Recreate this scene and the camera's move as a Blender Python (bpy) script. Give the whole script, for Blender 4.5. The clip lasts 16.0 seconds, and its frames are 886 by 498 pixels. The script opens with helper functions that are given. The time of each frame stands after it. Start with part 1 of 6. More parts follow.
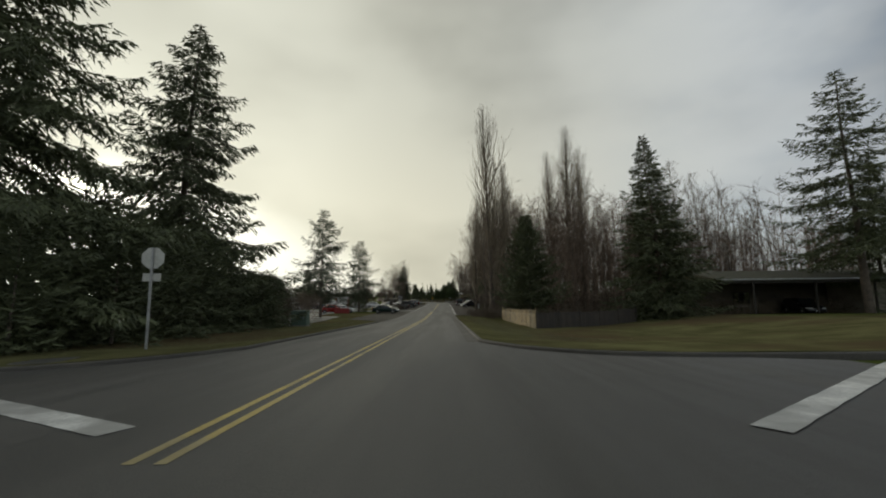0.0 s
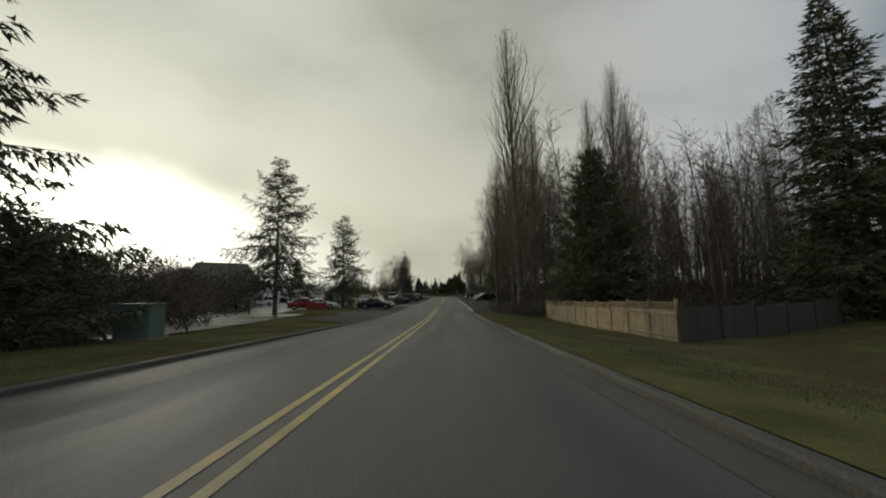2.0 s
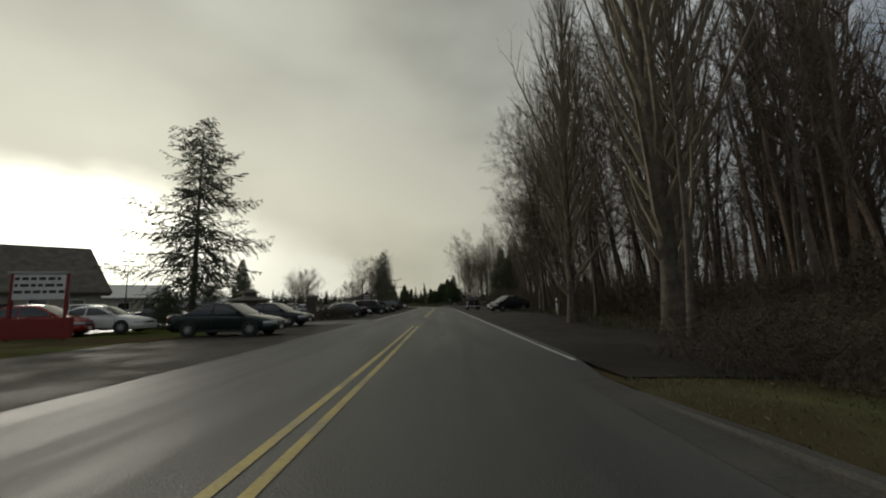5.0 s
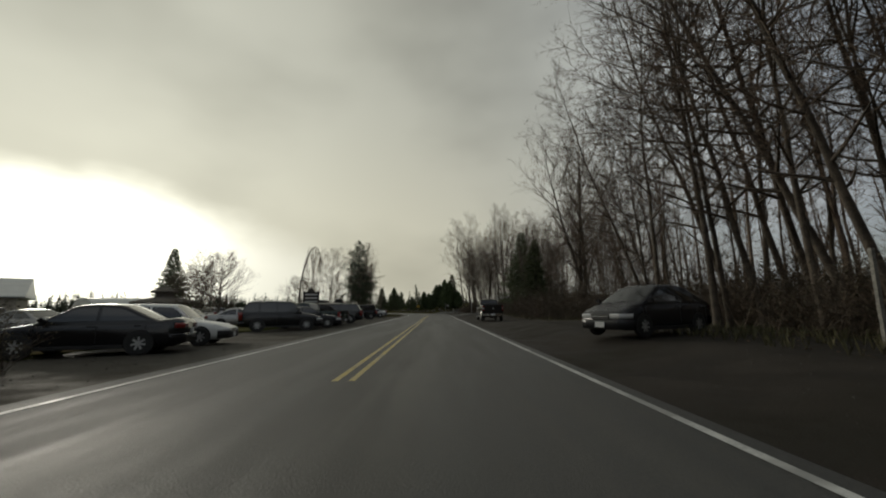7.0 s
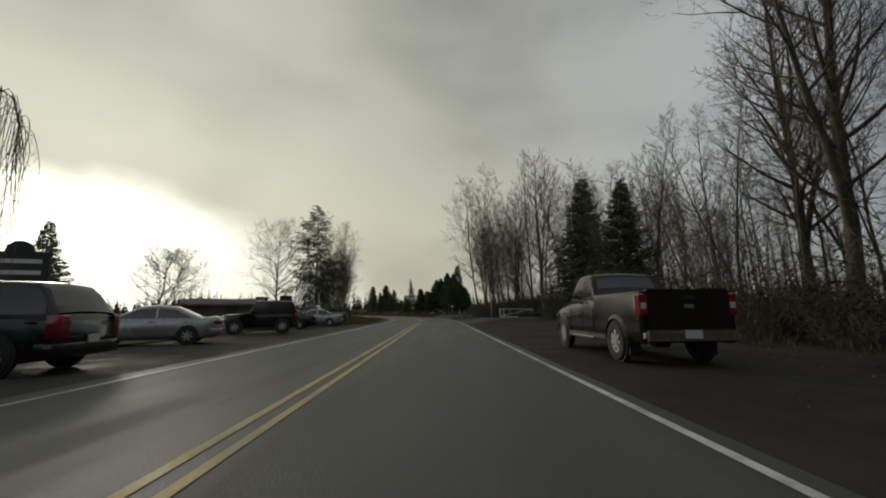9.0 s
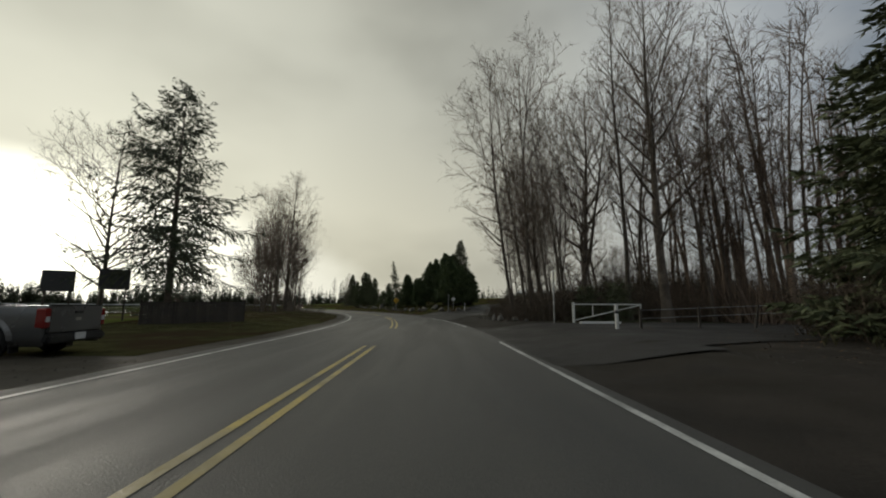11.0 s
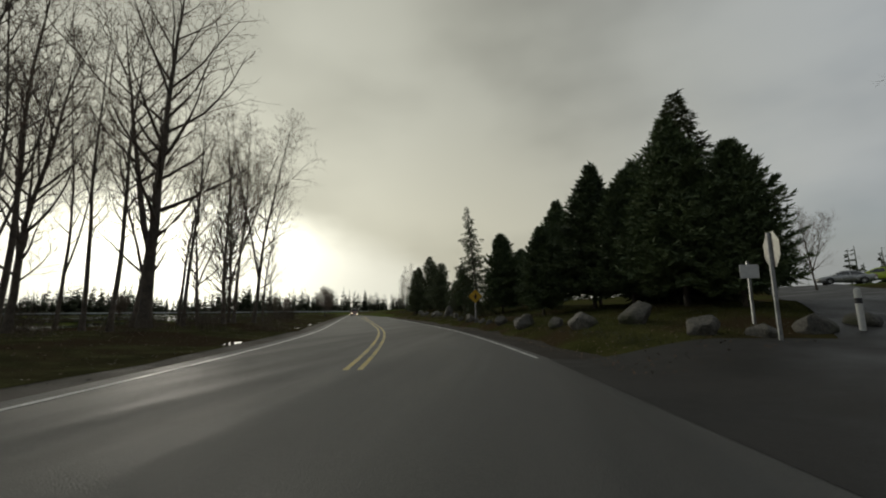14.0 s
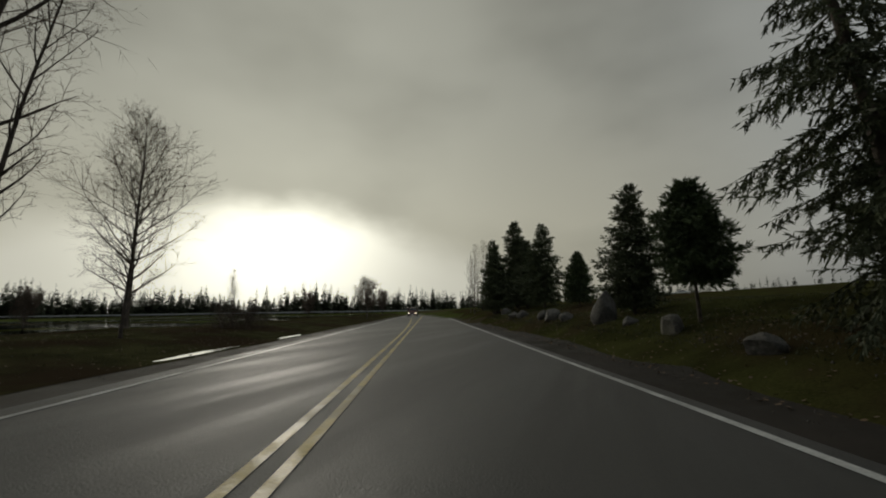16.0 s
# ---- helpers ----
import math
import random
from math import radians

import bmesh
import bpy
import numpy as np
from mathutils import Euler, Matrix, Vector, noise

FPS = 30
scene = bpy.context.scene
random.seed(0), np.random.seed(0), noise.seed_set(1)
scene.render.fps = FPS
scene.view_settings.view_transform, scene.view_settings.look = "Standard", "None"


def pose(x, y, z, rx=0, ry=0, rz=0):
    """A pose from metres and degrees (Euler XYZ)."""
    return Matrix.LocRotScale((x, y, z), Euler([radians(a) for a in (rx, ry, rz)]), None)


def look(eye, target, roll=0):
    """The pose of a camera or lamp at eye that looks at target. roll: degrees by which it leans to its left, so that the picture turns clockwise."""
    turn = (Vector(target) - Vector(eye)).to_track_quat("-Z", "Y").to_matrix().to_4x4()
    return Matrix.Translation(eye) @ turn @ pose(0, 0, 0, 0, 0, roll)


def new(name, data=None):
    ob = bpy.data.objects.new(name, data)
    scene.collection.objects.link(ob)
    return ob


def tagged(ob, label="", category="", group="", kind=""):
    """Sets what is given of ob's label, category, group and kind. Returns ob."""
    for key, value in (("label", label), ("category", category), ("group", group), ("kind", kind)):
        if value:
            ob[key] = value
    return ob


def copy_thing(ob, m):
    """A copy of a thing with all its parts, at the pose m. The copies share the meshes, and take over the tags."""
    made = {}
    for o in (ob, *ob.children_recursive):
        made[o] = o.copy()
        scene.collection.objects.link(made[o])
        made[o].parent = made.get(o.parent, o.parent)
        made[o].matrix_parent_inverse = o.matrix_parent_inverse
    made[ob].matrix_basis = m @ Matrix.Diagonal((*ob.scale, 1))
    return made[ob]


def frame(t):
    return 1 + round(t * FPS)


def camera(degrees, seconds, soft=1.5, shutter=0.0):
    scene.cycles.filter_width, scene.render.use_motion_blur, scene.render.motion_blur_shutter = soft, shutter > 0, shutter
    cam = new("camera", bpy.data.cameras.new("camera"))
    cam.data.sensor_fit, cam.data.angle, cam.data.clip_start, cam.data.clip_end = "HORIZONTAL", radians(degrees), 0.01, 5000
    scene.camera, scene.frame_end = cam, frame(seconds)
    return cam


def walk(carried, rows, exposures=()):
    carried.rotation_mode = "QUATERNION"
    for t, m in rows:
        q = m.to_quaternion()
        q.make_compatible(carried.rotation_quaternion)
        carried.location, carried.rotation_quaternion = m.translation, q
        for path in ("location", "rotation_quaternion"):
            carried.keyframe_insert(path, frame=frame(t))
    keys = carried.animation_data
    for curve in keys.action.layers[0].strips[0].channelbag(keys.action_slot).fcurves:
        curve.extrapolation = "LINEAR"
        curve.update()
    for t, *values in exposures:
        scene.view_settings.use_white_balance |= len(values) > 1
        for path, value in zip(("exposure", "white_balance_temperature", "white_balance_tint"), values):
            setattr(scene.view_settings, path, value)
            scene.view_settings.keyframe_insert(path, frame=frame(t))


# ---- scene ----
cam = camera(95.0, 16.0, 2.0)
# the drive, fitted: seconds, eye, target, roll
PATH = [
    (0, (2.595, -1.231, 2.921), (2.585, 0.755, 3.152), -0.6),
    (0.5, (2.324, 3.151, 2.714), (2.241, 5.130, 2.996), 0.1),
    (1, (2.015, 7.722, 2.526), (1.899, 9.708, 2.735), 0.0),
    (1.5, (1.757, 12.637, 2.348), (1.677, 14.623, 2.577), -0.3),
    (2, (1.607, 17.926, 2.147), (1.579, 19.915, 2.357), -0.8),
    (2.5, (1.549, 23.516, 1.944), (1.532, 25.503, 2.173), -1.9),
    (3, (1.495, 29.320, 1.744), (1.470, 31.305, 1.980), -2.0),
    (3.5, (1.393, 35.123, 1.530), (1.374, 37.108, 1.774), -2.0),
    (4, (1.294, 41.069, 1.329), (1.291, 43.053, 1.585), -1.9),
    (6.5, (1.535, 74.298, 1.225), (1.569, 76.279, 1.497), -0.6),
    (7, (1.563, 81.969, 1.200), (1.599, 83.947, 1.493), -0.7),
    (7.5, (1.663, 89.605, 1.169), (1.695, 91.583, 1.465), -1.1),
    (8, (1.736, 97.157, 1.154), (1.770, 99.133, 1.458), -1.0),
    (8.5, (1.777, 104.582, 1.149), (1.812, 106.560, 1.445), -0.5),
    (9, (1.847, 111.510, 1.144), (1.876, 113.487, 1.448), -0.6),
    (11.5, (1.699, 147.343, 1.214), (1.762, 149.323, 1.490), 0.4),
    (12, (1.522, 154.471, 1.186), (1.516, 156.449, 1.483), -0.6),
    (12.5, (1.195, 161.689, 1.151), (1.103, 163.665, 1.448), -0.7),
    (13, (0.648, 168.790, 1.138), (0.471, 170.761, 1.428), -0.9),
    (13.5, (-0.121, 175.644, 1.148), (-0.377, 177.603, 1.456), -1.0),
    (14, (-1.162, 182.454, 1.158), (-1.521, 184.397, 1.459), -0.4),
    (14.5, (-2.531, 188.868, 1.160), (-2.994, 190.789, 1.458), -0.6),
    (15, (-4.229, 195.046, 1.157), (-4.781, 196.943, 1.454), -1.0),
    (15.5, (-6.153, 200.793, 1.155), (-6.779, 202.666, 1.452), -1.1),
    (16, (-8.130, 206.387, 1.153), (-8.812, 208.238, 1.450), -0.9),
]
walk(cam, [(t, look(eye, target, roll)) for t, eye, target, roll in PATH],
     [(0, 0.42), (2, 0.2), (4, 0.05), (9, 0.04), (11.5, 0.2), (12.5, 0.08), (14.0, 0.0), (14.5, -0.1), (15.4, -0.3), (16, -0.55)])

# ---- world, sun, exposure ----
SUN_AZ, SUN_EL = radians(43), radians(13)      # azimuth to the left of +y
SUN_DIR = Vector((-math.sin(SUN_AZ) * math.cos(SUN_EL), math.cos(SUN_AZ) * math.cos(SUN_EL), math.sin(SUN_EL)))


class Nodes:
    """Small helper to write node trees."""

    def __init__(self, tree):
        self.tree = tree
        tree.nodes.clear()

    def add(self, kind, **values):
        node = self.tree.nodes.new(kind)
        for key, value in values.items():
            if key == "inputs":
                for slot, v in value.items():
                    if hasattr(v, "is_output"):
                        self.tree.links.new(v, node.inputs[slot])
                    else:
                        node.inputs[slot].default_value = v
            else:
                setattr(node, key, value)
        return node

    def math(self, op, a, b=0.0, clamp=False):
        return self.add("ShaderNodeMath", operation=op, use_clamp=clamp, inputs={0: a, 1: b}).outputs[0]

    def mix(self, f, a, b):
        n = self.add("ShaderNodeMix", data_type="RGBA", inputs={"Factor": f})
        for slot, v in ((6, a), (7, b)):
            if hasattr(v, "is_output"):
                self.tree.links.new(v, n.inputs[slot])
            else:
                n.inputs[slot].default_value = (*v, 1) if len(v) == 3 else v
        return n.outputs[2]

    def noise(self, vec, scale, detail=4.0, rough=0.55):
        n = self.add("ShaderNodeTexNoise", inputs={"Vector": vec, "Scale": scale, "Detail": detail, "Roughness": rough})
        return n.outputs["Fac"]

    def ramp(self, f, lo, hi):
        n = self.add("ShaderNodeMapRange", interpolation_type="SMOOTHSTEP", inputs={"Value": f, "From Min": lo, "From Max": hi})
        return n.outputs["Result"]


world = bpy.data.worlds.new("world")
scene.world = world
world.use_nodes = True
w = Nodes(world.node_tree)
coord = w.add("ShaderNodeTexCoord").outputs["Generated"]
xyz = w.add("ShaderNodeSeparateXYZ", inputs={0: coord})
flat = w.add("ShaderNodeMapping", inputs={"Vector": coord, "Scale": (1.0, 1.0, 1.9)}).outputs[0]
cloud = w.noise(flat, 1.7, 4.0, 0.42)
wisp = w.noise(flat, 3.2, 4.0, 0.5)
toward = w.add("ShaderNodeVectorMath", operation="DOT_PRODUCT", inputs={0: coord, 1: SUN_DIR}).outputs["Value"]
level = w.add("ShaderNodeVectorMath", operation="DOT_PRODUCT", inputs={0: coord, 1: (-math.sin(SUN_AZ), math.cos(SUN_AZ), 0.0)}).outputs["Value"]
height = xyz.outputs["Z"]
sky = w.add("ShaderNodeTexSky", sky_type="NISHITA", sun_disc=False, sun_elevation=SUN_EL, sun_rotation=-SUN_AZ, dust_density=3.0)
blue = w.add("ShaderNodeVectorMath", operation="SCALE", inputs={0: sky.outputs[0], 3: 0.10}).outputs[0]
# grey cloud, warmer and lighter low down and towards the sun, cooler away from it
grey = w.mix(w.ramp(height, 0.02, 0.55), (0.47, 0.452, 0.355), (0.357, 0.359, 0.309))
grey = w.mix(w.ramp(toward, 0.0, 0.85), (0.342, 0.366, 0.380), grey)
grey = w.mix(w.ramp(toward, -0.85, -0.15), (0.47, 0.49, 0.49), grey)
shade = w.math("ADD", w.math("MULTIPLY", w.ramp(cloud, 0.33, 0.68), 0.50), 0.64)
grey = w.add("ShaderNodeVectorMath", operation="SCALE", inputs={0: grey, 3: shade}).outputs[0]
thin = w.math("MULTIPLY", w.math("SUBTRACT", 1.0, w.ramp(wisp, 0.35, 0.65)), w.math("SUBTRACT", 0.52, w.math("MULTIPLY", w.ramp(toward, -0.1, 0.62), 0.52)))
deck = w.mix(thin, grey, blue)
halo = w.math("MULTIPLY", w.math("POWER", w.math("MAXIMUM", toward, 0.0), 7.0), 0.30)
deck = w.add("ShaderNodeVectorMath", operation="ADD", inputs={0: deck, 1: w.add("ShaderNodeVectorMath", operation="SCALE", inputs={0: (1.0, 0.98, 0.78), 3: halo}).outputs[0]}).outputs[0]
# the bright opening under the cloud deck
edge = w.math("SUBTRACT", 0.30, w.math("MULTIPLY", w.math("SUBTRACT", 1.0, level), 1.35))
edge = w.math("ADD", edge, w.math("ADD", w.math("MULTIPLY", w.math("SUBTRACT", cloud, 0.5), 0.13), w.math("MULTIPLY", w.math("SUBTRACT", wisp, 0.5), 0.21)))
opening = w.ramp(w.math("SUBTRACT", edge, height), -0.04, 0.13)
gleam = w.math("ADD", 0.75, w.math("MULTIPLY", w.math("POWER", w.math("MAXIMUM", toward, 0.0), 30.0), 1.6))
lit = w.add("ShaderNodeVectorMath", operation="SCALE", inputs={0: (1.0, 0.98, 0.82), 3: gleam}).outputs[0]
whole = w.mix(opening, deck, lit)
back = w.add("ShaderNodeBackground", inputs={"Color": whole, "Strength": 1.0})
w.add("ShaderNodeOutputWorld", inputs={"Surface": back.outputs[0]})

sun = new("sun", bpy.data.lights.new("sun", "SUN"))
sun.data.energy, sun.data.angle, sun.data.color = 0.7, radians(12), (1.0, 0.93, 0.80)
sun.matrix_world = look((0, 0, 60), Vector((0, 0, 60)) - SUN_DIR)
sun.name = "sun"


# ---- materials ----
def material(name, dark, light, scale=3.0, fine=40.0, rough=(0.6, 0.85), bump=0.3, metal=0.0, spec=0.5, vary=0.0, world_space=True, third=None, stretch=None):
    m = bpy.data.materials.new(name)
    m.use_nodes = True
    n = Nodes(m.node_tree)
    pos = n.add("ShaderNodeNewGeometry").outputs["Position"] if world_space else n.add("ShaderNodeTexCoord").outputs["Object"]
    wide = n.add("ShaderNodeMapping", inputs={"Vector": pos, "Scale": stretch}).outputs[0] if stretch else pos
    big = n.noise(wide, scale, 5.0, 0.6)
    small = n.noise(pos, fine, 3.0, 0.65)
    both = n.math("ADD", n.math("MULTIPLY", big, 0.6), n.math("MULTIPLY", small, 0.4))
    colour = n.mix(n.ramp(both, 0.36, 0.64), dark, light)
    if third:
        patch = n.noise(wide, scale * 0.23, 4.0, 0.6)
        colour = n.mix(n.ramp(patch, 0.45, 0.62), colour, third)
    if vary:
        rnd = n.add("ShaderNodeObjectInfo").outputs["Random"]
        colour = n.add("ShaderNodeHueSaturation", inputs={"Color": colour, "Value": n.math("ADD", 1.0 - vary / 2, n.math("MULTIPLY", rnd, vary))}).outputs[0]
    r = n.math("ADD", rough[0], n.math("MULTIPLY", n.ramp(big, 0.35, 0.65), rough[1] - rough[0]))
    b = n.add("ShaderNodeBump", inputs={"Strength": bump, "Distance": 0.02, "Height": small})
    p = n.add("ShaderNodeBsdfPrincipled", inputs={"Base Color": colour, "Roughness": r, "Metallic": metal, "Specular IOR Level": spec, "Normal": b.outputs[0]})
    n.add("ShaderNodeOutputMaterial", inputs={"Surface": p.outputs[0]})
    return m


def paint(name, colour, rough=0.3, metal=0.0):
    dark = tuple(c * 0.8 for c in colour)
    return material(name, dark, colour, 1.3, 9.0, (rough, rough + 0.15), 0.03, metal, 0.5, world_space=False)


def glow(name, colour, strength):
    m = bpy.data.materials.new(name)
    m.use_nodes = True
    p = m.node_tree.nodes["Principled BSDF"]
    p.inputs["Base Color"].default_value = (*colour, 1)
    p.inputs["Emission Color"].default_value = (*colour, 1)
    p.inputs["Emission Strength"].default_value = strength
    return m


def glassy(name, colour, rough=0.05, spec=0.8):
    m = bpy.data.materials.new(name)
    m.use_nodes = True
    p = m.node_tree.nodes["Principled BSDF"]
    p.inputs["Base Color"].default_value = (*colour, 1)
    p.inputs["Roughness"].default_value = rough
    p.inputs["Specular IOR Level"].default_value = spec
    return m


M = {
    "asphalt": material("asphalt", (0.048, 0.049, 0.047), (0.096, 0.093, 0.084), 0.45, 55.0, (0.53, 0.70), 0.5, spec=0.45, third=(0.060, 0.058, 0.052), stretch=(2.2, 0.16, 1.0)),
    "wet": material("wet_asphalt", (0.035, 0.035, 0.034), (0.06, 0.06, 0.055), 0.25, 30.0, (0.34, 0.62), 0.12, spec=0.5),
    "drive": material("dark_damp_asphalt", (0.024, 0.023, 0.021), (0.048, 0.045, 0.041), 0.35, 45.0, (0.50, 0.75), 0.5, spec=0.25, third=(0.032, 0.030, 0.027)),
    "shoulder": material("shoulder_gravel", (0.030, 0.0258, 0.0212), (0.060, 0.052, 0.044), 0.8, 38.0, (0.65, 0.95), 0.8, spec=0.12, third=(0.034, 0.030, 0.023)),
    "gravel": material("pale_gravel", (0.048, 0.043, 0.036), (0.094, 0.085, 0.070), 0.8, 38.0, (0.65, 0.95), 0.8, spec=0.12, third=(0.056, 0.049, 0.038)),
    "litter": material("leaf_litter", (0.020, 0.016, 0.010), (0.066, 0.047, 0.027), 1.1, 22.0, (0.7, 0.95), 0.9, spec=0.12, third=(0.028, 0.034, 0.012)),
    "grass": material("grass", (0.070, 0.068, 0.031), (0.136, 0.132, 0.062), 0.6, 26.0, (0.8, 0.95), 0.9, spec=0.0, third=(0.086, 0.068, 0.038)),
    # leaf litter dulls this grass; the firs' shade is put into its colour too
    "bank": material("bank_grass", (0.030, 0.032, 0.011), (0.070, 0.072, 0.024), 0.7, 24.0, (0.8, 0.95), 0.9, spec=0.0, third=(0.052, 0.038, 0.021)),
    "rough_verge": material("rough_verge", (0.034, 0.035, 0.017), (0.078, 0.074, 0.034), 0.9, 20.0, (0.7, 0.95), 0.9, spec=0.0, third=(0.046, 0.034, 0.021)),
    "field": material("field_grass", (0.050, 0.064, 0.016), (0.105, 0.128, 0.036), 0.12, 14.0, (0.75, 0.95), 0.8, spec=0.0, third=(0.080, 0.066, 0.038)),
    "kerb_dark": material("dirty_kerb", (0.042, 0.039, 0.032), (0.098, 0.091, 0.076), 0.9, 30.0, (0.6, 0.9), 0.4),
    "concrete": material("kerb_concrete", (0.115, 0.11, 0.098), (0.21, 0.20, 0.176), 0.9, 30.0, (0.6, 0.9), 0.4),
    "yellow": material("yellow_line_paint", (0.36, 0.27, 0.07), (0.56, 0.44, 0.14), 2.5, 24.0, (0.45, 0.7), 0.3, third=(0.30, 0.25, 0.12)),
    "white": material("white_line_paint", (0.42, 0.42, 0.40), (0.72, 0.72, 0.68), 2.5, 24.0, (0.45, 0.7), 0.3, third=(0.34, 0.34, 0.32)),
    "bark": material("bark", (0.050, 0.040, 0.031), (0.145, 0.117, 0.090), 2.5, 24.0, (0.8, 0.95), 0.9, world_space=False, vary=0.4),
    "twig": material("twigs", (0.090, 0.062, 0.044), (0.195, 0.143, 0.104), 1.5, 12.0, (0.8, 0.95), 0.3, world_space=False, vary=0.4),
    "twig_pale": material("pale_twigs", (0.12, 0.098, 0.068), (0.23, 0.190, 0.135), 1.5, 12.0, (0.8, 0.95), 0.3, world_space=False, vary=0.3),
    "needle": material("needles", (0.050, 0.060, 0.032), (0.120, 0.137, 0.068), 1.2, 9.0, (0.6, 0.85), 0.4, world_space=False, vary=0.4, spec=0.3),
    "needle_light": material("grey_green_needles", (0.030, 0.040, 0.022), (0.075, 0.085, 0.045), 1.2, 9.0, (0.6, 0.85), 0.4, world_space=False, vary=0.3, spec=0.3),
    "cypress": material("cypress_foliage", (0.052, 0.075, 0.036), (0.125, 0.160, 0.070), 1.0, 7.0, (0.6, 0.85), 0.5, world_space=False, vary=0.4, spec=0.3),
    "palm_leaf": material("palm_leaves", (0.045, 0.070, 0.022), (0.10, 0.145, 0.050), 1.0, 8.0, (0.45, 0.7), 0.3, world_space=False),
    "brush": material("brushwood", (0.056, 0.041, 0.029), (0.125, 0.093, 0.065), 1.5, 12.0, (0.8, 0.95), 0.3, world_space=False, vary=0.4),
    "leaf": material("shrub_leaves", (0.037, 0.034, 0.017), (0.094, 0.075, 0.040), 1.0, 8.0, (0.6, 0.85), 0.4, world_space=False, vary=0.4),
    "cedar_wood": material("cedar_boards", (0.17, 0.125, 0.062), (0.35, 0.275, 0.15), 1.6, 18.0, (0.65, 0.9), 0.5, vary=0.4, third=(0.21, 0.175, 0.11)),
    "old_wood": material("weathered_boards", (0.024, 0.020, 0.016), (0.062, 0.052, 0.042), 1.6, 18.0, (0.7, 0.95), 0.5, vary=0.35),
    "stone": material("granite", (0.050, 0.047, 0.040), (0.165, 0.154, 0.128), 1.4, 16.0, (0.7, 0.95), 0.9, world_space=False, vary=0.5, third=(0.050, 0.056, 0.028)),
    "pale_stone": material("pale_stone", (0.12, 0.115, 0.10), (0.31, 0.295, 0.26), 1.4, 16.0, (0.7, 0.95), 0.8, world_space=False, vary=0.3),
    "metal": material("galvanised_metal", (0.28, 0.29, 0.29), (0.46, 0.46, 0.45), 2.0, 20.0, (0.4, 0.6), 0.1, metal=0.7, world_space=False),
    "white_paint": paint("white_paint", (0.74, 0.74, 0.70), 0.5),
    "shingle": material("brown_shingles", (0.055, 0.047, 0.036), (0.14, 0.12, 0.092), 1.3, 16.0, (0.75, 0.95), 0.8),
    "moss": material("mossy_roof", (0.036, 0.035, 0.020), (0.085, 0.080, 0.045), 1.3, 12.0, (0.8, 0.95), 0.8),
    "siding": material("brown_siding", (0.055, 0.045, 0.035), (0.115, 0.095, 0.073), 1.1, 20.0, (0.6, 0.85), 0.3),
    "tan_siding": material("tan_siding", (0.24, 0.21, 0.16), (0.38, 0.34, 0.27), 1.1, 20.0, (0.6, 0.85), 0.3),
    "roof_metal": material("pale_metal_roof", (0.36, 0.37, 0.36), (0.52, 0.52, 0.49), 0.6, 10.0, (0.3, 0.5), 0.1, metal=0.2),
    "pond": material("standing_water", (0.020, 0.022, 0.018), (0.035, 0.036, 0.030), 0.5, 5.0, (0.02, 0.06), 0.02, spec=0.8),
    "tyre": material("tyre_rubber", (0.012, 0.012, 0.012), (0.030, 0.030, 0.028), 4.0, 40.0, (0.7, 0.9), 0.4, world_space=False),
    "rim": material("alloy_rim", (0.34, 0.34, 0.34), (0.52, 0.52, 0.50), 3.0, 20.0, (0.3, 0.45), 0.05, metal=0.35, world_space=False),
    "trim": paint("black_trim", (0.018, 0.018, 0.018), 0.5),
    "chrome": material("chrome", (0.55, 0.55, 0.55), (0.75, 0.75, 0.74), 3.0, 20.0, (0.10, 0.25), 0.02, metal=1.0, world_space=False),
    "glass": glassy("dark_window_glass", (0.012, 0.014, 0.014)),
    "lamp_glass": glassy("headlight_glass", (0.55, 0.56, 0.55), 0.08),
    "tail_glass": glassy("tail_light_glass", (0.20, 0.016, 0.014), 0.12),
    "lamp_lit": glow("lit_headlight", (1.0, 0.82, 0.50), 9.0),
    "plate": paint("number_plate_white", (0.62, 0.63, 0.62), 0.5),
    "sign_yellow": paint("sign_yellow", (0.62, 0.36, 0.02), 0.45),
    "sign_red": paint("sign_red", (0.24, 0.024, 0.020), 0.5),
    "sign_white": paint("sign_white", (0.70, 0.70, 0.67), 0.5),
    "sign_dark": paint("sign_dark", (0.030, 0.030, 0.032), 0.5),
    "sign_back": material("bare_sign_back", (0.40, 0.40, 0.37), (0.52, 0.52, 0.48), 1.0, 12.0, (0.34, 0.46), 0.03, metal=1.0, world_space=False),
    "box_green": paint("utility_green", (0.10, 0.15, 0.12), 0.5),
    "bin_blue": paint("bin_blue", (0.04, 0.09, 0.19), 0.5),
}


# ---- meshes ----
def mesh_from(name, verts, faces, mat, smooth=False):
    me = bpy.data.meshes.new(name)
    me.from_pydata([tuple(v) for v in verts], [], faces)
    me.materials.append(mat)
    if smooth:
        me.polygons.foreach_set("use_smooth", [True] * len(me.polygons))
    return me


def part(name, me, parent, label="", m=None):
    ob = new(name, me)
    ob.parent = parent
    if m is not None:
        ob.matrix_basis = m
    return tagged(ob, label) if label else ob


def bm_part(name, bm, mat, parent, label="", smooth=False):
    me = bpy.data.meshes.new(name)
    bm.to_mesh(me)
    bm.free()
    me.materials.append(mat)
    if smooth:
        me.polygons.foreach_set("use_smooth", [True] * len(me.polygons))
    return part(name, me, parent, label)


def thing(name, label, category, at=(0, 0, 0), rz=0.0, group="", kind=""):
    ob = new(name)
    ob.matrix_basis = pose(*at, 0, 0, rz)
    return tagged(ob, label, category, group, kind)


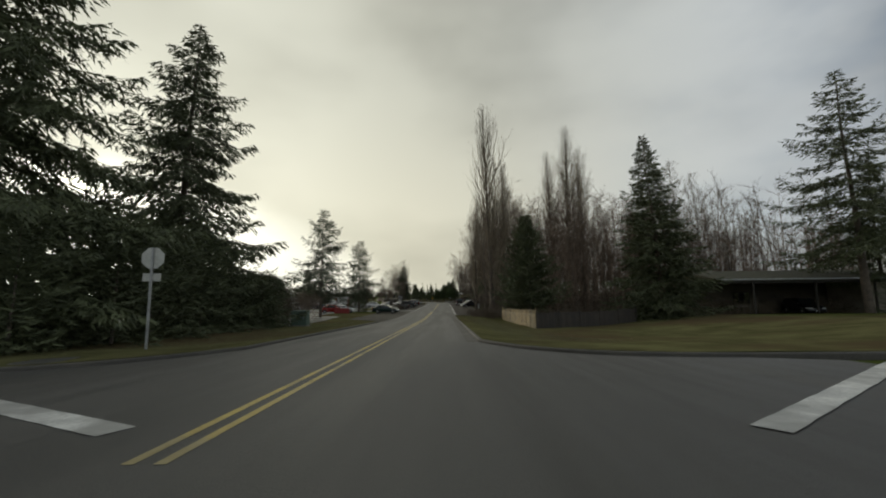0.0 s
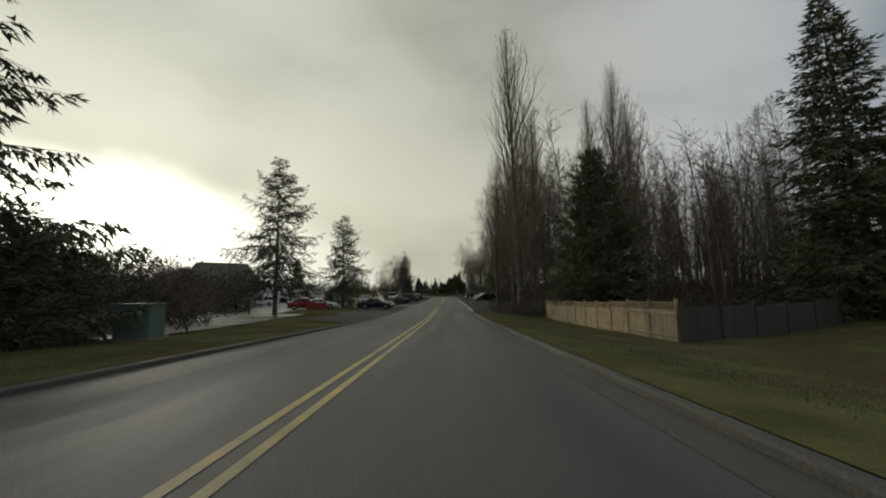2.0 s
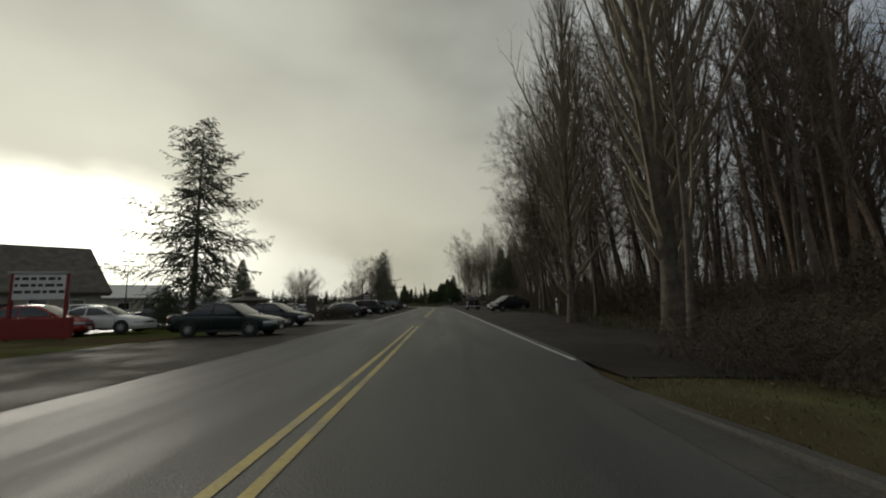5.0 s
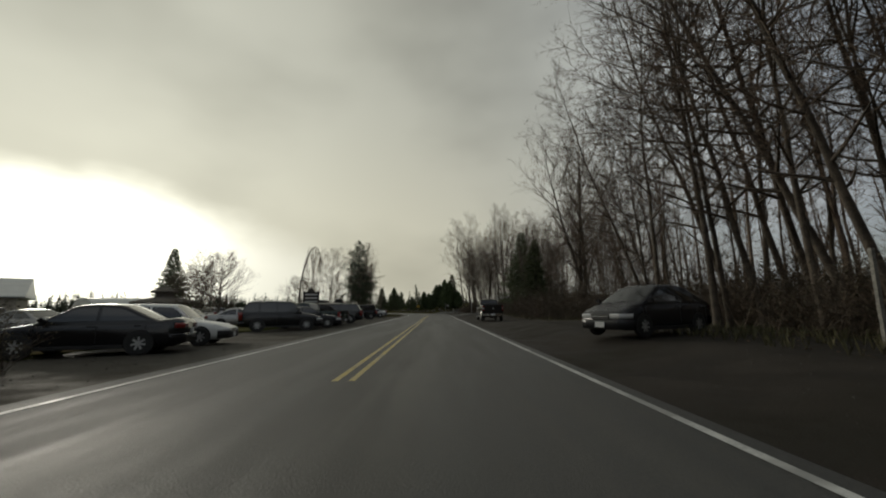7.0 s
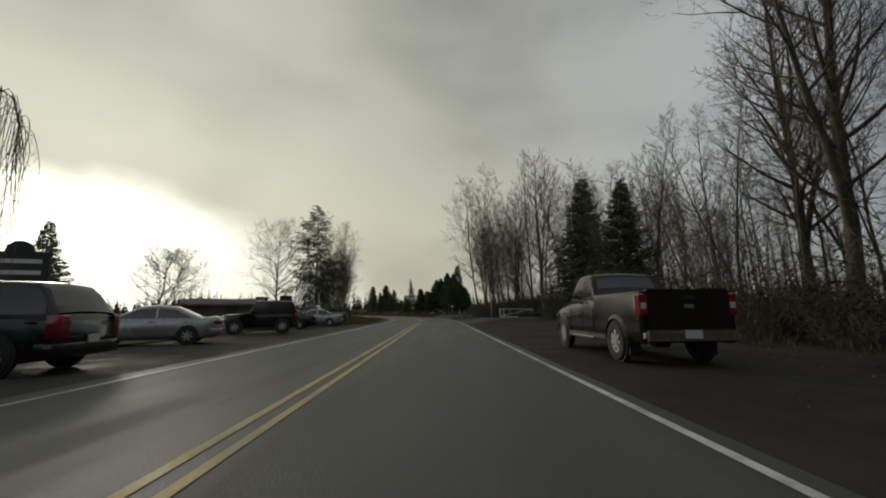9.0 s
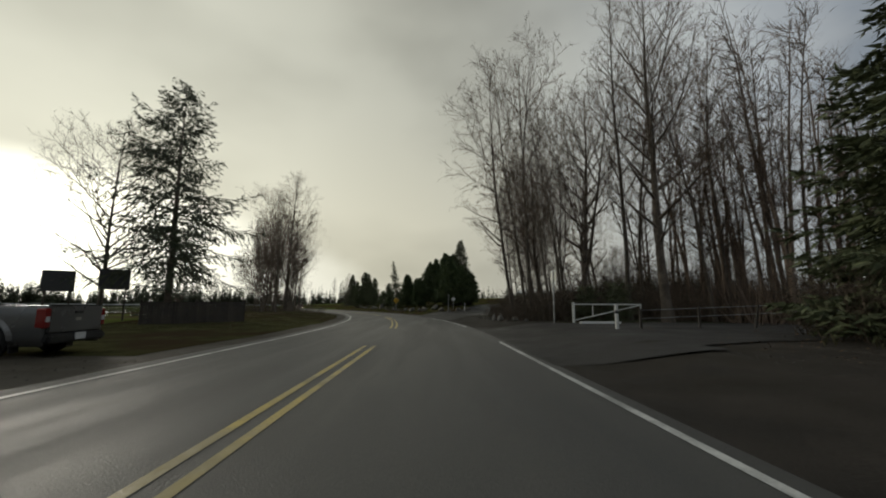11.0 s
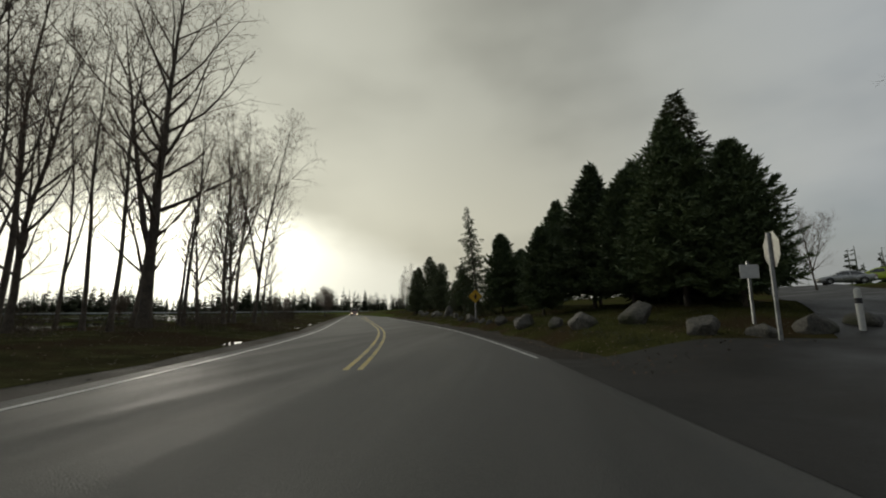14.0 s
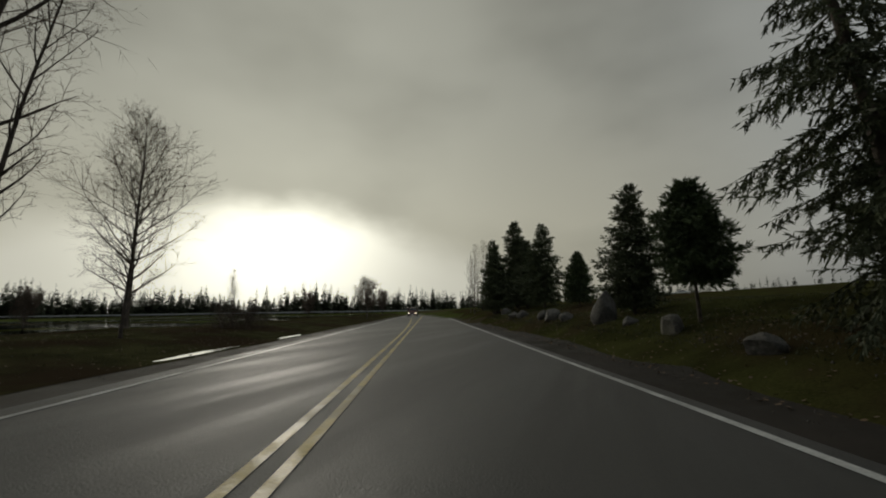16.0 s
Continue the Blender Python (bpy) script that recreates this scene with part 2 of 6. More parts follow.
def add_box(bm, lo, hi, bevel=0.0, m=None):
    made = bmesh.ops.create_cube(bm, size=1.0)["verts"]
    for v in made:
        v.co = Vector([lo[i] + (v.co[i] + 0.5) * (hi[i] - lo[i]) for i in range(3)])
    if bevel:
        edges = list({e for v in made for e in v.link_edges})
        made = [v for v in bmesh.ops.bevel(bm, geom=edges, offset=bevel, segments=2, affect="EDGES")["verts"]] 
    if m is not None:
        bmesh.ops.transform(bm, matrix=m, verts=list({v for v in made}))
    return made


def box_mesh(lo, hi, bevel=0.0):
    bm = bmesh.new()
    add_box(bm, lo, hi, bevel)
    return bm


def cyl(bm, r1, r2, z0, z1, seg=12, m=None):
    made = bmesh.ops.create_cone(bm, cap_ends=True, segments=seg, radius1=r1, radius2=r2, depth=z1 - z0)["verts"]
    bmesh.ops.translate(bm, verts=made, vec=(0, 0, (z0 + z1) / 2))
    if m is not None:
        bmesh.ops.transform(bm, matrix=m, verts=made)
    return made


class Soup:
    """Collects tubes and leaves as plain vertex and face lists."""

    def __init__(self):
        self.v, self.f = [], []

    def tube(self, pts, radii, sides):
        base = len(self.v)
        for i, p in enumerate(pts):
            d = (pts[min(i + 1, len(pts) - 1)] - pts[max(i - 1, 0)]).normalized()
            a = d.orthogonal().normalized()
            b = d.cross(a)
            for k in range(sides):
                t = 2 * math.pi * k / sides
                self.v.append(p + (a * math.cos(t) + b * math.sin(t)) * radii[i])
        for i in range(len(pts) - 1):
            for k in range(sides):
                o, q = base + i * sides, base + (i + 1) * sides
                self.f.append((o + k, o + (k + 1) % sides, q + (k + 1) % sides, q + k))

    def twig(self, p, q, r):
        """A thin flat twig that ends in a point."""
        d = (q - p).normalized()
        a = d.orthogonal().normalized()
        t = (p.x * 7.3 + p.z * 3.1) % 3.14
        a = (a * math.cos(t) + d.cross(a) * math.sin(t)) * r * 1.25
        i = len(self.v)
        self.v += [p + a, p - a, q]
        self.f.append((i, i + 1, i + 2))

    def blade(self, p, along, side, length, width):
        i = len(self.v)
        self.v += [p, p + along * length * 0.45 + side * width, p + along * length, p + along * length * 0.5 - side * width]
        self.f += [(i, i + 1, i + 2, i + 3)]


def bend(rnd, start, way, length, steps, up=0.0, wander=0.15):
    pts, d, p = [start.copy()], way.normalized(), start.copy()
    for _ in range(steps):
        d = (d + Vector((rnd.uniform(-1, 1), rnd.uniform(-1, 1), rnd.uniform(-1, 1))) * wander + Vector((0, 0, up))).normalized()
        p = p + d * (length / steps)
        pts.append(p.copy())
    return pts


def on(pts, t):
    f = t * (len(pts) - 1)
    i = min(int(f), len(pts) - 2)
    return pts[i].lerp(pts[i + 1], f - i)


def bare_tree_meshes(seed, h, r0, first=0.3, limbs=24, reach=0.22, rise=0.9, lean=0.0, subs=6, twigs=6, droop=0.0, wander=0.05, thin=1.0, spread=0.75, curl=0.10, fork=0.0):
    """Trunk with limbs, and a crown of fine twigs, of a leafless tree h metres high."""
    rnd = random.Random(seed)
    wood, fine = Soup(), Soup()
    steps = 14
    trunk = bend(rnd, Vector((0, 0, -0.3)), Vector((lean, 0, 1)), h + 0.3, steps, 0.03, wander)
    girth = lambda t: max(0.016, r0 * (1 - 0.95 * t ** 0.85))
    wood.tube(trunk, [girth(i / steps) * (1.4 if i == 0 else 1) for i in range(steps + 1)], 8)
    stems = [(trunk, first, girth, limbs)]
    if fork:
        at = rnd.uniform(0.16, 0.3)
        az = rnd.uniform(0, 6.283)
        second = bend(rnd, on(trunk, at), Vector((math.cos(az) * fork, math.sin(az) * fork, 1)), h * (0.93 - at), 10, 0.05, wander)
        thick = lambda t: max(0.016, girth(at) * 0.72 * (1 - 0.93 * t))
        wood.tube(second, [thick(i / 10) for i in range(11)], 7)
        stems.append((second, 0.25, thick, int(limbs * 0.6)))

    def side_of(d, turn):
        a = d.orthogonal().normalized()
        return a * math.cos(turn) + d.cross(a) * math.sin(turn)

    for stem, low, thick, count in stems:
        for k in range(count):
            u = (k + rnd.random()) / count
            t = low + (0.985 - low) * u
            az = k * 2.4 + rnd.uniform(-0.6, 0.6)
            full = min(1.0, 0.42 + 1.5 * u) * (1.04 - u) ** 0.62
            length = h * reach * full * rnd.uniform(0.7, 1.3) * math.sqrt(1 + 0.5 * rise) + 0.3
            way = Vector((math.cos(az), math.sin(az), rise * (0.65 + 0.8 * u) * rnd.uniform(0.75, 1.25)))
            limb = bend(rnd, on(stem, t), way, length, 6, curl, 0.13)
            r = max(0.012, min(thick(t) * 0.62, 0.022 * length + 0.006))
            (fine if count >= 80 else wood).tube(limb, [max(0.006, r * (1 - 0.88 * i / 6)) for i in range(7)], 4)
            n = subs + int(length * 0.7)
            for j in range(n):
                v = 0.14 + 0.84 * (j + rnd.random()) / n
                i = min(5, int(v * 6))
                d = (limb[i + 1] - limb[i]).normalized()
                go = (d * 0.8 + side_of(d, j * 2.6 + rnd.uniform(-0.7, 0.7)) * spread + Vector((0, 0, 0.12 - droop))).normalized()
                slen = length * rnd.uniform(0.24, 0.52) * (1.12 - 0.75 * v) + 0.25
                sub = bend(rnd, on(limb, v), go, slen, 3, curl * 0.6 - droop, 0.16)
                rs = max(0.0065, 0.010 * slen + 0.004) * thin
                fine.tube(sub, [rs, rs * 0.8, rs * 0.55, rs * 0.25], 3)
                for q in range(twigs):
                    w = 0.12 + 0.86 * (q + rnd.random()) / twigs
                    dd = (sub[3] - sub[1]).normalized()
                    td = (dd * 0.85 + side_of(dd, q * 2.4 + rnd.uniform(-0.8, 0.8)) * spread * 0.85 + Vector((0, 0, 0.08 - droop * 2))).normalized()
                    tl = min(1.5, slen * rnd.uniform(0.28, 0.55) + 0.12)
                    s = on(sub, w)
                    e = s + td * tl
                    fine.twig(s, e, 0.0075 * thin)
                    for _ in range(3):
                        p = s.lerp(e, rnd.uniform(0.15, 0.9))
                        g = (td * 0.9 + side_of(td, rnd.uniform(0, 6.283)) * 0.7 + Vector((0, 0, -droop * 2))).normalized()
                        fine.twig(p, p + g * tl * rnd.uniform(0.35, 0.65), 0.0055 * thin)
    return wood, fine


def tree_thing(name, label, wood, fine, bark, leaf, category="tree", group=""):
    root = thing(name, label, category, group=group)
    part("trunk", mesh_from("trunk", wood.v, wood.f, bark, True), root)
    part("crown", mesh_from("crown", fine.v, fine.f, leaf), root)
    return root


def conifer_meshes(seed, h, rad, first=0.06, boughs=150, power=0.85, rise=0.2, droop=0.3, tip=0.15, hang=0.3, gap=0.17, sec=0.36, leaf=0.24, wide=0.20, ragged=0.2, waist=0.0, r0=None, every=0.12, twist=0.10, shag=0.35, plume=0.0, lump=0.0, crook=0.03):
    """Trunk, and a crown of boughs with side branchlets set with flat needle sprays."""
    rnd = random.Random(seed)
    wood, crown = Soup(), Soup()
    r0 = r0 or h * 0.016
    trunk = bend(rnd, Vector((0, 0, -0.3)), Vector((0, 0, 1)), h + 0.3, 9, 0.05, crook)
    wood.tube(trunk, [max(0.012, r0 * (1 - i / 9.1)) for i in range(10)], 8)
    up = Vector((0, 0, 1))
    V, F = crown.v, crown.f

    def spray(p, d, size):
        s = d.cross(Vector((rnd.uniform(-1, 1), rnd.uniform(-1, 1), rnd.uniform(-1, 1))))
        s *= size * wide / max(s.length, 0.05) * 0.5
        i = len(V)
        V.extend((p - s, p + s, p + d * size))
        F.append((i, i + 1, i + 2))

    for k in range(boughs):
        u = (k + rnd.random()) / boughs
        t = first + (0.995 - first) * u
        az = k * 2.4 + rnd.uniform(-0.5, 0.5)
        length = rad * (1 - u) ** power * rnd.uniform(1 - ragged * 1.5, 1 + ragged) * (1 - waist * max(0.0, 1 - u / 0.22))
        if lump:
            length *= 1 + lump * noise.noise(Vector((math.cos(az) * 1.4, math.sin(az) * 1.4, u * 4.5 + seed)))
        length = max(0.16, length)
        d = Vector((math.cos(az), math.sin(az), rise + (u - 0.4) * 0.75 + rnd.uniform(-twist, twist) * 2)).normalized()
        steps = 7
        pts = [on(trunk, t)]
        for s in range(steps):
            pull = -droop if s < 4 else tip
            d = (d + Vector((rnd.uniform(-twist, twist), rnd.uniform(-twist, twist), pull * 0.42 + rnd.uniform(-twist, twist) * 0.6))).normalized()
            pts.append(pts[-1] + d * (length / steps))
        rb = 0.007 + 0.0075 * length
        crown.tube([pts[0], pts[2], pts[5], pts[7]], [rb, rb * 0.8, rb * 0.4, 0.003], 3)
        n = int(length / gap) + 3
        for j in range(n):
            v = 0.08 + 0.92 * (j + rnd.random() * 0.8) / n
            i = min(steps - 1, int(v * steps))
            p, dd = on(pts, min(1.0, v)), (pts[i + 1] - pts[i]).normalized()
            across = dd.cross(up)
            across = across.normalized() * (1 if j % 2 else -1) if across.length > 0.05 else Vector((math.cos(j), math.sin(j), 0))
            go = (dd * rnd.uniform(0.45, 0.85) + across * rnd.uniform(0.45, 0.95) + up * (rnd.uniform(-shag, shag) + plume - hang * rnd.uniform(0.2, 1.6))).normalized()
            ll = (sec * length * (1.08 - v) * rnd.uniform(0.6, 1.25) + leaf * 0.7) * (0.75 if v > 0.9 else 1.0)
            ll = min(ll, 1.7)
            end = p + go * ll + up * (0.10 * plume - 0.18 * hang) * ll
            crown.twig(p, end, 0.007)
            m = max(2, int(ll / every))
            axis = (end - p).normalized()
            sd = axis.cross(up)
            sd = sd.normalized() if sd.length > 0.05 else across
            for q in range(m):
                w = (q + rnd.random()) / m
                o = (axis * 0.75 + sd * (0.75 if q % 2 else -0.75) * rnd.uniform(0.5, 1.2) + up * (rnd.uniform(-shag, shag) - hang * 0.5 * rnd.random())).normalized()
                spray(p.lerp(end, w), o, leaf * rnd.uniform(0.6, 1.3))
            spray(end - axis * leaf * 0.3, axis, leaf * 1.1)
    return wood, crown


def thicket_thing(label, wood, fine, mat):
    root = thing("thicket", label, "shrub", group="undergrowth")
    tagged(part("brushwood", mesh_from("brushwood", wood.v, wood.f, M["brush"]), root), "tangle of thin stems", kind="stuff")
    leafy = mat == M["leaf"]
    tagged(part("foliage" if leafy else "twig_mass", mesh_from("leaves", fine.v, fine.f, mat), root), "small withered leaves" if leafy else "fine bare twigs", kind="stuff")
    return root


def shrub_meshes(seed, w_, d_, h, stems=26, leaves=0, size=0.062):
    """A low thicket: many thin stems, some with leaves."""
    rnd = random.Random(seed)
    wood, fine = Soup(), Soup()
    for _ in range(stems):
        p = Vector((rnd.uniform(-w_, w_), rnd.uniform(-d_, d_), -0.05))
        stem = bend(rnd, p, Vector((rnd.uniform(-0.7, 0.7), rnd.uniform(-0.7, 0.7), 1)), h * rnd.uniform(0.6, 1.2), 4, -0.03, 0.25)
        wood.twig(stem[0], stem[2].lerp(stem[3], 0.5), 0.016)
        wood.twig(stem[2], stem[4], 0.010)
        for _ in range(9):
            a = on(stem, rnd.uniform(0.2, 1.0))
            e = a + Vector((rnd.uniform(-1, 1), rnd.uniform(-1, 1), rnd.uniform(-0.3, 0.9))) * h * 0.28
            wood.twig(a, e, 0.007)
            if not leaves:
                q = a.lerp(e, rnd.uniform(0.3, 0.9))
                fine.twig(q, q + Vector((rnd.uniform(-1, 1), rnd.uniform(-1, 1), rnd.uniform(-0.3, 0.9))) * h * 0.16, 0.006)
            for _ in range(leaves):
                q = a.lerp(e, rnd.random())
                al = Vector((rnd.uniform(-1, 1), rnd.uniform(-1, 1), rnd.uniform(-0.6, 0.6))).normalized()
                fine.blade(q, al, al.orthogonal().normalized(), size * rnd.uniform(0.7, 1.5), size * 0.45)
    return wood, fine


# ---- ground and road ----
SLOPE, S0, TURN, HEAD = 0.03, 154.0, 0.39, 22.5


def fall(y):
    """Height of the road: it falls gently, then runs level."""
    if y < 38:
        return SLOPE * (52 - max(y, -40))
    return SLOPE / 56 * (66 - y) ** 2 if y < 66 else 0.0


# centre line: straight, then a long bend to the left
LINE = [(0.0, -60.0, 0.0)]
while LINE[-1][1] < 900:
    x, y, a = LINE[-1]
    s = len(LINE) - 61
    a = radians(min(HEAD, max(0.0, TURN * (s - S0))))
    LINE.append((x - math.sin(a), y + math.cos(a), a))
LINE = np.array(LINE)


def along(s, o):
    """Plan place at s metres along the road and o metres to its right."""
    f = min(max(s + 60, 0), len(LINE) - 1.001)
    i = int(f)
    x, y, a = LINE[i] * (1 - (f - i)) + LINE[i + 1] * (f - i)
    return x + math.cos(a) * o, y + math.sin(a) * o


def offset(x, y):
    """How far a place lies along the road and to its right."""
    i = int(np.argmin((LINE[:, 0] - x) ** 2 + (LINE[:, 1] - y) ** 2))
    lx, ly, a = LINE[i]
    return i - 60 + (-(x - lx) * math.sin(a) + (y - ly) * math.cos(a)), (x - lx) * math.cos(a) + (y - ly) * math.sin(a)


def ease(v, lo, hi):
    t = min(1.0, max(0.0, (v - lo) / (hi - lo)))
    return t * t * (3 - 2 * t)


def lie(x, y):
    """Height of the natural ground."""
    s, o = offset(x, y)
    z = fall(y)
    if -60 < o < 60:
        z += 0.04 * noise.noise(Vector((x * 0.3, y * 0.3, 0))) * ease(abs(o), 5, 9)
    if o > 0:
        z -= 0.45 * ease(o, 4.5, 10) * ease(y, 12, 24) * (1 - ease(y, 52, 66))
        z += 0.9 * ease(o, 15, 30) * (1 - ease(y, 40, 60))
        z += 0.30 * ease(o, 4.8, 8.0) * ease(s, 70, 84) * (1 - ease(s, 110, 118) * (1 - ease(s, 128, 140)))
        z += (0.50 * ease(o, 5.2, 7.6) + 0.60 * ease(o, 7.6, 12)) * ease(s, 187, 197) + 2.7 * ease(o, 14, 62) * ease(s, 172, 204)
    else:
        z += 0.40 * ease(-o, 5.5, 10) * ease(s, 158, 176)
        z -= 0.4 * ease(-o, 15.5, 22) * ease(s, 158, 176)
    return z


def sheet(name, xs, ys, height, mat, label, category, kind="structure"):
    verts = [(x, y, height(x, y)) for y in ys for x in xs]
    n = len(xs)
    faces = [(j * n + i, j * n + i + 1, (j + 1) * n + i + 1, (j + 1) * n + i) for j in range(len(ys) - 1) for i in range(n - 1)]
    ob = new(name, mesh_from(name, verts, faces, mat, True))
    return tagged(ob, label, category, kind=kind)


def strip(name, s0, s1, o0, o1, mat, label, category, dz=0.02, step=1.0, cols=4, wave=0.0, flat_road=False):
    """A band along the road between two offsets, lying on the ground."""
    n = max(1, round((s1 - s0) / step))
    verts, faces = [], []
    sample = [(o1(s) if callable(o1) else o1) - (o0(s) if callable(o0) else o0) for s in (s0, (s0 + s1) / 2, s1)]
    if cols > 1 and not flat_road:
        cols = min(56, max(cols, math.ceil(max(sample) / 0.9)))
    for j in range(n + 1):
        s = s0 + (s1 - s0) * j / n
        a = o0(s) if callable(o0) else o0
        b = o1(s) if callable(o1) else o1
        for i in range(cols + 1):
            o = a + (b - a) * i / cols
            if wave and i in (0, cols):
                o += wave * noise.noise(Vector((s * 0.7, o, 3.1)))
            x, y = along(s, o)
            verts.append((x, y, (fall(y) if flat_road else lie(x, y)) + (dz(o) if callable(dz) else dz)))
    c = cols + 1
    for j in range(n):
        for i in range(cols):
            faces.append((j * c + i, j * c + i + 1, (j + 1) * c + i + 1, (j + 1) * c + i))
    ob = new(name, mesh_from(name, verts, faces, mat, True))
    return tagged(ob, label, category, kind="structure")


def ground_height(x, y):
    s, o = offset(x, y)
    sunk = 0.10 * (1 - ease(abs(o), 5.2, 7.5)) if -60 < y < 420 else 0.0
    if -9 < y < 9.4 or (y < 17 and abs(o) < 12):
        sunk = max(sunk, 0.10)
    return lie(x, y) - sunk - 0.03


near_x = [-60 + 2.5 * i for i in range(17)] + [-18 + 1.0 * i for i in range(1, 37)] + [18 + 2.5 * i for i in range(1, 19)]
xs = [-3500, -1800, -900, -450, -250, -150, -95] + near_x + [75, 95, 130, 200, 350, 700, 1500, 3500]
ys = [-2000, -500, -150, -60] + [-40 + 2.0 * i for i in range(151)] + [270, 285, 305, 330, 370, 430, 520, 700, 1000, 1600, 2600, 4500]
sheet("ground", xs, ys, ground_height, M["field"], "rough winter grass and soil stretching to the horizon", "ground")

ROAD_L, ROAD_R = -4.1, lambda s: 3.42 + 0.95 * ease(s, 56, 64)
strip("road", -55, 520, ROAD_L, ROAD_R, M["asphalt"], "damp grey asphalt two-lane road", "road", 0.03, 1.0, 6, flat_road=True)
sheet("side_street", [-60 + 2 * i for i in range(61)], [-8.0 + 0.9 * i for i in range(18)], lambda x, y: fall(y) + 0.024, M["asphalt"], "damp asphalt side street at the crossing", "road")

strip("corner_asphalt_right", 6.5, 15, 3.3, lambda s: 12.0 if s < 9.6 else min(12.0, 4.35 + 1.7 * math.log(max(1.0, 5.5 / max(0.01, s - 9.4)))), M["asphalt"], "damp asphalt at the street corner", "road", 0.027, 1.0, 8, flat_road=True)
strip("corner_asphalt_left", 5, 14, -12, -4.0, M["asphalt"], "damp asphalt at the street corner", "road", 0.027, 1.0, 8, flat_road=True)

# kerbs of the first stretch
def kerb(name, s0, s1, o, mat, h=0.13, w_=0.16, label="worn grey concrete kerb"):
    verts, faces = [], []
    n = int((s1 - s0) / 1.0)
    for j in range(n + 1):
        s = s0 + (s1 - s0) * j / n
        for dx, dz in ((0, -0.1), (0.01, h - 0.03), (0.035, h), (w_, h), (w_, -0.1)):
            x, y = along(s, o + dx * (1 if o > 0 else -1))
            verts.append((x, y, fall(y) + 0.03 + dz))
    for j in range(n):
        for i in range(4):
            faces.append((j * 5 + i, j * 5 + i + 1, (j + 1) * 5 + i + 1, (j + 1) * 5 + i))
    tagged(new(name, mesh_from(name, verts, faces, mat)), label, "kerb", kind="structure")


def corner(o):
    """Where the lawn begins at the crossing, o metres from its straight edge."""
    return 9.4 + 5.5 * math.exp(-o / 1.7)


def edge_run(side):
    """The kerb line: round the corner and then along the road."""
    first = 4.0 if side > 0 else 4.25
    pts = [(side * (first + o), corner(o) - (0.0 if side > 0 else 2.2)) for o in [26 - 1.5 * k for k in range(15)] + [3.6 - 0.3 * k for k in range(13)]]
    return pts + [(side * first, pts[-1][1] + 1.2 * (k + 1)) for k in range(38 if side > 0 else 25)]


def kerb_along(name, pts, side):
    verts, faces = [], []
    for i, p in enumerate(pts):
        a_, b_ = pts[max(0, i - 1)], pts[min(len(pts) - 1, i + 1)]
        d = Vector((b_[0] - a_[0], b_[1] - a_[1])).normalized()
        n_ = Vector((d.y, -d.x)) * side      # away from the road
        for out, dz in ((-0.16, -0.1), (-0.15, 0.07), (-0.12, 0.10), (0.0, 0.10), (0.02, -0.1)):
            q = Vector(p) + n_ * out
            sunk = 0.14 * ease(i, len(pts) - 5, len(pts) - 1)
            verts.append((q.x, q.y, fall(q.y) + 0.03 + dz - sunk))
    for i in range(len(pts) - 1):
        for k in range(4):
            faces.append((i * 5 + k, i * 5 + k + 1, (i + 1) * 5 + k + 1, (i + 1) * 5 + k))
    tagged(new(name, mesh_from(name, verts, faces, M["kerb_dark"])), "worn dark concrete kerb round the corner", "kerb", kind="structure")


def corner_lawn(name, side, reach, end, label):
    cols = [0.0, 0.3, 0.6, 1.0, 1.5, 2.0, 3.0, 4.0, 5.0] + [5.0 + 1.5 * k for k in range(1, int((reach - 5) / 1.5) + 1)]
    verts, faces, rows = [], [], 46
    for j in range(rows + 1):
        for o in cols:
            first = 4.0 if side > 0 else 4.25
            y0 = corner(o) - (0.0 if side > 0 else 2.2)
            y = y0 + (end - y0) * (j / rows) ** 1.3
            x = side * (first + o)
            rise = 0.10 * (1 - ease(min(o, y - y0), 0.0, 1.5)) * (1 - ease(y, end - 12, end - 4) if side > 0 else 1 - ease(y, 36, 43))
            verts.append((x, y, max(lie(x, y), fall(y) - 0.8) + 0.04 + rise - 0.09 * ease(y, end - 3.5, end)))
    n = len(cols)
    for j in range(rows):
        for i in range(n - 1):
            faces.append((j * n + i, j * n + i + 1, (j + 1) * n + i + 1, (j + 1) * n + i))
    tagged(new(name, mesh_from(name, verts, faces, M["grass"], True)), label, "lawn", kind="structure")


kerb_along("kerb_right", edge_run(1), 1)
kerb_along("kerb_left", edge_run(-1), -1)
corner_lawn("lawn_right", 1, 26, 62, "short green lawn behind the kerb")
corner_lawn("verge_left", -1, 26, 62, "mown grass verge behind the kerb")
strip("gutter", 15, 60.0, 3.40, 3.86, M["kerb_dark"], "pale concrete gutter strip", "gutter", 0.034, 1.0, 1, flat_road=True)
strip("shoulder_right", 60, 152, 4.25, lambda s: 12.5 + 1.5 * math.sin(s * 0.13), M["shoulder"], "dark gravelly shoulder beside the road", "shoulder", 0.028, 1.0, 8, 0.0)
strip("shoulder_bend", 150, 187, 4.25, lambda s: 7.0 + 2.5 * (1 - ease(s, 168, 178)) + 1.6 * ease(s, 178, 182), M["shoulder"], "dark gravel shoulder round the bend", "shoulder", 0.027, 1.0, 8, 0.0)
strip("shoulder_bank", 188, 330, 4.25, 5.8, M["shoulder"], "dark gravel shoulder below the grass bank", "shoulder", 0.027, 1.0, 8, 0.0)
strip("shoulder_left_start", 41, 68, lambda s: -4.5 - 5.1 * ease(s, 41, 50), -3.98, M["gravel"], "grey-brown gravel shoulder where the kerb ends", "shoulder", lambda o: 0.034 + 0.05 * ease(-o, 4.1, 4.9), 1.0, 6)
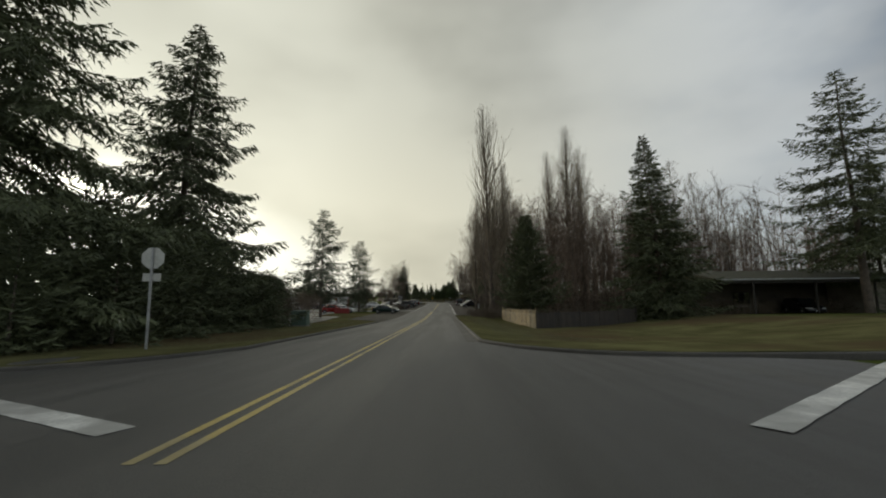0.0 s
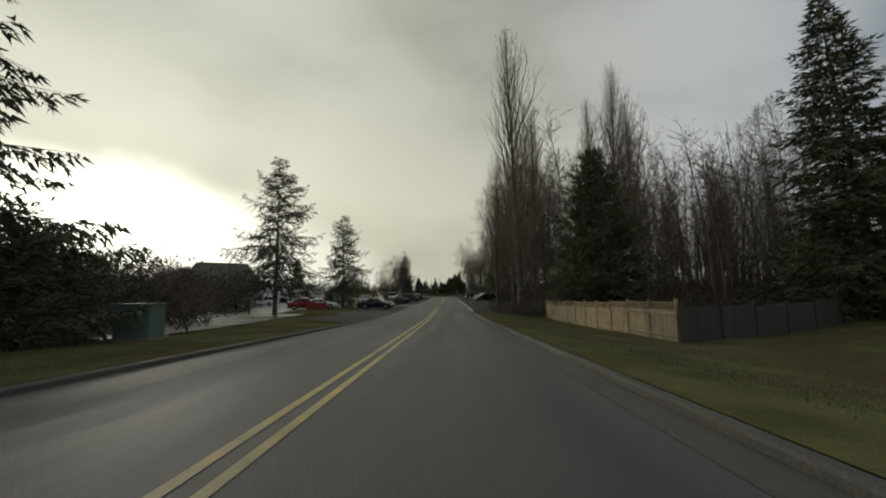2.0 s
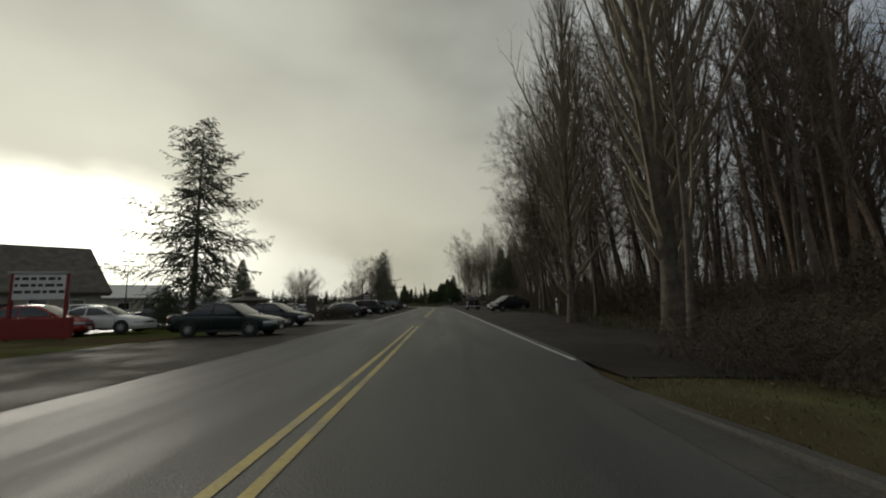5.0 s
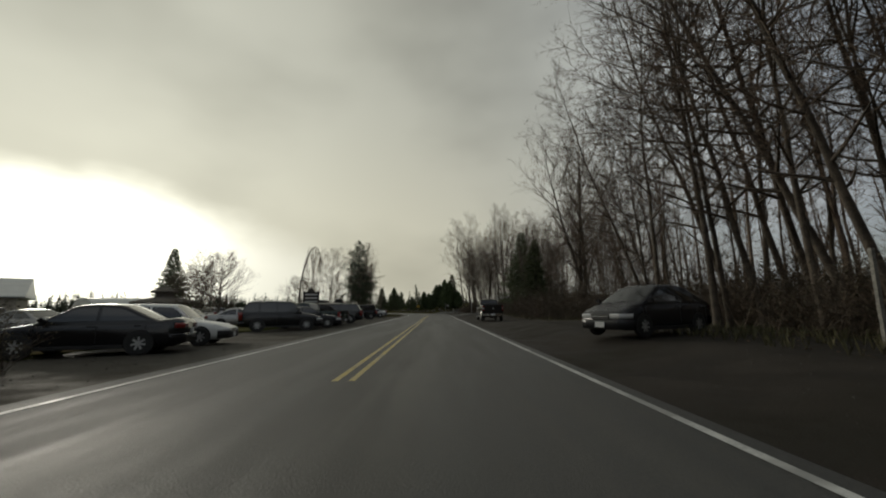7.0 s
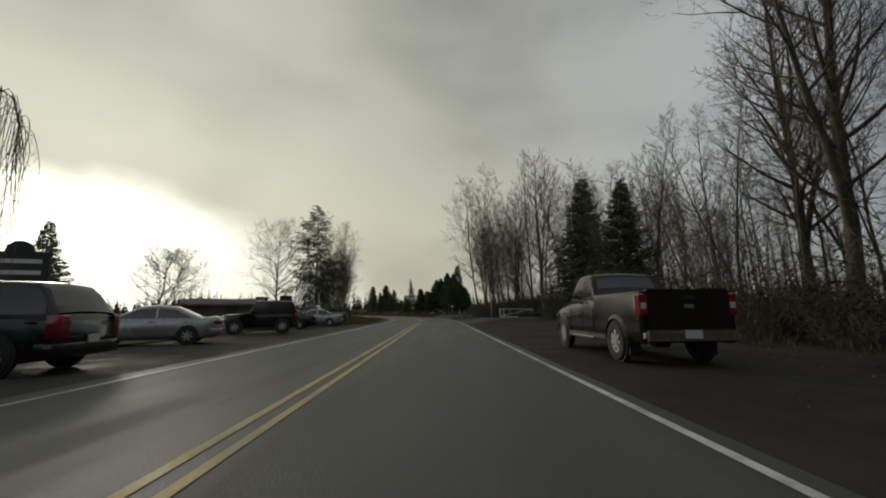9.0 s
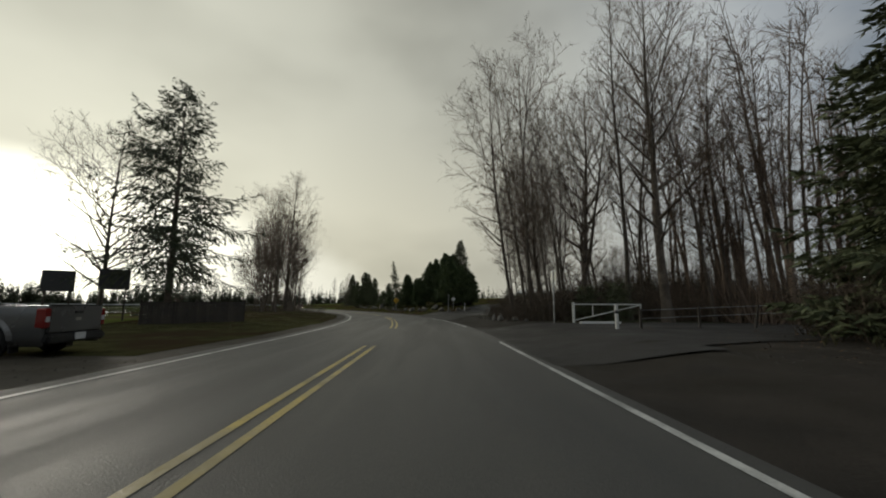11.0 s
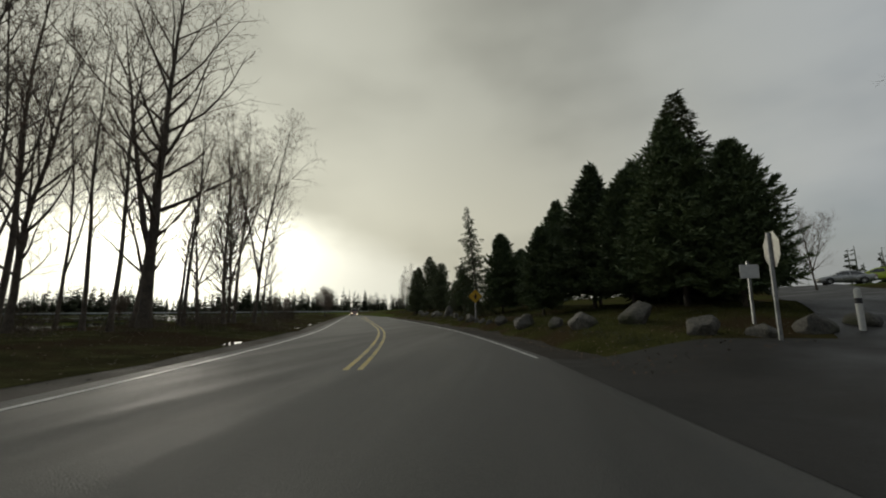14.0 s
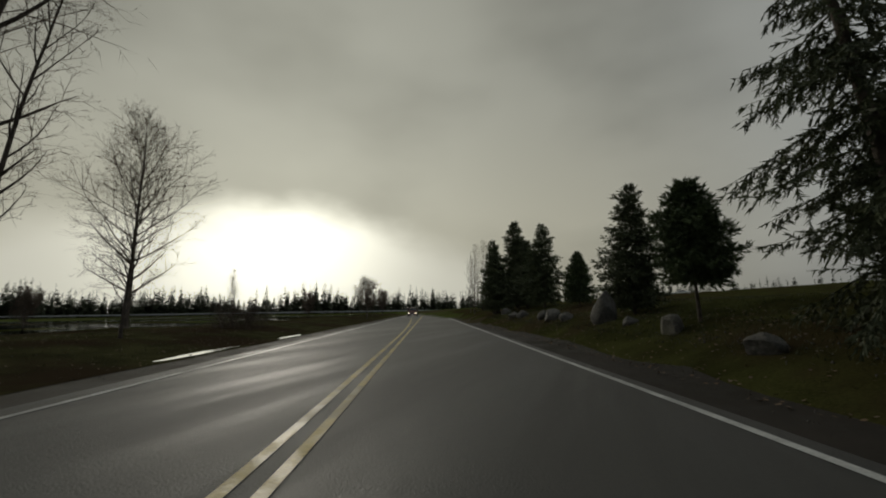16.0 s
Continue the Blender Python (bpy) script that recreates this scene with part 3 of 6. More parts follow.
strip("shoulder_left", 66, 330, lambda s: -9.5 + 4.2 * ease(s, 150, 166), -3.95, M["gravel"], "grey gravel shoulder beside the road", "shoulder", 0.022, 1.0, 6, 0.3)
strip("wood_floor", 60, 189, lambda s: 11.8 + 1.5 * math.sin(s * 0.13) * (1 - ease(s, 158, 166)) - 5.2 * ease(s, 160, 168), lambda s: 48 + 6 * math.sin(s * 0.11) + 4 * math.sin(s * 0.37), M["litter"], "brown leaf litter under the trees", "ground", 0.02, 2.0, 12, 0.5)
strip("verge_bend_right", 190, 330, 5.4, 44, M["bank"], "grass bank with fallen leaves", "lawn", 0.02, 2.0, 14, 0.4)
strip("verge_bend_left", 150, 330, -16, -5.0, M["rough_verge"], "rough verge of soil, grass and dead leaves", "ground", 0.03, 2.0, 8, 0.4)
strip("parking_lot", 44, 146, -62, -17.5, M["wet"], "wet dark asphalt car park", "car park", 0.03, 2.0, 12, 0.3)
strip("parking_lot_near", 32, 60, -40, lambda s: -9.5 - 0.13 * (s - 32), M["wet"], "wet asphalt edge of the car park behind the verge", "car park", 0.085, 1.0, 10)
strip("lot_entrance", 80, 87, -18, -4.0, M["asphalt"], "damp asphalt entrance to the car park", "car park", 0.045, 1.0, 6)
strip("grass_strip", 60, 72, -17.8, -9.6, M["grass"], "grass strip before the car park", "lawn", 0.04, 1.0, 6, 0.3)
strip("grass_strip_lot", 88, 150, -17.5, -10.0, M["grass"], "worn grass strip behind the parked cars", "lawn", 0.03, 1.0, 6, 0.4)


def apron(o):
    """A drive leaves the road flush and then lies a little proud of the gravel."""
    return 0.034 + 0.03 * ease(o, 4.5, 6.2)


strip("side_drive", 148.5, 161.5, 4.3, lambda s: 8.0 + 22.0 * ease(s, 149.5, 154.5), M["drive"], "asphalt side drive behind a white gate", "road", apron, 1.0, 6)


def ribbon(name, left, right, mat, label, dz, rows=60, cols=8):
    """A paved band between two edge lines."""
    def at(pts, t):
        f = t * (len(pts) - 1)
        k = min(int(f), len(pts) - 2)
        return Vector(pts[k]).lerp(Vector(pts[k + 1]), f - k)
    verts = []
    for j in range(rows + 1):
        a, b = at(left, j / rows), at(right, j / rows)
        for i in range(cols + 1):
            p = a.lerp(b, i / cols)
            verts.append((p.x, p.y, lie(p.x, p.y) + dz(offset(p.x, p.y)[1])))
    c = cols + 1
    faces = [(j * c + i, j * c + i + 1, (j + 1) * c + i + 1, (j + 1) * c + i) for j in range(rows) for i in range(cols)]
    tagged(new(name, mesh_from(name, verts, faces, mat, True)), label, "road", kind="structure")


ribbon("wet_drive", (along(191.8, 4.3), (5.2, 192.2), (7.4, 196.6), (20.0, 222.0), (31.0, 244.0)), (along(174.5, 4.3), (8.0, 181.0), (10.4, 187.6), (25.0, 219.0), (37.0, 241.0)), M["drive"], "damp asphalt drive leading up to a car park", apron)


def line(name, s0, s1, o, w_, mat, label, cat="road marking", step=1.0):
    strip(name, s0, s1, o - w_ / 2, o + w_ / 2, mat, label, cat, 0.036, step, 1, flat_road=True)


for a, b in ((2.4, 76), (89, 152.5), (162, 184), (190.5, 226)):
    line("yellow_line", a, b, -0.14, 0.11, M["yellow"], "worn yellow centre line on asphalt")
    line("yellow_line", a, b, 0.14, 0.11, M["yellow"], "worn yellow centre line on asphalt")
for a, b in ((62, 154), (163.5, 181), (192, 330)):
    line("white_edge_line", a, b, 4.1, 0.11, M["white"], "thin white edge line on asphalt")
strip("yellow_line", 226, 330, lambda s: -0.195 - 1.5 * ease(s, 224, 290), lambda s: -0.085 - 1.5 * ease(s, 224, 290), M["yellow"], "worn yellow line opening into a median", "road marking", 0.036, 1.0, 1, flat_road=True)
line("yellow_line", 226, 330, 0.14, 0.11, M["yellow"], "worn yellow centre line on asphalt")
for a in (236, 243, 250, 258, 267):
    strip("hatch_bar", a, a + 0.45, lambda s: -0.085 - 1.5 * ease(s, 224, 290), 0.085, M["yellow"], "short hatch bar across the painted median", "road marking", 0.036, 0.45, 1, flat_road=True)
line("white_edge_line", 84, 330, -3.62, 0.11, M["white"], "thin white edge line on asphalt")


def stripe(name, a, b, w_, label):
    """A straight painted bar between two places of the crossing."""
    d = Vector((b[0] - a[0], b[1] - a[1], 0))
    side = Vector((-d.y, d.x, 0)).normalized() * w_ / 2
    n = 24
    verts = []
    for k in range(n + 1):
        p = Vector((*a, 0)) + d * (k / n)
        for q in (p - side * (1 + 0.10 * noise.noise(p * 2.3)), p + side * (1 + 0.10 * noise.noise(p * 1.9 + side * 9))):
            verts.append((q.x, q.y, fall(q.y) + 0.040))
    faces = [(2 * k, 2 * k + 1, 2 * k + 3, 2 * k + 2) for k in range(n)]
    tagged(new(name, mesh_from(name, verts, faces, M["white"])), label, "road marking", kind="structure")


stripe("crossing_line", (-6.6, 6.0), (-1.0, 3.36), 0.40, "broad worn white crossing line")
stripe("crossing_line", (6.0, 3.25), (14.5, 9.45), 0.38, "broad worn white crossing line cracked across")

# standing water on the field and along the verge
def puddle(cx, cy, rx, ry, seed, z=None, turn=0.0):
    rnd = random.Random(seed)
    k = [rnd.uniform(0.7, 1.2) for _ in range(40)]
    k = [(k[i - 1] + k[i] + k[(i + 1) % 40]) / 3 for i in range(40)]
    ca, sa = math.cos(radians(turn)), math.sin(radians(turn))
    rim = [(rx * k[i] * math.cos(i * math.pi / 20), ry * k[i] * math.sin(i * math.pi / 20)) for i in range(40)]
    verts = [(cx, cy)] + [(cx + u * ca - v * sa, cy + u * sa + v * ca) for u, v in rim]
    top = (max(lie(x, y) for x, y in verts) if z is None else z) + 0.02
    me = mesh_from("puddle", [(x, y, top) for x, y in verts], [(0, 1 + i, 1 + (i + 1) % 40) for i in range(40)], M["pond"])
    tagged(new("puddle", me), "shallow puddle of still rainwater", "puddle", "puddles", kind="structure")


for i, (px, py, rx, ry) in enumerate(((-52, 207, 16, 5.5), (-84, 226, 26, 8), (-62, 243, 22, 7), (-110, 254, 30, 10), (-72, 272, 28, 9), (-140, 305, 40, 14), (-45, 226, 13, 4.5), (-95, 200, 22, 6), (-60, 188, 9, 2.0))):
    puddle(px, py, rx, ry, i)
for i, (s, o, rx, ry) in enumerate(((196, -24.5, 7, 1.1), (207, -27, 11, 2.6), (228, -25.5, 10, 1.9), (243, -29, 13, 3.0), (262, -26, 9, 1.8), (217, -36, 14, 3.5), (252, -42, 17, 4), (186, -30, 9, 2.4))):
    x, y = along(s, o)
    puddle(x, y, rx, ry, 20 + i, 0.035, 90 + HEAD)
for i, (px, py, rx, ry) in enumerate(((10.1, 191.3, 1.0, 0.22), (8.7, 191.6, 0.5, 0.2))):
    puddle(px, py, rx, ry, 60 + i, max(lie(px + dx, py + dy) for dx in (-1, 0, 1) for dy in (-0.5, 0, 0.5)) + 0.02)
for i, (s, o, rx, ry) in enumerate(((213, -5.5, 0.7, 0.28), (219.5, -5.4, 2.4, 0.22), (198, -5.3, 0.9, 0.3), (227, -5.3, 1.8, 0.2))):
    x, y = along(s, o)
    puddle(x, y, rx, ry, 40 + i, lie(x, y) + 0.02, 90 + HEAD)


# ---- trees ----
def stand(proto, x, y, rz=0.0, k=1.0, tilt=0.0):
    """A copy of a tree, upright on the ground; tilt leans it."""
    m = pose(x, y, lie(x, y) - 0.05, 0, 0, rz) @ pose(0, 0, 0, 0, tilt, 0) @ Matrix.Scale(k, 4)
    c = copy_thing(proto, m)
    c.matrix_basis = m
    return c


def remove(proto):
    for o in (*proto.children_recursive, proto):
        bpy.data.objects.remove(o)


BARE = []
for i, (h, r0, limbs, reach, rise, first, fork) in enumerate(((22, 0.16, 26, 0.14, 1.3, 0.24, 0.0), (20, 0.13, 24, 0.15, 1.4, 0.30, 0.22), (18, 0.12, 24, 0.16, 1.2, 0.22, 0.3), (23, 0.18, 28, 0.14, 1.3, 0.28, 0.0))):
    a = bare_tree_meshes(10 + i, h, r0, first, limbs, reach, rise, 0.05, 5, 4, fork=fork)
    BARE.append(tree_thing("bare_tree", "tall slender leafless alder with grey-brown bark", *a, M["bark"], M["twig"], group="trees of the wood"))
BROAD = []
for i, (h, r0, limbs, reach, rise, first) in enumerate(((17, 0.26, 30, 0.30, 0.95, 0.22), (14, 0.18, 28, 0.27, 1.15, 0.16))):
    a = bare_tree_meshes(30 + i, h, r0, first, limbs, reach, rise, 0.03, 6, 6, 0.01, wander=0.07, thin=0.9, fork=0.35)
    BROAD.append(tree_thing("bare_tree", "leafless tree with a broad crown of fine twigs", *a, M["bark"], M["twig"], group="broad bare trees"))
a = bare_tree_meshes(50, 34, 0.40, 0.05, 82, 0.26, 2.1, 0.0, 4, 3, -0.05, wander=0.02, thin=0.8, spread=0.5, curl=0.16)
POPLAR = tree_thing("poplar", "very tall leafless poplar with a narrow upright crown", *a, M["bark"], M["twig_pale"], group="poplars")
a = bare_tree_meshes(51, 15, 0.11, 0.12, 30, 0.20, 1.5, 0.0, 5, 5)
THIN = tree_thing("bare_tree", "thin leafless birch with pale twigs", *a, M["bark"], M["twig_pale"], group="thin bare trees")
a = bare_tree_meshes(52, 6.5, 0.14, 0.14, 26, 0.58, 0.5, 0.1, 7, 7, 0.0, wander=0.12, thin=0.9, fork=0.6)
SMALL = tree_thing("ornamental_tree", "small leafless ornamental tree with a spreading crown", *a, M["bark"], M["twig"], group="small bare trees")

a = bare_tree_meshes(36, 17.5, 0.15, 0.16, 26, 0.25, 0.9, 0.0, 6, 6, 0.06, wander=0.06, thin=0.75, fork=0.3, spread=0.8)
HERO = tree_thing("bare_tree", "many-stemmed leafless tree with fine drooping twigs", *a, M["bark"], M["twig"], group="many-stemmed tree")

a = bare_tree_meshes(37, 12.0, 0.17, 0.17, 38, 0.40, 0.66, 0.0, 7, 6, 0.0, wander=0.03, thin=0.95, spread=0.8, curl=0.07)
ROUND = tree_thing("bare_tree", "leafless tree with a wide oval crown of fine twigs", *a, M["bark"], M["twig"], group="oval-crowned bare trees")
a = bare_tree_meshes(38, 9.0, 0.20, 0.18, 34, 0.40, 0.7, 0.0, 6, 6, 0.0, wander=0.05, thin=2.2, spread=0.8, fork=0.4)
FAR_ROUND = tree_thing("bare_tree", "round-crowned leafless tree beside the far road", *a, M["bark"], M["twig"], group="round bare trees")

LEANER = []
for i, (h, r0, limbs, reach, rise, first) in enumerate(((23, 0.17, 30, 0.27, 0.55, 0.20), (21, 0.15, 28, 0.28, 0.65, 0.24))):
    a = bare_tree_meshes(40 + i, h, r0, first, limbs, reach, rise, -0.06, 6, 6, 0.02, wander=0.06, curl=0.07)
    LEANER.append(tree_thing("bare_tree", "leafless tree leaning over the shoulder with long curved limbs", *a, M["bark"], M["twig"], group="leaning bare trees"))

rnd = random.Random(5)
# the wood on the right; many stems lean towards the road
for k in range(26):
    y = 85 + 69 * (k + rnd.random()) / 26
    far = ease(y, 106, 116)
    stand(LEANER[k % 2], 13.6 + 4.5 * rnd.random() + 4.5 * far, y, rnd.uniform(-35, 35), rnd.uniform(0.85, 1.08) * (1 - 0.36 * far), rnd.uniform(-11, -2))
for x, y, k, tilt in ((14.4, 82, 1.0, -7), (15.6, 86.5, 1.08, -9), (16.8, 91, 1.05, -6), (14.8, 94.5, 1.0, -10), (20.5, 85, 1.15, -5), (21.5, 92, 1.12, -4), (17.4, 98.5, 1.1, -8), (22, 99, 1.15, -5), (15.5, 79, 1.0, -6), (17.5, 83, 1.05, -8), (19, 88, 1.1, -5), (18, 95, 1.05, -8), (19.5, 102, 1.1, -6), (8.9, 168.8, 1.0, -2), (7.9, 169.6, 0.95, -7), (13.8, 188.6, 0.66, -3), (15.2, 191.0, 0.74, -3), (13.4, 185.4, 0.60, -5), (15.6, 186.4, 0.82, -8), (18.5, 188.5, 0.85, -5), (16.6, 184.0, 0.7, -4), (18.0, 193.5, 0.8, -6), (14.0, 182.4, 0.7, -6), (10.2, 180.5, 0.72, -5), (11.8, 186.4, 0.64, -4), (12.6, 178.2, 0.78, -5), (22.0, 196.0, 0.8, -5), (18.0, 178.0, 0.8, -6), (22, 167, 1.0, -4), (16.5, 198.0, 0.5, -6), (20.0, 200.0, 0.6, -7), (23.0, 201.0, 0.6, -5)):
    stand(LEANER[int(x * 3 + y) % 2], x, y, rnd.uniform(-30, 30), k, tilt)
for k in range(34):
    y = 66 + 92 * (k + rnd.random()) / 34
    x = 12.8 + 20 * rnd.random() ** 1.5
    far = ease(y, 106, 116)
    stand(BARE[k % 4], x + 3 * far, y, rnd.uniform(-40, 40), rnd.uniform(0.8, 1.12) * (1 - 0.32 * far), rnd.uniform(-9, 2))
for x, y, k in ((9.6, 166.5, 0.80), (11.0, 168.5, 0.92), (9.2, 171.5, 0.8), (12.6, 173, 0.85), (15.5, 176, 0.8), (11.8, 177.5, 0.62), (17.5, 170, 1.0), (20, 174, 0.9), (24, 172, 0.9), (14.5, 166, 1.0), (19, 164.5, 0.95), (27, 168, 0.9), (23, 179, 0.75), (10.6, 174.5, 0.7), (14.2, 170.5, 0.9)):
    stand(BARE[int(x * 7 + y) % 4], x, y, rnd.uniform(-40, 40), k, rnd.uniform(-11, -2))
stand(BROAD[0], 17.2, 126.4, 30, 1.25)
stand(BROAD[0], 19.6, 130.4, 200, 1.15, -3)
stand(BROAD[0], 12.8, 169.5, 100, 1.0, -6)
stand(BROAD[1], 10.8, 172.6, 10, 1.05, -8)
stand(BROAD[0], 15.5, 163.5, 250, 1.2)
# bare trees behind the fence and lawn
for k in range(18):
    x, y = rnd.uniform(17, 60), rnd.uniform(58, 92)
    stand(BARE[k % 4], x, y, rnd.uniform(0, 360), rnd.uniform(0.6, 0.85))
for x, y, k in ((36, 66, 1.05), (40, 68, 0.95), (33, 64, 0.9)):
    stand(BARE[int(x) % 4], x, y, 0, k)
for x, y, k in ((37, 62, 1.45), (40.5, 64, 1.6), (34, 61, 1.3), (45, 66, 1.5), (51, 68, 1.35)):
    stand(THIN, x, y, 70 * k, k)
for x, y, k in ((10.7, 69.8, 1.06), (13.2, 73, 0.80), (8.3, 75, 0.62), (-92, 122, 0.44), (-80, 124, 0.42), (-104, 118, 0.36), (28.0, 80, 1.05), (31.0, 82, 0.95), (24.5, 80, 0.9)):
    stand(POPLAR, x, y, rnd.uniform(0, 360), k)
for x, y, k in ((9.0, 66, 0.72), (15.0, 68, 0.85), (16, 75, 0.9), (11.5, 80, 0.85)):
    stand(BARE[int(x + y) % 4], x, y, rnd.uniform(0, 360), k)
# clump left of the bend
for x, y, k in ((-14.9, 184.9, 0.72), (-16.0, 188, 0.8), (-15.6, 191, 0.7), (-18, 193, 0.75), (-17.0, 196, 0.7), (-19.2, 202, 0.72), (-21, 208.4, 0.8), (-19.6, 197, 0.7), (-22.4, 205, 0.75), (-20.6, 211, 0.62), (-17.2, 186.5, 0.75), (-22.4, 198, 0.8)):
    stand(BARE[int(-x * 3 + y) % 4], x, y, rnd.uniform(0, 360), k * 0.86)
stand(BROAD[0], -19.0, 199.4, 0, 1.14)
for x, y, k, rz, tilt in ((-20.45, 209.8, 1.0, 40, 4), (-21.9, 209.0, 0.88, 160, -4)):
    stand(HERO, x, y, rz, k, tilt)
stand(ROUND, -32.8, 221.8, 40, 0.98)
for x, y, k in ((-17.4, 190.5, 0.85), (-20.5, 195.0, 0.9), (-22.5, 202.0, 0.9), (-19.5, 205.5, 0.8), (-24.5, 209.0, 0.8)):
    stand(BROAD[1], x, y, rnd.uniform(0, 360), k)
for x, y, k in ((-23.2, 215.7, 0.54), (-28.2, 224.7, 0.22), (-29.0, 225.6, 0.2)):
    stand(THIN, x, y, rnd.uniform(0, 360), k)
# car park side
stand(SMALL, -17.4, 187.5, 0, 1.1)
stand(SMALL, -24, 130, 0, 1.15)
stand(SMALL, -22, 122, 70, 0.8)
stand(SMALL, -18, 141, 160, 0.9)
stand(ROUND, -20.6, 168.5, 90, 1.12)
for x, y, k in ((-9.7, 35.6, 0.42), (-24, 52, 0.8), (-33, 60, 0.85), (-40, 66, 0.8), (-28, 48, 0.9), (-46, 74, 0.9), (-19, 60, 0.6)):
    stand(SMALL, x, y, rnd.uniform(0, 360), k)
for x, y, k in ((23.6, 222, 0.5), (26.5, 196, 0.62), (31, 200, 0.66), (22.5, 192.5, 0.5)):
    stand(BROAD[1], x, y, rnd.uniform(0, 360), k)
for s, o, k in ((258, 7.0, 0.56), (262, 8.6, 0.62), (266, 7.4, 0.5), (345, 18, 0.85)):
    x, y = along(s, o)
    stand(THIN, x, y, 0, k)
for s, o, k in ((266, -7.5, 0.62), (300, -9, 0.6), (258, -13.5, 0.34), (240, -30, 0.36)):
    x, y = along(s, o)
    stand(FAR_ROUND, x, y, 60 * k, k)

w1 = conifer_meshes(60, 20, 7.8, 0.03, 165, 0.80, 0.30, 0.38, 0.36, 0.65, 0.115, 0.25, 0.33, 0.30, 0.26, waist=0.2, every=0.11)
CEDAR = tree_thing("cedar", "tall dark cedar with layered drooping boughs", *w1, M["bark"], M["needle"], group="cedars")
w2 = conifer_meshes(61, 16, 5.2, 0.03, 215, 0.85, 0.22, 0.20, 0.34, 0.25, 0.17, 0.34, 0.42, 0.36, 0.18, every=0.15)
SPRUCE = tree_thing("spruce", "dense dark green conical spruce", *w2, M["bark"], M["needle"], group="spruces")
a = conifer_meshes(67, 16, 5.0, 0.03, 215, 0.85, 0.22, 0.20, 0.34, 0.25, 0.15, 0.33, 0.30, 0.34, 0.2, every=0.10)
TALL = tree_thing("spruce", "dense dark green conical spruce by the lawn", *a, M["bark"], M["needle"])
a = conifer_meshes(68, 20, 6.2, 0.26, 100, 0.72, 0.30, 0.30, 0.50, 0.35, 0.13, 0.24, 0.30, 0.32, 0.24, every=0.11)
ATLAS = tree_thing("cedar", "tall dark cedar with open tiers of upturned boughs", *a, M["bark"], M["needle"], group="open cedars")
w3 = conifer_meshes(62, 14, 4.3, 0.20, 135, 0.55, 0.30, 0.28, 0.40, 0.45, 0.17, 0.40, 0.18, 0.31, 0.42, waist=0.2, every=0.05, twist=0.17, shag=0.75)
LARCH = tree_thing("deodar", "sparse grey-green conifer with see-through boughs", *w3, M["bark"], M["needle_light"], group="sparse conifers")
w4 = conifer_meshes(63, 13, 4.7, 0.12, 205, 0.60, 0.42, 0.0, 0.30, 0.0, 0.20, 0.30, 0.34, 0.28, 0.26, every=0.11, shag=0.6, plume=0.25, lump=0.3)
PINE = tree_thing("pine", "bushy dark green pine", *w4, M["bark"], M["needle"], group="pines")
FIR = []
for i, (rad, power) in enumerate(((3.6, 0.66), (4.0, 0.88))):
    a = conifer_meshes(64 + i, 10.0, rad, 0.13, 300, power, 0.36, 0.02, 0.22, 0.05, 0.16, 0.30, 0.33, 0.38, 0.16, waist=0.30, every=0.085, plume=0.20, lump=0.22, shag=0.5)
    FIR.append(tree_thing("fir", "dense dark green cone-shaped fir on a short bare trunk", *a, M["bark"], M["cypress"], group="firs along the bank"))

a = conifer_meshes(66, 9.8, 2.9, 0.33, 270, 0.42, 0.25, 0.04, 0.1, 0.15, 0.15, 0.36, 0.34, 0.36, 0.3, waist=0.35, plume=0.1, lump=0.6, every=0.085, shag=0.8)
CLIPPED = tree_thing("clipped_cypress", "small dense cypress on a bare trunk", *a, M["bark"], M["cypress"])
a = conifer_meshes(69, 12.0, 3.6, 0.12, 210, 0.72, 0.20, 0.12, 0.2, 0.2, 0.16, 0.36, 0.34, 0.34, 0.34, waist=0.35, plume=0.1, lump=0.7, every=0.10, shag=0.7)
RAGGED = tree_thing("spruce", "dark uneven spruce on a short trunk along the bank", *a, M["bark"], M["needle"], group="ragged spruces")
w6 = conifer_meshes(65, 8.6, 1.95, 0.10, 135, 0.78, 0.18, 0.30, 0.15, 0.75, 0.10, 0.34, 0.118, 0.26, 0.48, every=0.018, shag=0.8)
YOUNG = tree_thing("young_spruce", "slender leaning young spruce with drooping tufted boughs", *w6, M["bark"], M["needle"])
stand(CEDAR, -17.2, 28.5, 0, 1.2)
stand(CEDAR, -16.2, 14.5, 120, 1.15)
stand(CEDAR, -20.5, 8.5, 200, 1.1)
stand(TALL, 24.7, 40.3, 0, 1.2)
stand(ATLAS, 45, 40, 60, 1.3)
stand(ATLAS, 51, 44, 160, 0.85)
stand(PINE, 12.6, 47.8, 0, 0.98)
stand(LARCH, -15.3, 57.3, 0, 1.12)
stand(LARCH, -14.7, 80, 90, 1.02)
stand(LARCH, -14.0, 165.3, 200, 1.1)
stand(SPRUCE, -56, 172, 0, 0.95)
stand(SPRUCE, 16.6, 143, 0, 0.70)
stand(SPRUCE, 15.9, 150, 90, 0.86)
for x, y, k in ((0.1, 204.5, 0.47), (-2.3, 212.0, 0.575), (2.5, 203.6, 0.72), (4.7, 198.3, 0.71), (3.7, 201.2, 0.60), (5.6, 207.0, 0.82), (1.5, 211.9, 0.74), (4.4, 212.4, 0.9), (6.0, 197.2, 0.56), (-0.9, 218.4, 0.5), (8.2, 204.6, 0.5), (7.4, 200.0, 0.5), (-9.0, 232.8, 0.34), (-6.6, 223.4, 0.22)):
    stand(FIR[k > 0.65], x, y, rnd.uniform(0, 360), k)
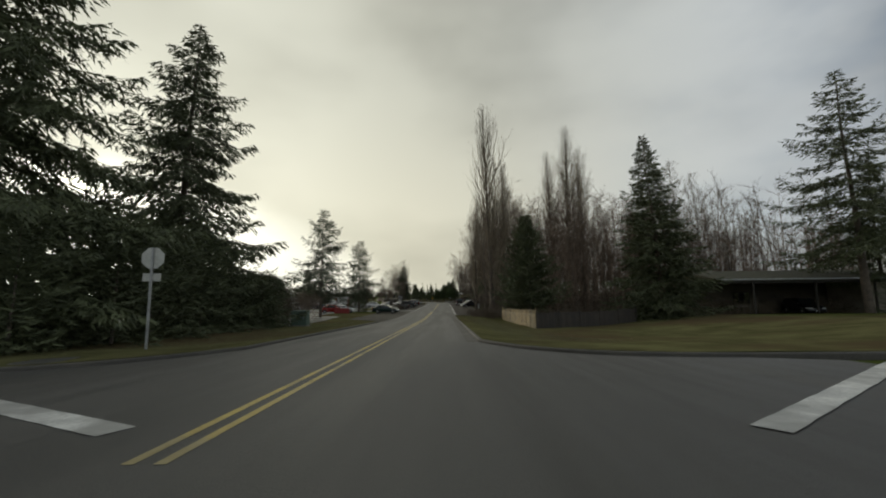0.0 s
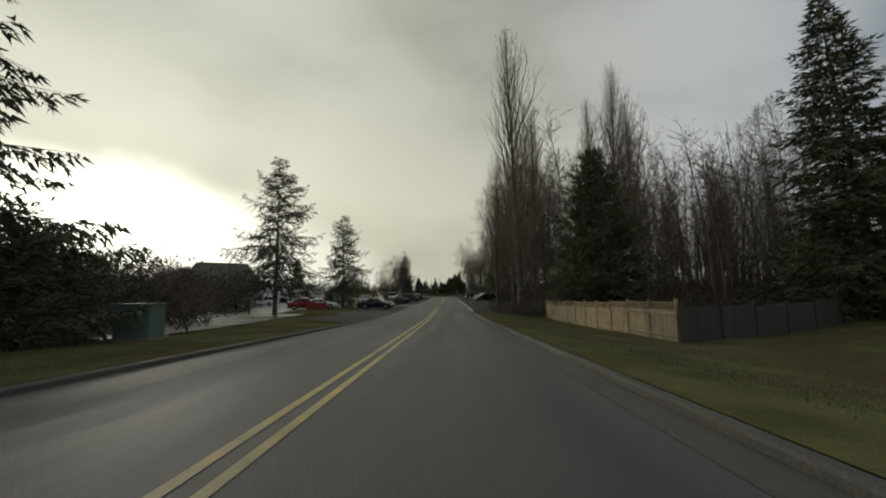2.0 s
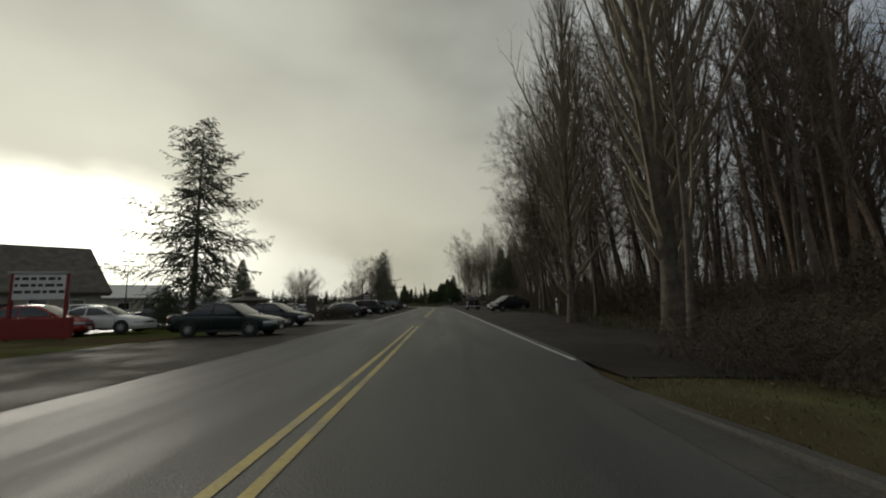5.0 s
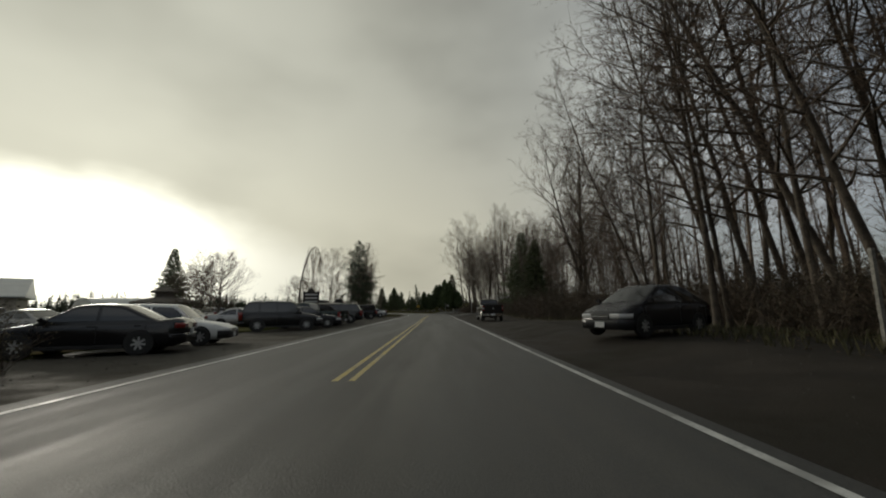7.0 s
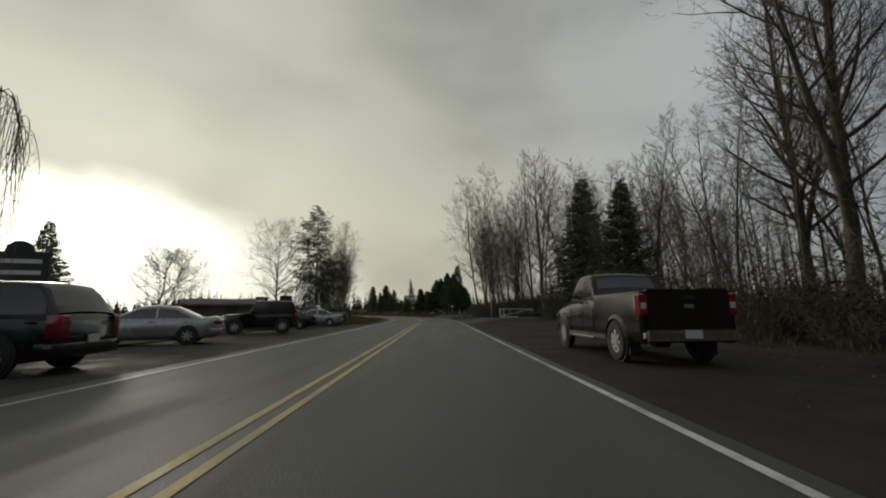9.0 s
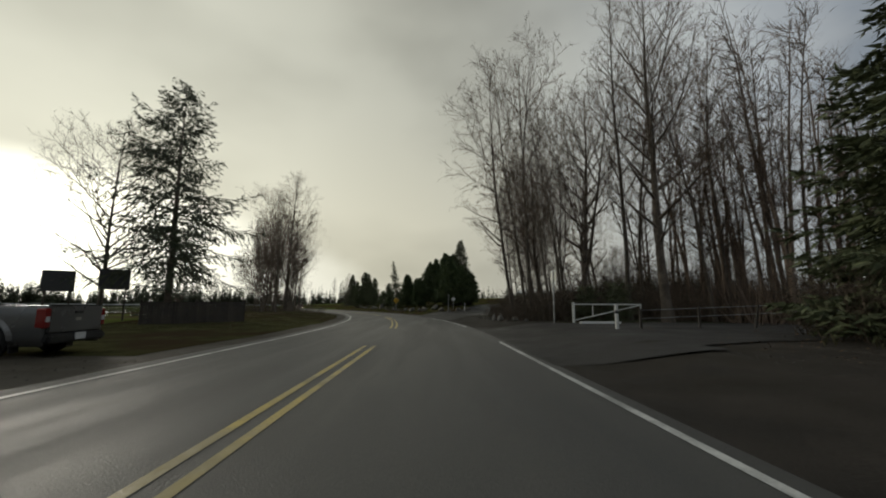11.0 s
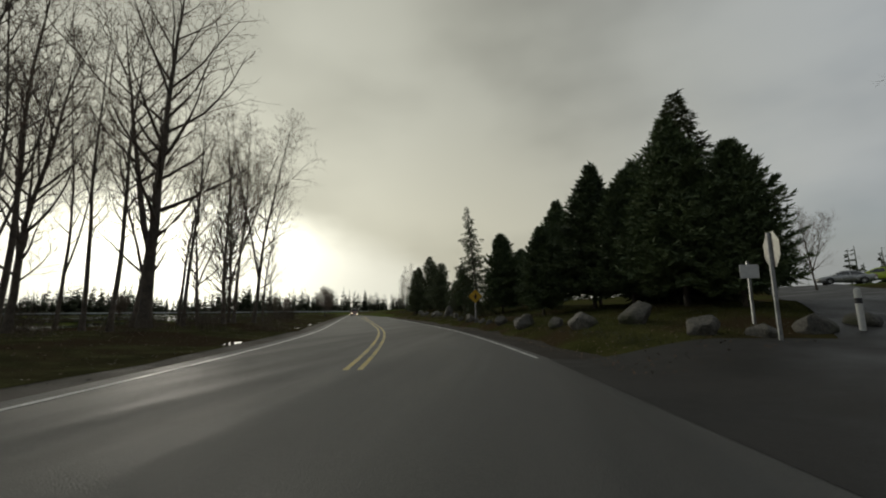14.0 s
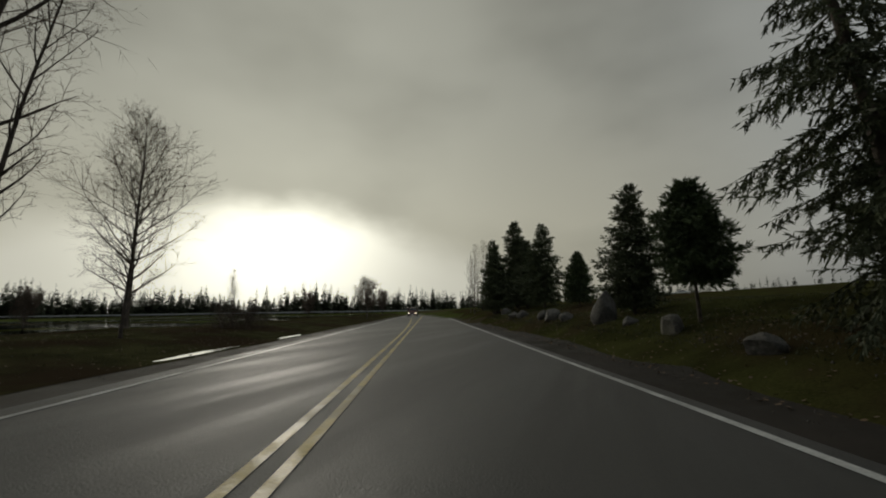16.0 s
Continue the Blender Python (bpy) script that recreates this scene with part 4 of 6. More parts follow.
for s, o, k in ((258, 13, 0.75), (264, 15, 0.8), (272, 12, 0.8), (282, 14, 0.85)):
    x, y = along(s, o)
    stand(SPRUCE, x, y, rnd.uniform(0, 360), k * 0.75)
stand(SPRUCE, 6.2, 202.2, 40, 0.62)
for x, y, k in ((-6.8, 222.6, 0.31), (-16.3, 242.0, 0.42), (-15.3, 247.0, 0.56), (-11.8, 239.2, 0.43), (-13.9, 244.0, 0.40)):
    stand(RAGGED, x, y, 50 * x, k * 1.3)
stand(YOUNG, -4.15, 213.4, 0, 1.0, -4)
stand(CLIPPED, -5.8, 217.7, 0, 0.345)

# shrubs and thickets
SHRUB = []
for i, (sw, sd, sh, stems, leaves) in enumerate(((1.6, 1.2, 1.6, 60, 1), (1.9, 1.5, 2.4, 60, 0), (1.4, 1.4, 1.9, 46, 2))):
    a = shrub_meshes(70 + i, sw, sd, sh, stems, leaves)
    SHRUB.append(thicket_thing(("tangled brown bramble thicket", "bare brushwood thicket of thin stems", "dark leafy undergrowth shrub")[i], *a, M["leaf"] if leaves else M["brush"]))
for k in range(105):
    s = 62 + 92 * (k + rnd.random()) / 105
    deep = rnd.uniform(0, 5.5)
    stand(SHRUB[k % 3], 12.9 + 1.5 * math.sin(s * 0.13) + deep, s, rnd.uniform(0, 360), rnd.uniform(0.6, 0.9) + 0.22 * deep)
for k in range(28):
    stand(SHRUB[k % 3], rnd.uniform(9.9, 14.5), rnd.uniform(177, 188.5), rnd.uniform(0, 360), rnd.uniform(0.7, 1.2))
for k in range(34):
    t = rnd.random()
    stand(SHRUB[k % 3], 12.2 + 12 * t + rnd.uniform(0, 8), 183 + 24 * t + rnd.uniform(-2, 2), rnd.uniform(0, 360), rnd.uniform(0.6, 1.1))
for k in range(16):
    stand(SHRUB[k % 3], rnd.uniform(7.3, 8.6), 165.5 + 0.6 * k, 137 * k, 0.5 + 0.05 * (k % 5))
for k in range(12):
    stand(SHRUB[1 if k % 3 else 2], 17 + 1.3 * k, 172 + 5 * (k % 4), 97 * k, 2.2 + 0.2 * (k % 3))
for k in range(26):
    stand(SHRUB[k % 3], rnd.uniform(6.6, 11.5), rnd.uniform(56, 66), rnd.uniform(0, 360), rnd.uniform(0.4, 0.75))
for k in range(52):
    stand(SHRUB[k % 3], 10.0 + 19 * rnd.random() ** 1.5, rnd.uniform(165, 179), rnd.uniform(0, 360), rnd.uniform(0.8, 1.5))
for k in range(40):
    stand(SHRUB[k % 3], rnd.uniform(13, 60), rnd.uniform(57, 66), rnd.uniform(0, 360), rnd.uniform(1.5, 2.5))
for k in range(22):
    stand(SHRUB[(k * 2) % 3], rnd.uniform(-23, -15.5), rnd.uniform(184, 212), rnd.uniform(0, 360), rnd.uniform(0.35, 0.75))
for x, y, k in ((-25.8, 222.6, 0.5), (-26.6, 223.4, 0.6), (-27.6, 224.6, 0.7), (-27.0, 225.2, 0.5)):
    stand(SHRUB[1], x, y, 40 * x, k)
for x, y in ((-14.5, 37), (-16, 39.5), (-17.5, 42), (-15.5, 42.5), (-19, 44), (-20.5, 47.5), (-18, 36), (-22, 41), (-24, 46), (-26, 51), (-23, 50), (-13.8, 34.5), (-16, 34), (-28, 46)):
    stand(SHRUB[2 if x > -20 else 0], x, y, rnd.uniform(0, 360), rnd.uniform(1.8, 2.5))
for k in range(16):
    stand(SHRUB[2], 13 + rnd.uniform(0, 34), 44 + rnd.uniform(-1, 3), rnd.uniform(0, 360), rnd.uniform(0.8, 1.3))
for x, y, k in ((-9.6, 89.4, 0.8), (-8.7, 88.9, 0.95), (-7.9, 88.6, 0.85), (-7.3, 89.3, 0.7), (-8.4, 90.2, 0.9)):
    stand(SHRUB[2], x, y, 70 * x, k)
HEDGE = tree_thing("evergreen_shrub", "dense dark evergreen shrub", *conifer_meshes(80, 4.2, 2.5, 0.03, 75, 0.35, 0.4, 0.05, 0.2, 0.1, 0.2, 0.36, 0.28, 0.24, 0.3, every=0.12, shag=0.5), M["bark"], M["needle"], "shrub", "evergreen shrubs")
for x, y, k in ((-11.5, 12, 1.0), (-11, 15.5, 1.2), (-12, 19, 1.3), (-11.6, 22.5, 1.1), (-11.8, 26, 1.15), (-11, 29, 0.95), (-14, 24, 1.5), (-15, 18, 1.6), (-12.2, 32, 0.85), (-14.5, 33, 0.9),
                (-19, 40, 0.8), (-23, 44, 0.9), (-27, 50, 0.9), (-20, 36, 1.0), (-31, 55, 0.8), (-36, 62, 0.8), (-16.5, 80.5, 0.55), (-17.5, 82.5, 0.5), (13, 164.6, 0.55), (11.3, 165.0, 0.5), (30, 48, 0.7), (34, 50, 0.8), (48, 40, 0.8), (52, 38, 0.9), (-12.5, 150, 0.4), (-11.5, 149, 0.35),
                (-30, 66, 1.2), (-27, 67.5, 1.0), (-34, 72, 1.35), (-38, 78, 1.3), (-26.5, 71, 1.0), (-42, 80, 1.4), (-14.3, 81.4, 0.62), (-33, 66, 1.1)):
    stand(HEDGE, x, y, rnd.uniform(0, 360), k)


# far woods and the depth of the wood, too many to count
def far_woods(name, x0, y0, x1, y1, n, hmin, hmax, seed, label, deep=14):
    rnd = random.Random(seed)
    soup = Soup()
    for i in range(n):
        t = rnd.random()
        x, y = x0 + (x1 - x0) * t + rnd.uniform(-deep, deep), y0 + (y1 - y0) * t + rnd.uniform(-deep, deep)
        h, z = rnd.uniform(hmin, hmax) * rnd.uniform(0.6, 1.0) * (0.82 + 0.5 * noise.noise(Vector((x * 0.03, y * 0.03, seed)))), -0.5
        soup.tube([Vector((x, y, z)), Vector((x, y, z + h))], [0.25, 0.05], 3)
        for k in range(56):
            u = rnd.uniform(0.03, 1.0) ** 1.15
            az = rnd.uniform(0, 6.283)
            d = Vector((math.cos(az), math.sin(az), rnd.uniform(-0.5, 0.1))).normalized()
            r = h * 0.22 * (1.03 - u) + 0.4
            soup.blade(Vector((x, y, z + h * u)), d, Vector((-d.y, d.x, 0.3)), r, r * 0.45)
    ob = new(name, mesh_from(name, soup.v, soup.f, M["needle_light"]))
    tagged(ob, label, "woods", kind="stuff")


far_woods("far_woods", -420, 270, -80, 500, 1000, 13, 24, 1, "distant dark row of conifers beyond the field")
far_woods("far_woods", -80, 500, 160, 470, 320, 14, 26, 2, "distant conifers at the end of the road")
far_woods("far_woods", 60, 260, 260, 420, 190, 11, 19, 3, "distant conifers beyond the bank")
far_woods("far_woods", -420, 60, -420, 300, 240, 16, 28, 4, "distant conifers beyond the car park")


def bare_depth(name, places, label, seed):
    """Plain bare trees deep in a wood."""
    rnd = random.Random(seed)
    soup = Soup()
    for x, y in places:
        h, z = rnd.uniform(13, 21), lie(x, y) - 0.2
        trunk = bend(rnd, Vector((x, y, z)), Vector((rnd.uniform(-0.12, 0.05), rnd.uniform(-0.08, 0.08), 1)), h, 5, 0, 0.06)
        soup.tube(trunk, [0.14, 0.12, 0.09, 0.06, 0.04, 0.015], 4)
        for k in range(60):
            p = on(trunk, rnd.uniform(0.25, 1.0))
            d = Vector((rnd.uniform(-1, 1), rnd.uniform(-1, 1), rnd.uniform(0.2, 1.2))).normalized()
            e = p + d * rnd.uniform(1.0, 2.8)
            soup.twig(p, e, 0.022)
            for _ in range(7):
                q = p.lerp(e, rnd.uniform(0.2, 1))
                soup.twig(q, q + (d + Vector((rnd.uniform(-1, 1), rnd.uniform(-1, 1), rnd.uniform(-0.5, 1)))).normalized() * rnd.uniform(0.5, 1.2), 0.012)
        for k in range(70):
            p = Vector((x + rnd.uniform(-3, 3), y + rnd.uniform(-2, 2), z))
            soup.twig(p, p + Vector((rnd.uniform(-1.2, 1.2), rnd.uniform(-1.2, 1.2), rnd.uniform(1.2, 4.2))), 0.03)
    tagged(new(name, mesh_from(name, soup.v, soup.f, M["twig"])), label, "woods", kind="stuff")


rnd = random.Random(9)
bare_depth("wood_depth", [(rnd.uniform(20, 58), y) for y in (rnd.uniform(62, 176) for _ in range(220)) if not 130 < y < 158], "dense leafless trees deep in the wood", 1)
bare_depth("wood_depth", [(rnd.uniform(30, 110), rnd.uniform(84, 110)) for _ in range(150)], "dense leafless trees behind the houses", 2)
bare_depth("wood_depth", [(rnd.uniform(20, 52), rnd.uniform(163, 181)) for _ in range(46)], "dense leafless trees beside the drive", 5)
bare_depth("wood_depth", [(rnd.uniform(15, 62), rnd.uniform(57, 84)) for _ in range(100)], "dense leafless trees behind the fence and the lawn", 6)
for proto in (*BARE, *BROAD, *LEANER, *SHRUB, POPLAR, THIN, SMALL, CEDAR, SPRUCE, TALL, ATLAS, HERO, LARCH, YOUNG, PINE, *FIR, RAGGED, ROUND, FAR_ROUND, CLIPPED, HEDGE):
    remove(proto)


# ---- vehicles ----
def wheel_meshes(r, w_, spokes=7):
    bm = bmesh.new()
    prof = [(r * 0.60, -w_ / 2), (r * 0.93, -w_ / 2), (r, -w_ * 0.36), (r, w_ * 0.36), (r * 0.93, w_ / 2), (r * 0.60, w_ / 2)]
    seg = 24
    rows = [[bm.verts.new((x, p * math.cos(6.2832 * k / seg), p * math.sin(6.2832 * k / seg))) for p, x in prof] for k in range(seg)]
    for k in range(seg):
        for i in range(len(prof)):
            j = (i + 1) % len(prof)
            bm.faces.new((rows[k][i], rows[k][j], rows[(k + 1) % seg][j], rows[(k + 1) % seg][i]))
    tyre = bpy.data.meshes.new("tyre")
    bm.to_mesh(tyre)
    bm.free()
    tyre.materials.append(M["tyre"])
    bm = bmesh.new()
    seg = 24
    for lo, hi, x0, x1 in ((0.50, 0.63, w_ * 0.30, w_ * 0.44), (0.0001, 0.50, w_ * 0.12, w_ * 0.12)):
        ring = [[bm.verts.new((x, p * r * math.cos(6.2832 * k / seg), p * r * math.sin(6.2832 * k / seg))) for p, x in ((hi, x1), (lo, x0))] for k in range(seg)]
        for k in range(seg):
            bm.faces.new((ring[k][0], ring[k][1], ring[(k + 1) % seg][1], ring[(k + 1) % seg][0]))
    for k in range(spokes):
        add_box(bm, (w_ * 0.14, -r * 0.085, 0.03), (w_ * 0.42, r * 0.085, r * 0.56), 0, pose(0, 0, 0, 360 * k / spokes, 0, 0))
    cyl(bm, r * 0.16, r * 0.14, 0, w_ * 0.46, 10, pose(0, 0, 0, 0, 90, 0))
    rim = bpy.data.meshes.new("rim")
    bm.to_mesh(rim)
    bm.free()
    rim.materials.append(M["rim"])
    return tyre, rim


WHEELS = {}
KINDS = {
    # length, width, height, wheelbase, wheel radius, nose, hood, belt and tail height, cabin: windscreen foot, roof front, roof rear, rear foot (shares of the length)
    "sedan": (4.7, 1.78, 1.42, 2.70, 0.32, 0.70, 0.90, 0.94, 1.00, (0.25, 0.44, 0.67, 0.86)),
    "hatchback": (4.25, 1.74, 1.52, 2.58, 0.31, 0.74, 0.95, 0.98, 1.04, (0.19, 0.43, 0.70, 0.96)),
    "wagon": (4.5, 1.72, 1.46, 2.60, 0.31, 0.66, 0.86, 0.94, 0.96, (0.26, 0.40, 0.86, 0.97)),
    "suv": (4.7, 1.86, 1.78, 2.75, 0.37, 0.82, 1.06, 1.12, 1.14, (0.25, 0.37, 0.90, 0.98)),
    "minivan": (4.9, 1.92, 1.75, 2.90, 0.34, 0.74, 0.98, 1.04, 1.06, (0.17, 0.36, 0.93, 0.985)),
    "jeep": (3.9, 1.75, 1.80, 2.40, 0.38, 1.00, 1.10, 1.12, 1.10, (0.36, 0.42, 0.94, 0.98)),
    "pickup": (5.5, 1.90, 1.78, 3.40, 0.38, 0.90, 1.10, 1.14, 1.12, (0.27, 0.36, 0.52, 0.57)),
    "big_pickup": (5.9, 1.92, 2.06, 3.70, 0.43, 1.10, 1.34, 1.42, 1.46, (0.27, 0.35, 0.53, 0.58)),
}


def smooth_line(pts, f):
    """Height at f on a line through (f, z) points, eased between them."""
    for (a, za), (b, zb) in zip(pts, pts[1:]):
        if f <= b:
            return za + (zb - za) * ease(f, a, b)
    return pts[-1][1]


def loft(rings, closed=True):
    n = len(rings[0])
    verts = [p for ring in rings for p in ring]
    faces = [(i * n + k, i * n + (k + 1) % n, (i + 1) * n + (k + 1) % n, (i + 1) * n + k) for i in range(len(rings) - 1) for k in range(n if closed else n - 1)]
    return verts, faces


def vehicle(kind, paint_mat, label, x, y, heading, lit=False, category="car", z=None):
    """A car, nose towards heading (degrees to the left of +y)."""
    L, W, H, wb, wr, zn, zh, zb, zt, cab = KINDS[kind]
    name = {"big_pickup": "pickup_truck", "pickup": "pickup_truck"}.get(kind, kind)
    root = thing(name, label, category, (x, y, (lie(x, y) if z is None else z) + 0.04), heading, "parked vehicles")
    hw, low = W / 2, wr * (1.0 if kind == "big_pickup" else 0.62)
    open_bed = "pickup" in kind
    tall = kind in ("suv", "minivan", "jeep", "pickup", "big_pickup")
    yf = lambda f: L / 2 - f * L
    f0, f1, f2, f3 = cab
    blunt = 0.13 if tall else 0.24

    def half(f):
        """Half width in plan, drawn in at nose and tail."""
        k = 1.0
        if f < 0.12:
            k -= blunt * (1 - f / 0.12) ** 2.4
        if f > 0.91:
            k -= blunt * 0.75 * ((f - 0.91) / 0.09) ** 2.4
        return hw * k

    tops = [(0.0, zn - 0.15), (0.018, zn - 0.03), (0.10, zn + (zh - zn) * 0.45), (f0, zh), (0.5, zb), (max(0.55, f3), zb + 0.01), (0.95, zt), (0.985, zt - 0.04), (1.0, zt - 0.16)]

    def ring(f):
        w_ = half(f)
        a = low + 0.11 * (1 - ease(f, 0.0, 0.05)) + 0.12 * ease(f, 0.95, 1.0)
        b = smooth_line(tops, f)
        d = b - a
        side = [(0.80 * w_, a), (0.955 * w_, a + 0.06 * d), (0.995 * w_, a + 0.28 * d), (w_, a + 0.50 * d), (0.992 * w_, a + 0.68 * d), (0.968 * w_, a + 0.86 * d), (0.90 * w_, a + 0.965 * d), (0.62 * w_, b + 0.005), (0.25 * w_, b + 0.022)]
        return [(-px, yf(f), pz) for px, pz in side] + [(px, yf(f), pz) for px, pz in reversed(side)]

    fs = [0.0, 0.006, 0.018, 0.04, 0.07, 0.11, 0.17, f0, 0.36, 0.46]
    fs = [f for f in fs if f <= f0] + [f0 + (f3 - f0) * k / 6 for k in range(1, 7)]
    if open_bed:
        fs.append(f3 + 0.012)
    else:
        fs += [f3 + (1 - f3) * k for k in (0.3, 0.6, 0.8, 0.92, 0.98, 1.0)]
    rings = [ring(f) for f in fs]
    v, f_ = loft(rings)
    n = len(rings[0])
    f_ += [tuple(reversed(range(n))), tuple(range((len(rings) - 1) * n, len(rings) * n))]
    part("body", mesh_from("body", v, f_, paint_mat, True), root)

    # cabin: a curved roof line and sides that lean in
    roof_pts = [(f0, zh - 0.03), (f1, H - 0.035), ((f1 + f2) / 2, H), (f2, H - 0.045), (f3, (zb if open_bed else max(zb, smooth_line(tops, f3))) - 0.03)]

    def roof_raw(f):
        for (a, za), (b, zb_) in zip(roof_pts, roof_pts[1:]):
            if f <= b:
                return za + (zb_ - za) * (f - a) / (b - a)
        return roof_pts[-1][1]

    def roof(f):
        return sum(roof_raw(min(f3, max(f0, f + k * 0.011))) for k in (-2, -1, 0, 1, 2)) / 5

    def lean(zz):
        t = max(0.0, (zz - zb + 0.05) / (H - zb + 0.05))
        return hw * (0.935 - (0.13 if tall else 0.20) * t ** 1.35)

    def crown(px, zz, edge):
        return zz + 0.035 * (1 - min(1.0, (px / edge) ** 2))

    rings = []
    for k in range(25):
        f = f0 + (f3 - f0) * k / 24
        zr, zl = roof(f), zb - 0.09
        top_w = lean(zr) * 0.90
        side = [(lean(zl + (zr - 0.05 - zl) * u), zl + (zr - 0.05 - zl) * u) for u in (0.0, 0.35, 0.7, 1.0)] + [(lean(zr) * 0.965, zr - 0.012), (top_w, zr + 0.004)]
        side += [(top_w * u, crown(top_w * u, zr, top_w)) for u in (0.66, 0.33)]
        rings.append([(-px, yf(f), pz) for px, pz in side] + [(0, yf(f), zr + 0.036)] + [(px, yf(f), pz) for px, pz in reversed(side)])
    v, f_ = loft(rings, False)
    part("cabin", mesh_from("cabin", v, f_, paint_mat, True), root)

    def sheet_part(nm, rows, flip=False):
        v, f_ = loft(rows, False)
        part(nm, mesh_from(nm, v, [tuple(reversed(q)) for q in f_] if flip else f_, M["glass"], True), root)

    for nm, a, b in (("windscreen", f0 + 0.022, f1 - 0.004), ("rear_window", f2 + 0.006, f3 - 0.018)):
        rows = []
        for k in range(7):
            f = a + (b - a) * k / 6
            w_ = lean(roof(f)) * 0.86
            rows.append([(w_ * u, yf(f), crown(w_ * u, roof(f), lean(roof(f)) * 0.90) + 0.012) for u in (-1, -0.6, -0.2, 0.2, 0.6, 1)])
        sheet_part(nm, rows)
    pillars = {"sedan": (f0 + 0.05, (f0 + f3) / 2 + 0.005, f3 - 0.05), "hatchback": (f0 + 0.06, (f0 + f3) / 2 + 0.005, f3 - 0.06), "jeep": (f0 + 0.03, 0.66, f3 - 0.03), "pickup": (f0 + 0.04, f3 - 0.035), "big_pickup": (f0 + 0.035, 0.455, f3 - 0.03)}.get(kind, (f0 + 0.05, f0 + (f3 - f0) * 0.42, f0 + (f3 - f0) * 0.70, f3 - 0.03))
    for sx in (-1, 1):
        for a, b in zip(pillars, pillars[1:]):
            rows = []
            for k in range(9):
                f = a + 0.008 + (b - a - 0.016) * k / 8
                z0, z1 = zb + 0.015, max(zb + 0.03, roof(f) - 0.085)
                rows.append([(sx * (lean(z0 + (z1 - z0) * u) + 0.009), yf(f), z0 + (z1 - z0) * u) for u in (0, 0.33, 0.67, 1)])
            sheet_part("side_window", rows, sx > 0)
    # wheels, each before a black disc painted for the uncut wheel well's shade
    if kind not in WHEELS:
        WHEELS[kind] = wheel_meshes(wr, 0.24 if open_bed else 0.2)
    tyre, rim = WHEELS[kind]
    front = L / 2 - (L - wb) * 0.47
    for wx in (-1, 1):
        for wy in (front, front - wb):
            bm = bmesh.new()
            cyl(bm, wr * 1.13, wr * 1.13, -0.09, 0.010, 28, pose(0, 0, 0, 0, 90 * wx, 0))
            a_ = bm_part("wheel_arch", bm, M["trim"], root)
            a_.matrix_basis = pose(hw * wx * (0.995 if not open_bed or wy > 0 else 0.98), wy, wr + 0.015)
            w_ob = part("wheel", tyre, root, m=pose((hw - 0.075) * wx, wy, wr, 0, 0, 0 if wx > 0 else 180))
            part("rim", rim, w_ob, "bright alloy rim")

    def wrap(nm, mat, end, u0, u1, reach, z0, z1, out, lab=""):
        """A curved piece laid round the nose (end 0) or tail (end 1): u across the face, reach along the sides."""
        run = []
        if u0 <= -1:
            run += [(-half(abs(end - reach * k)) - out, yf(abs(end - reach * k))) for k in (1, 0.75, 0.5, 0.25, 0.08)]
        wf = half(end)
        face = -out if end else out
        run += [(wf * (max(-1, u0) + (min(1, u1) - max(-1, u0)) * k / 6), yf(end) + face) for k in range(7)]
        if u1 >= 1:
            run += [(half(abs(end - reach * k)) + out, yf(abs(end - reach * k))) for k in (0.08, 0.25, 0.5, 0.75, 1)]
        rows = []
        for px, py in run:
            inward = 0.05 if end else -0.05
            rows.append([(px * 0.94, py + inward, z0 + 0.01), (px, py, z0 + 0.03), (px, py, z1 - 0.03), (px * 0.985, py + inward * 0.3, z1), (px * 0.90, py + inward * 1.6, z1 + 0.005)])
        v, f_ = loft(rows, False)
        return part(nm, mesh_from(nm, v, f_ if not end else [tuple(reversed(q)) for q in f_], mat, True), root, lab)

    bumper_mat = M["chrome"] if kind == "big_pickup" else (M["trim"] if kind in ("jeep", "pickup", "wagon") else paint_mat)
    wrap("front_bumper", bumper_mat, 0, -1, 1, 0.075, low + 0.02, low + 0.30, 0.035)
    if not open_bed:
        wrap("rear_bumper", bumper_mat, 1, -1, 1, 0.07, low + 0.08, low + 0.36, 0.035)
    else:
        bm_part("rear_bumper", box_mesh((-hw * 0.95, -L / 2 - 0.08, low + 0.06), (hw * 0.95, -L / 2 + 0.12, low + 0.27), 0.05), bumper_mat, root)
    for sx in (-1, 1):
        hl = wrap("headlight", M["lamp_glass"], 0, -1 if sx < 0 else 0.52, -0.52 if sx < 0 else 1, 0.075, zn - 0.23, zn - 0.08, 0.014, "clear headlight")
        if lit:
            bm = bmesh.new()
            cyl(bm, 0.065, 0.05, 0.0, 0.02, 14, pose(sx * half(0) * 0.80, L / 2 + 0.012, zn - 0.155, -90, 0, 0))
            bm_part("bulb", bm, M["lamp_lit"], hl, "lit headlight bulb")
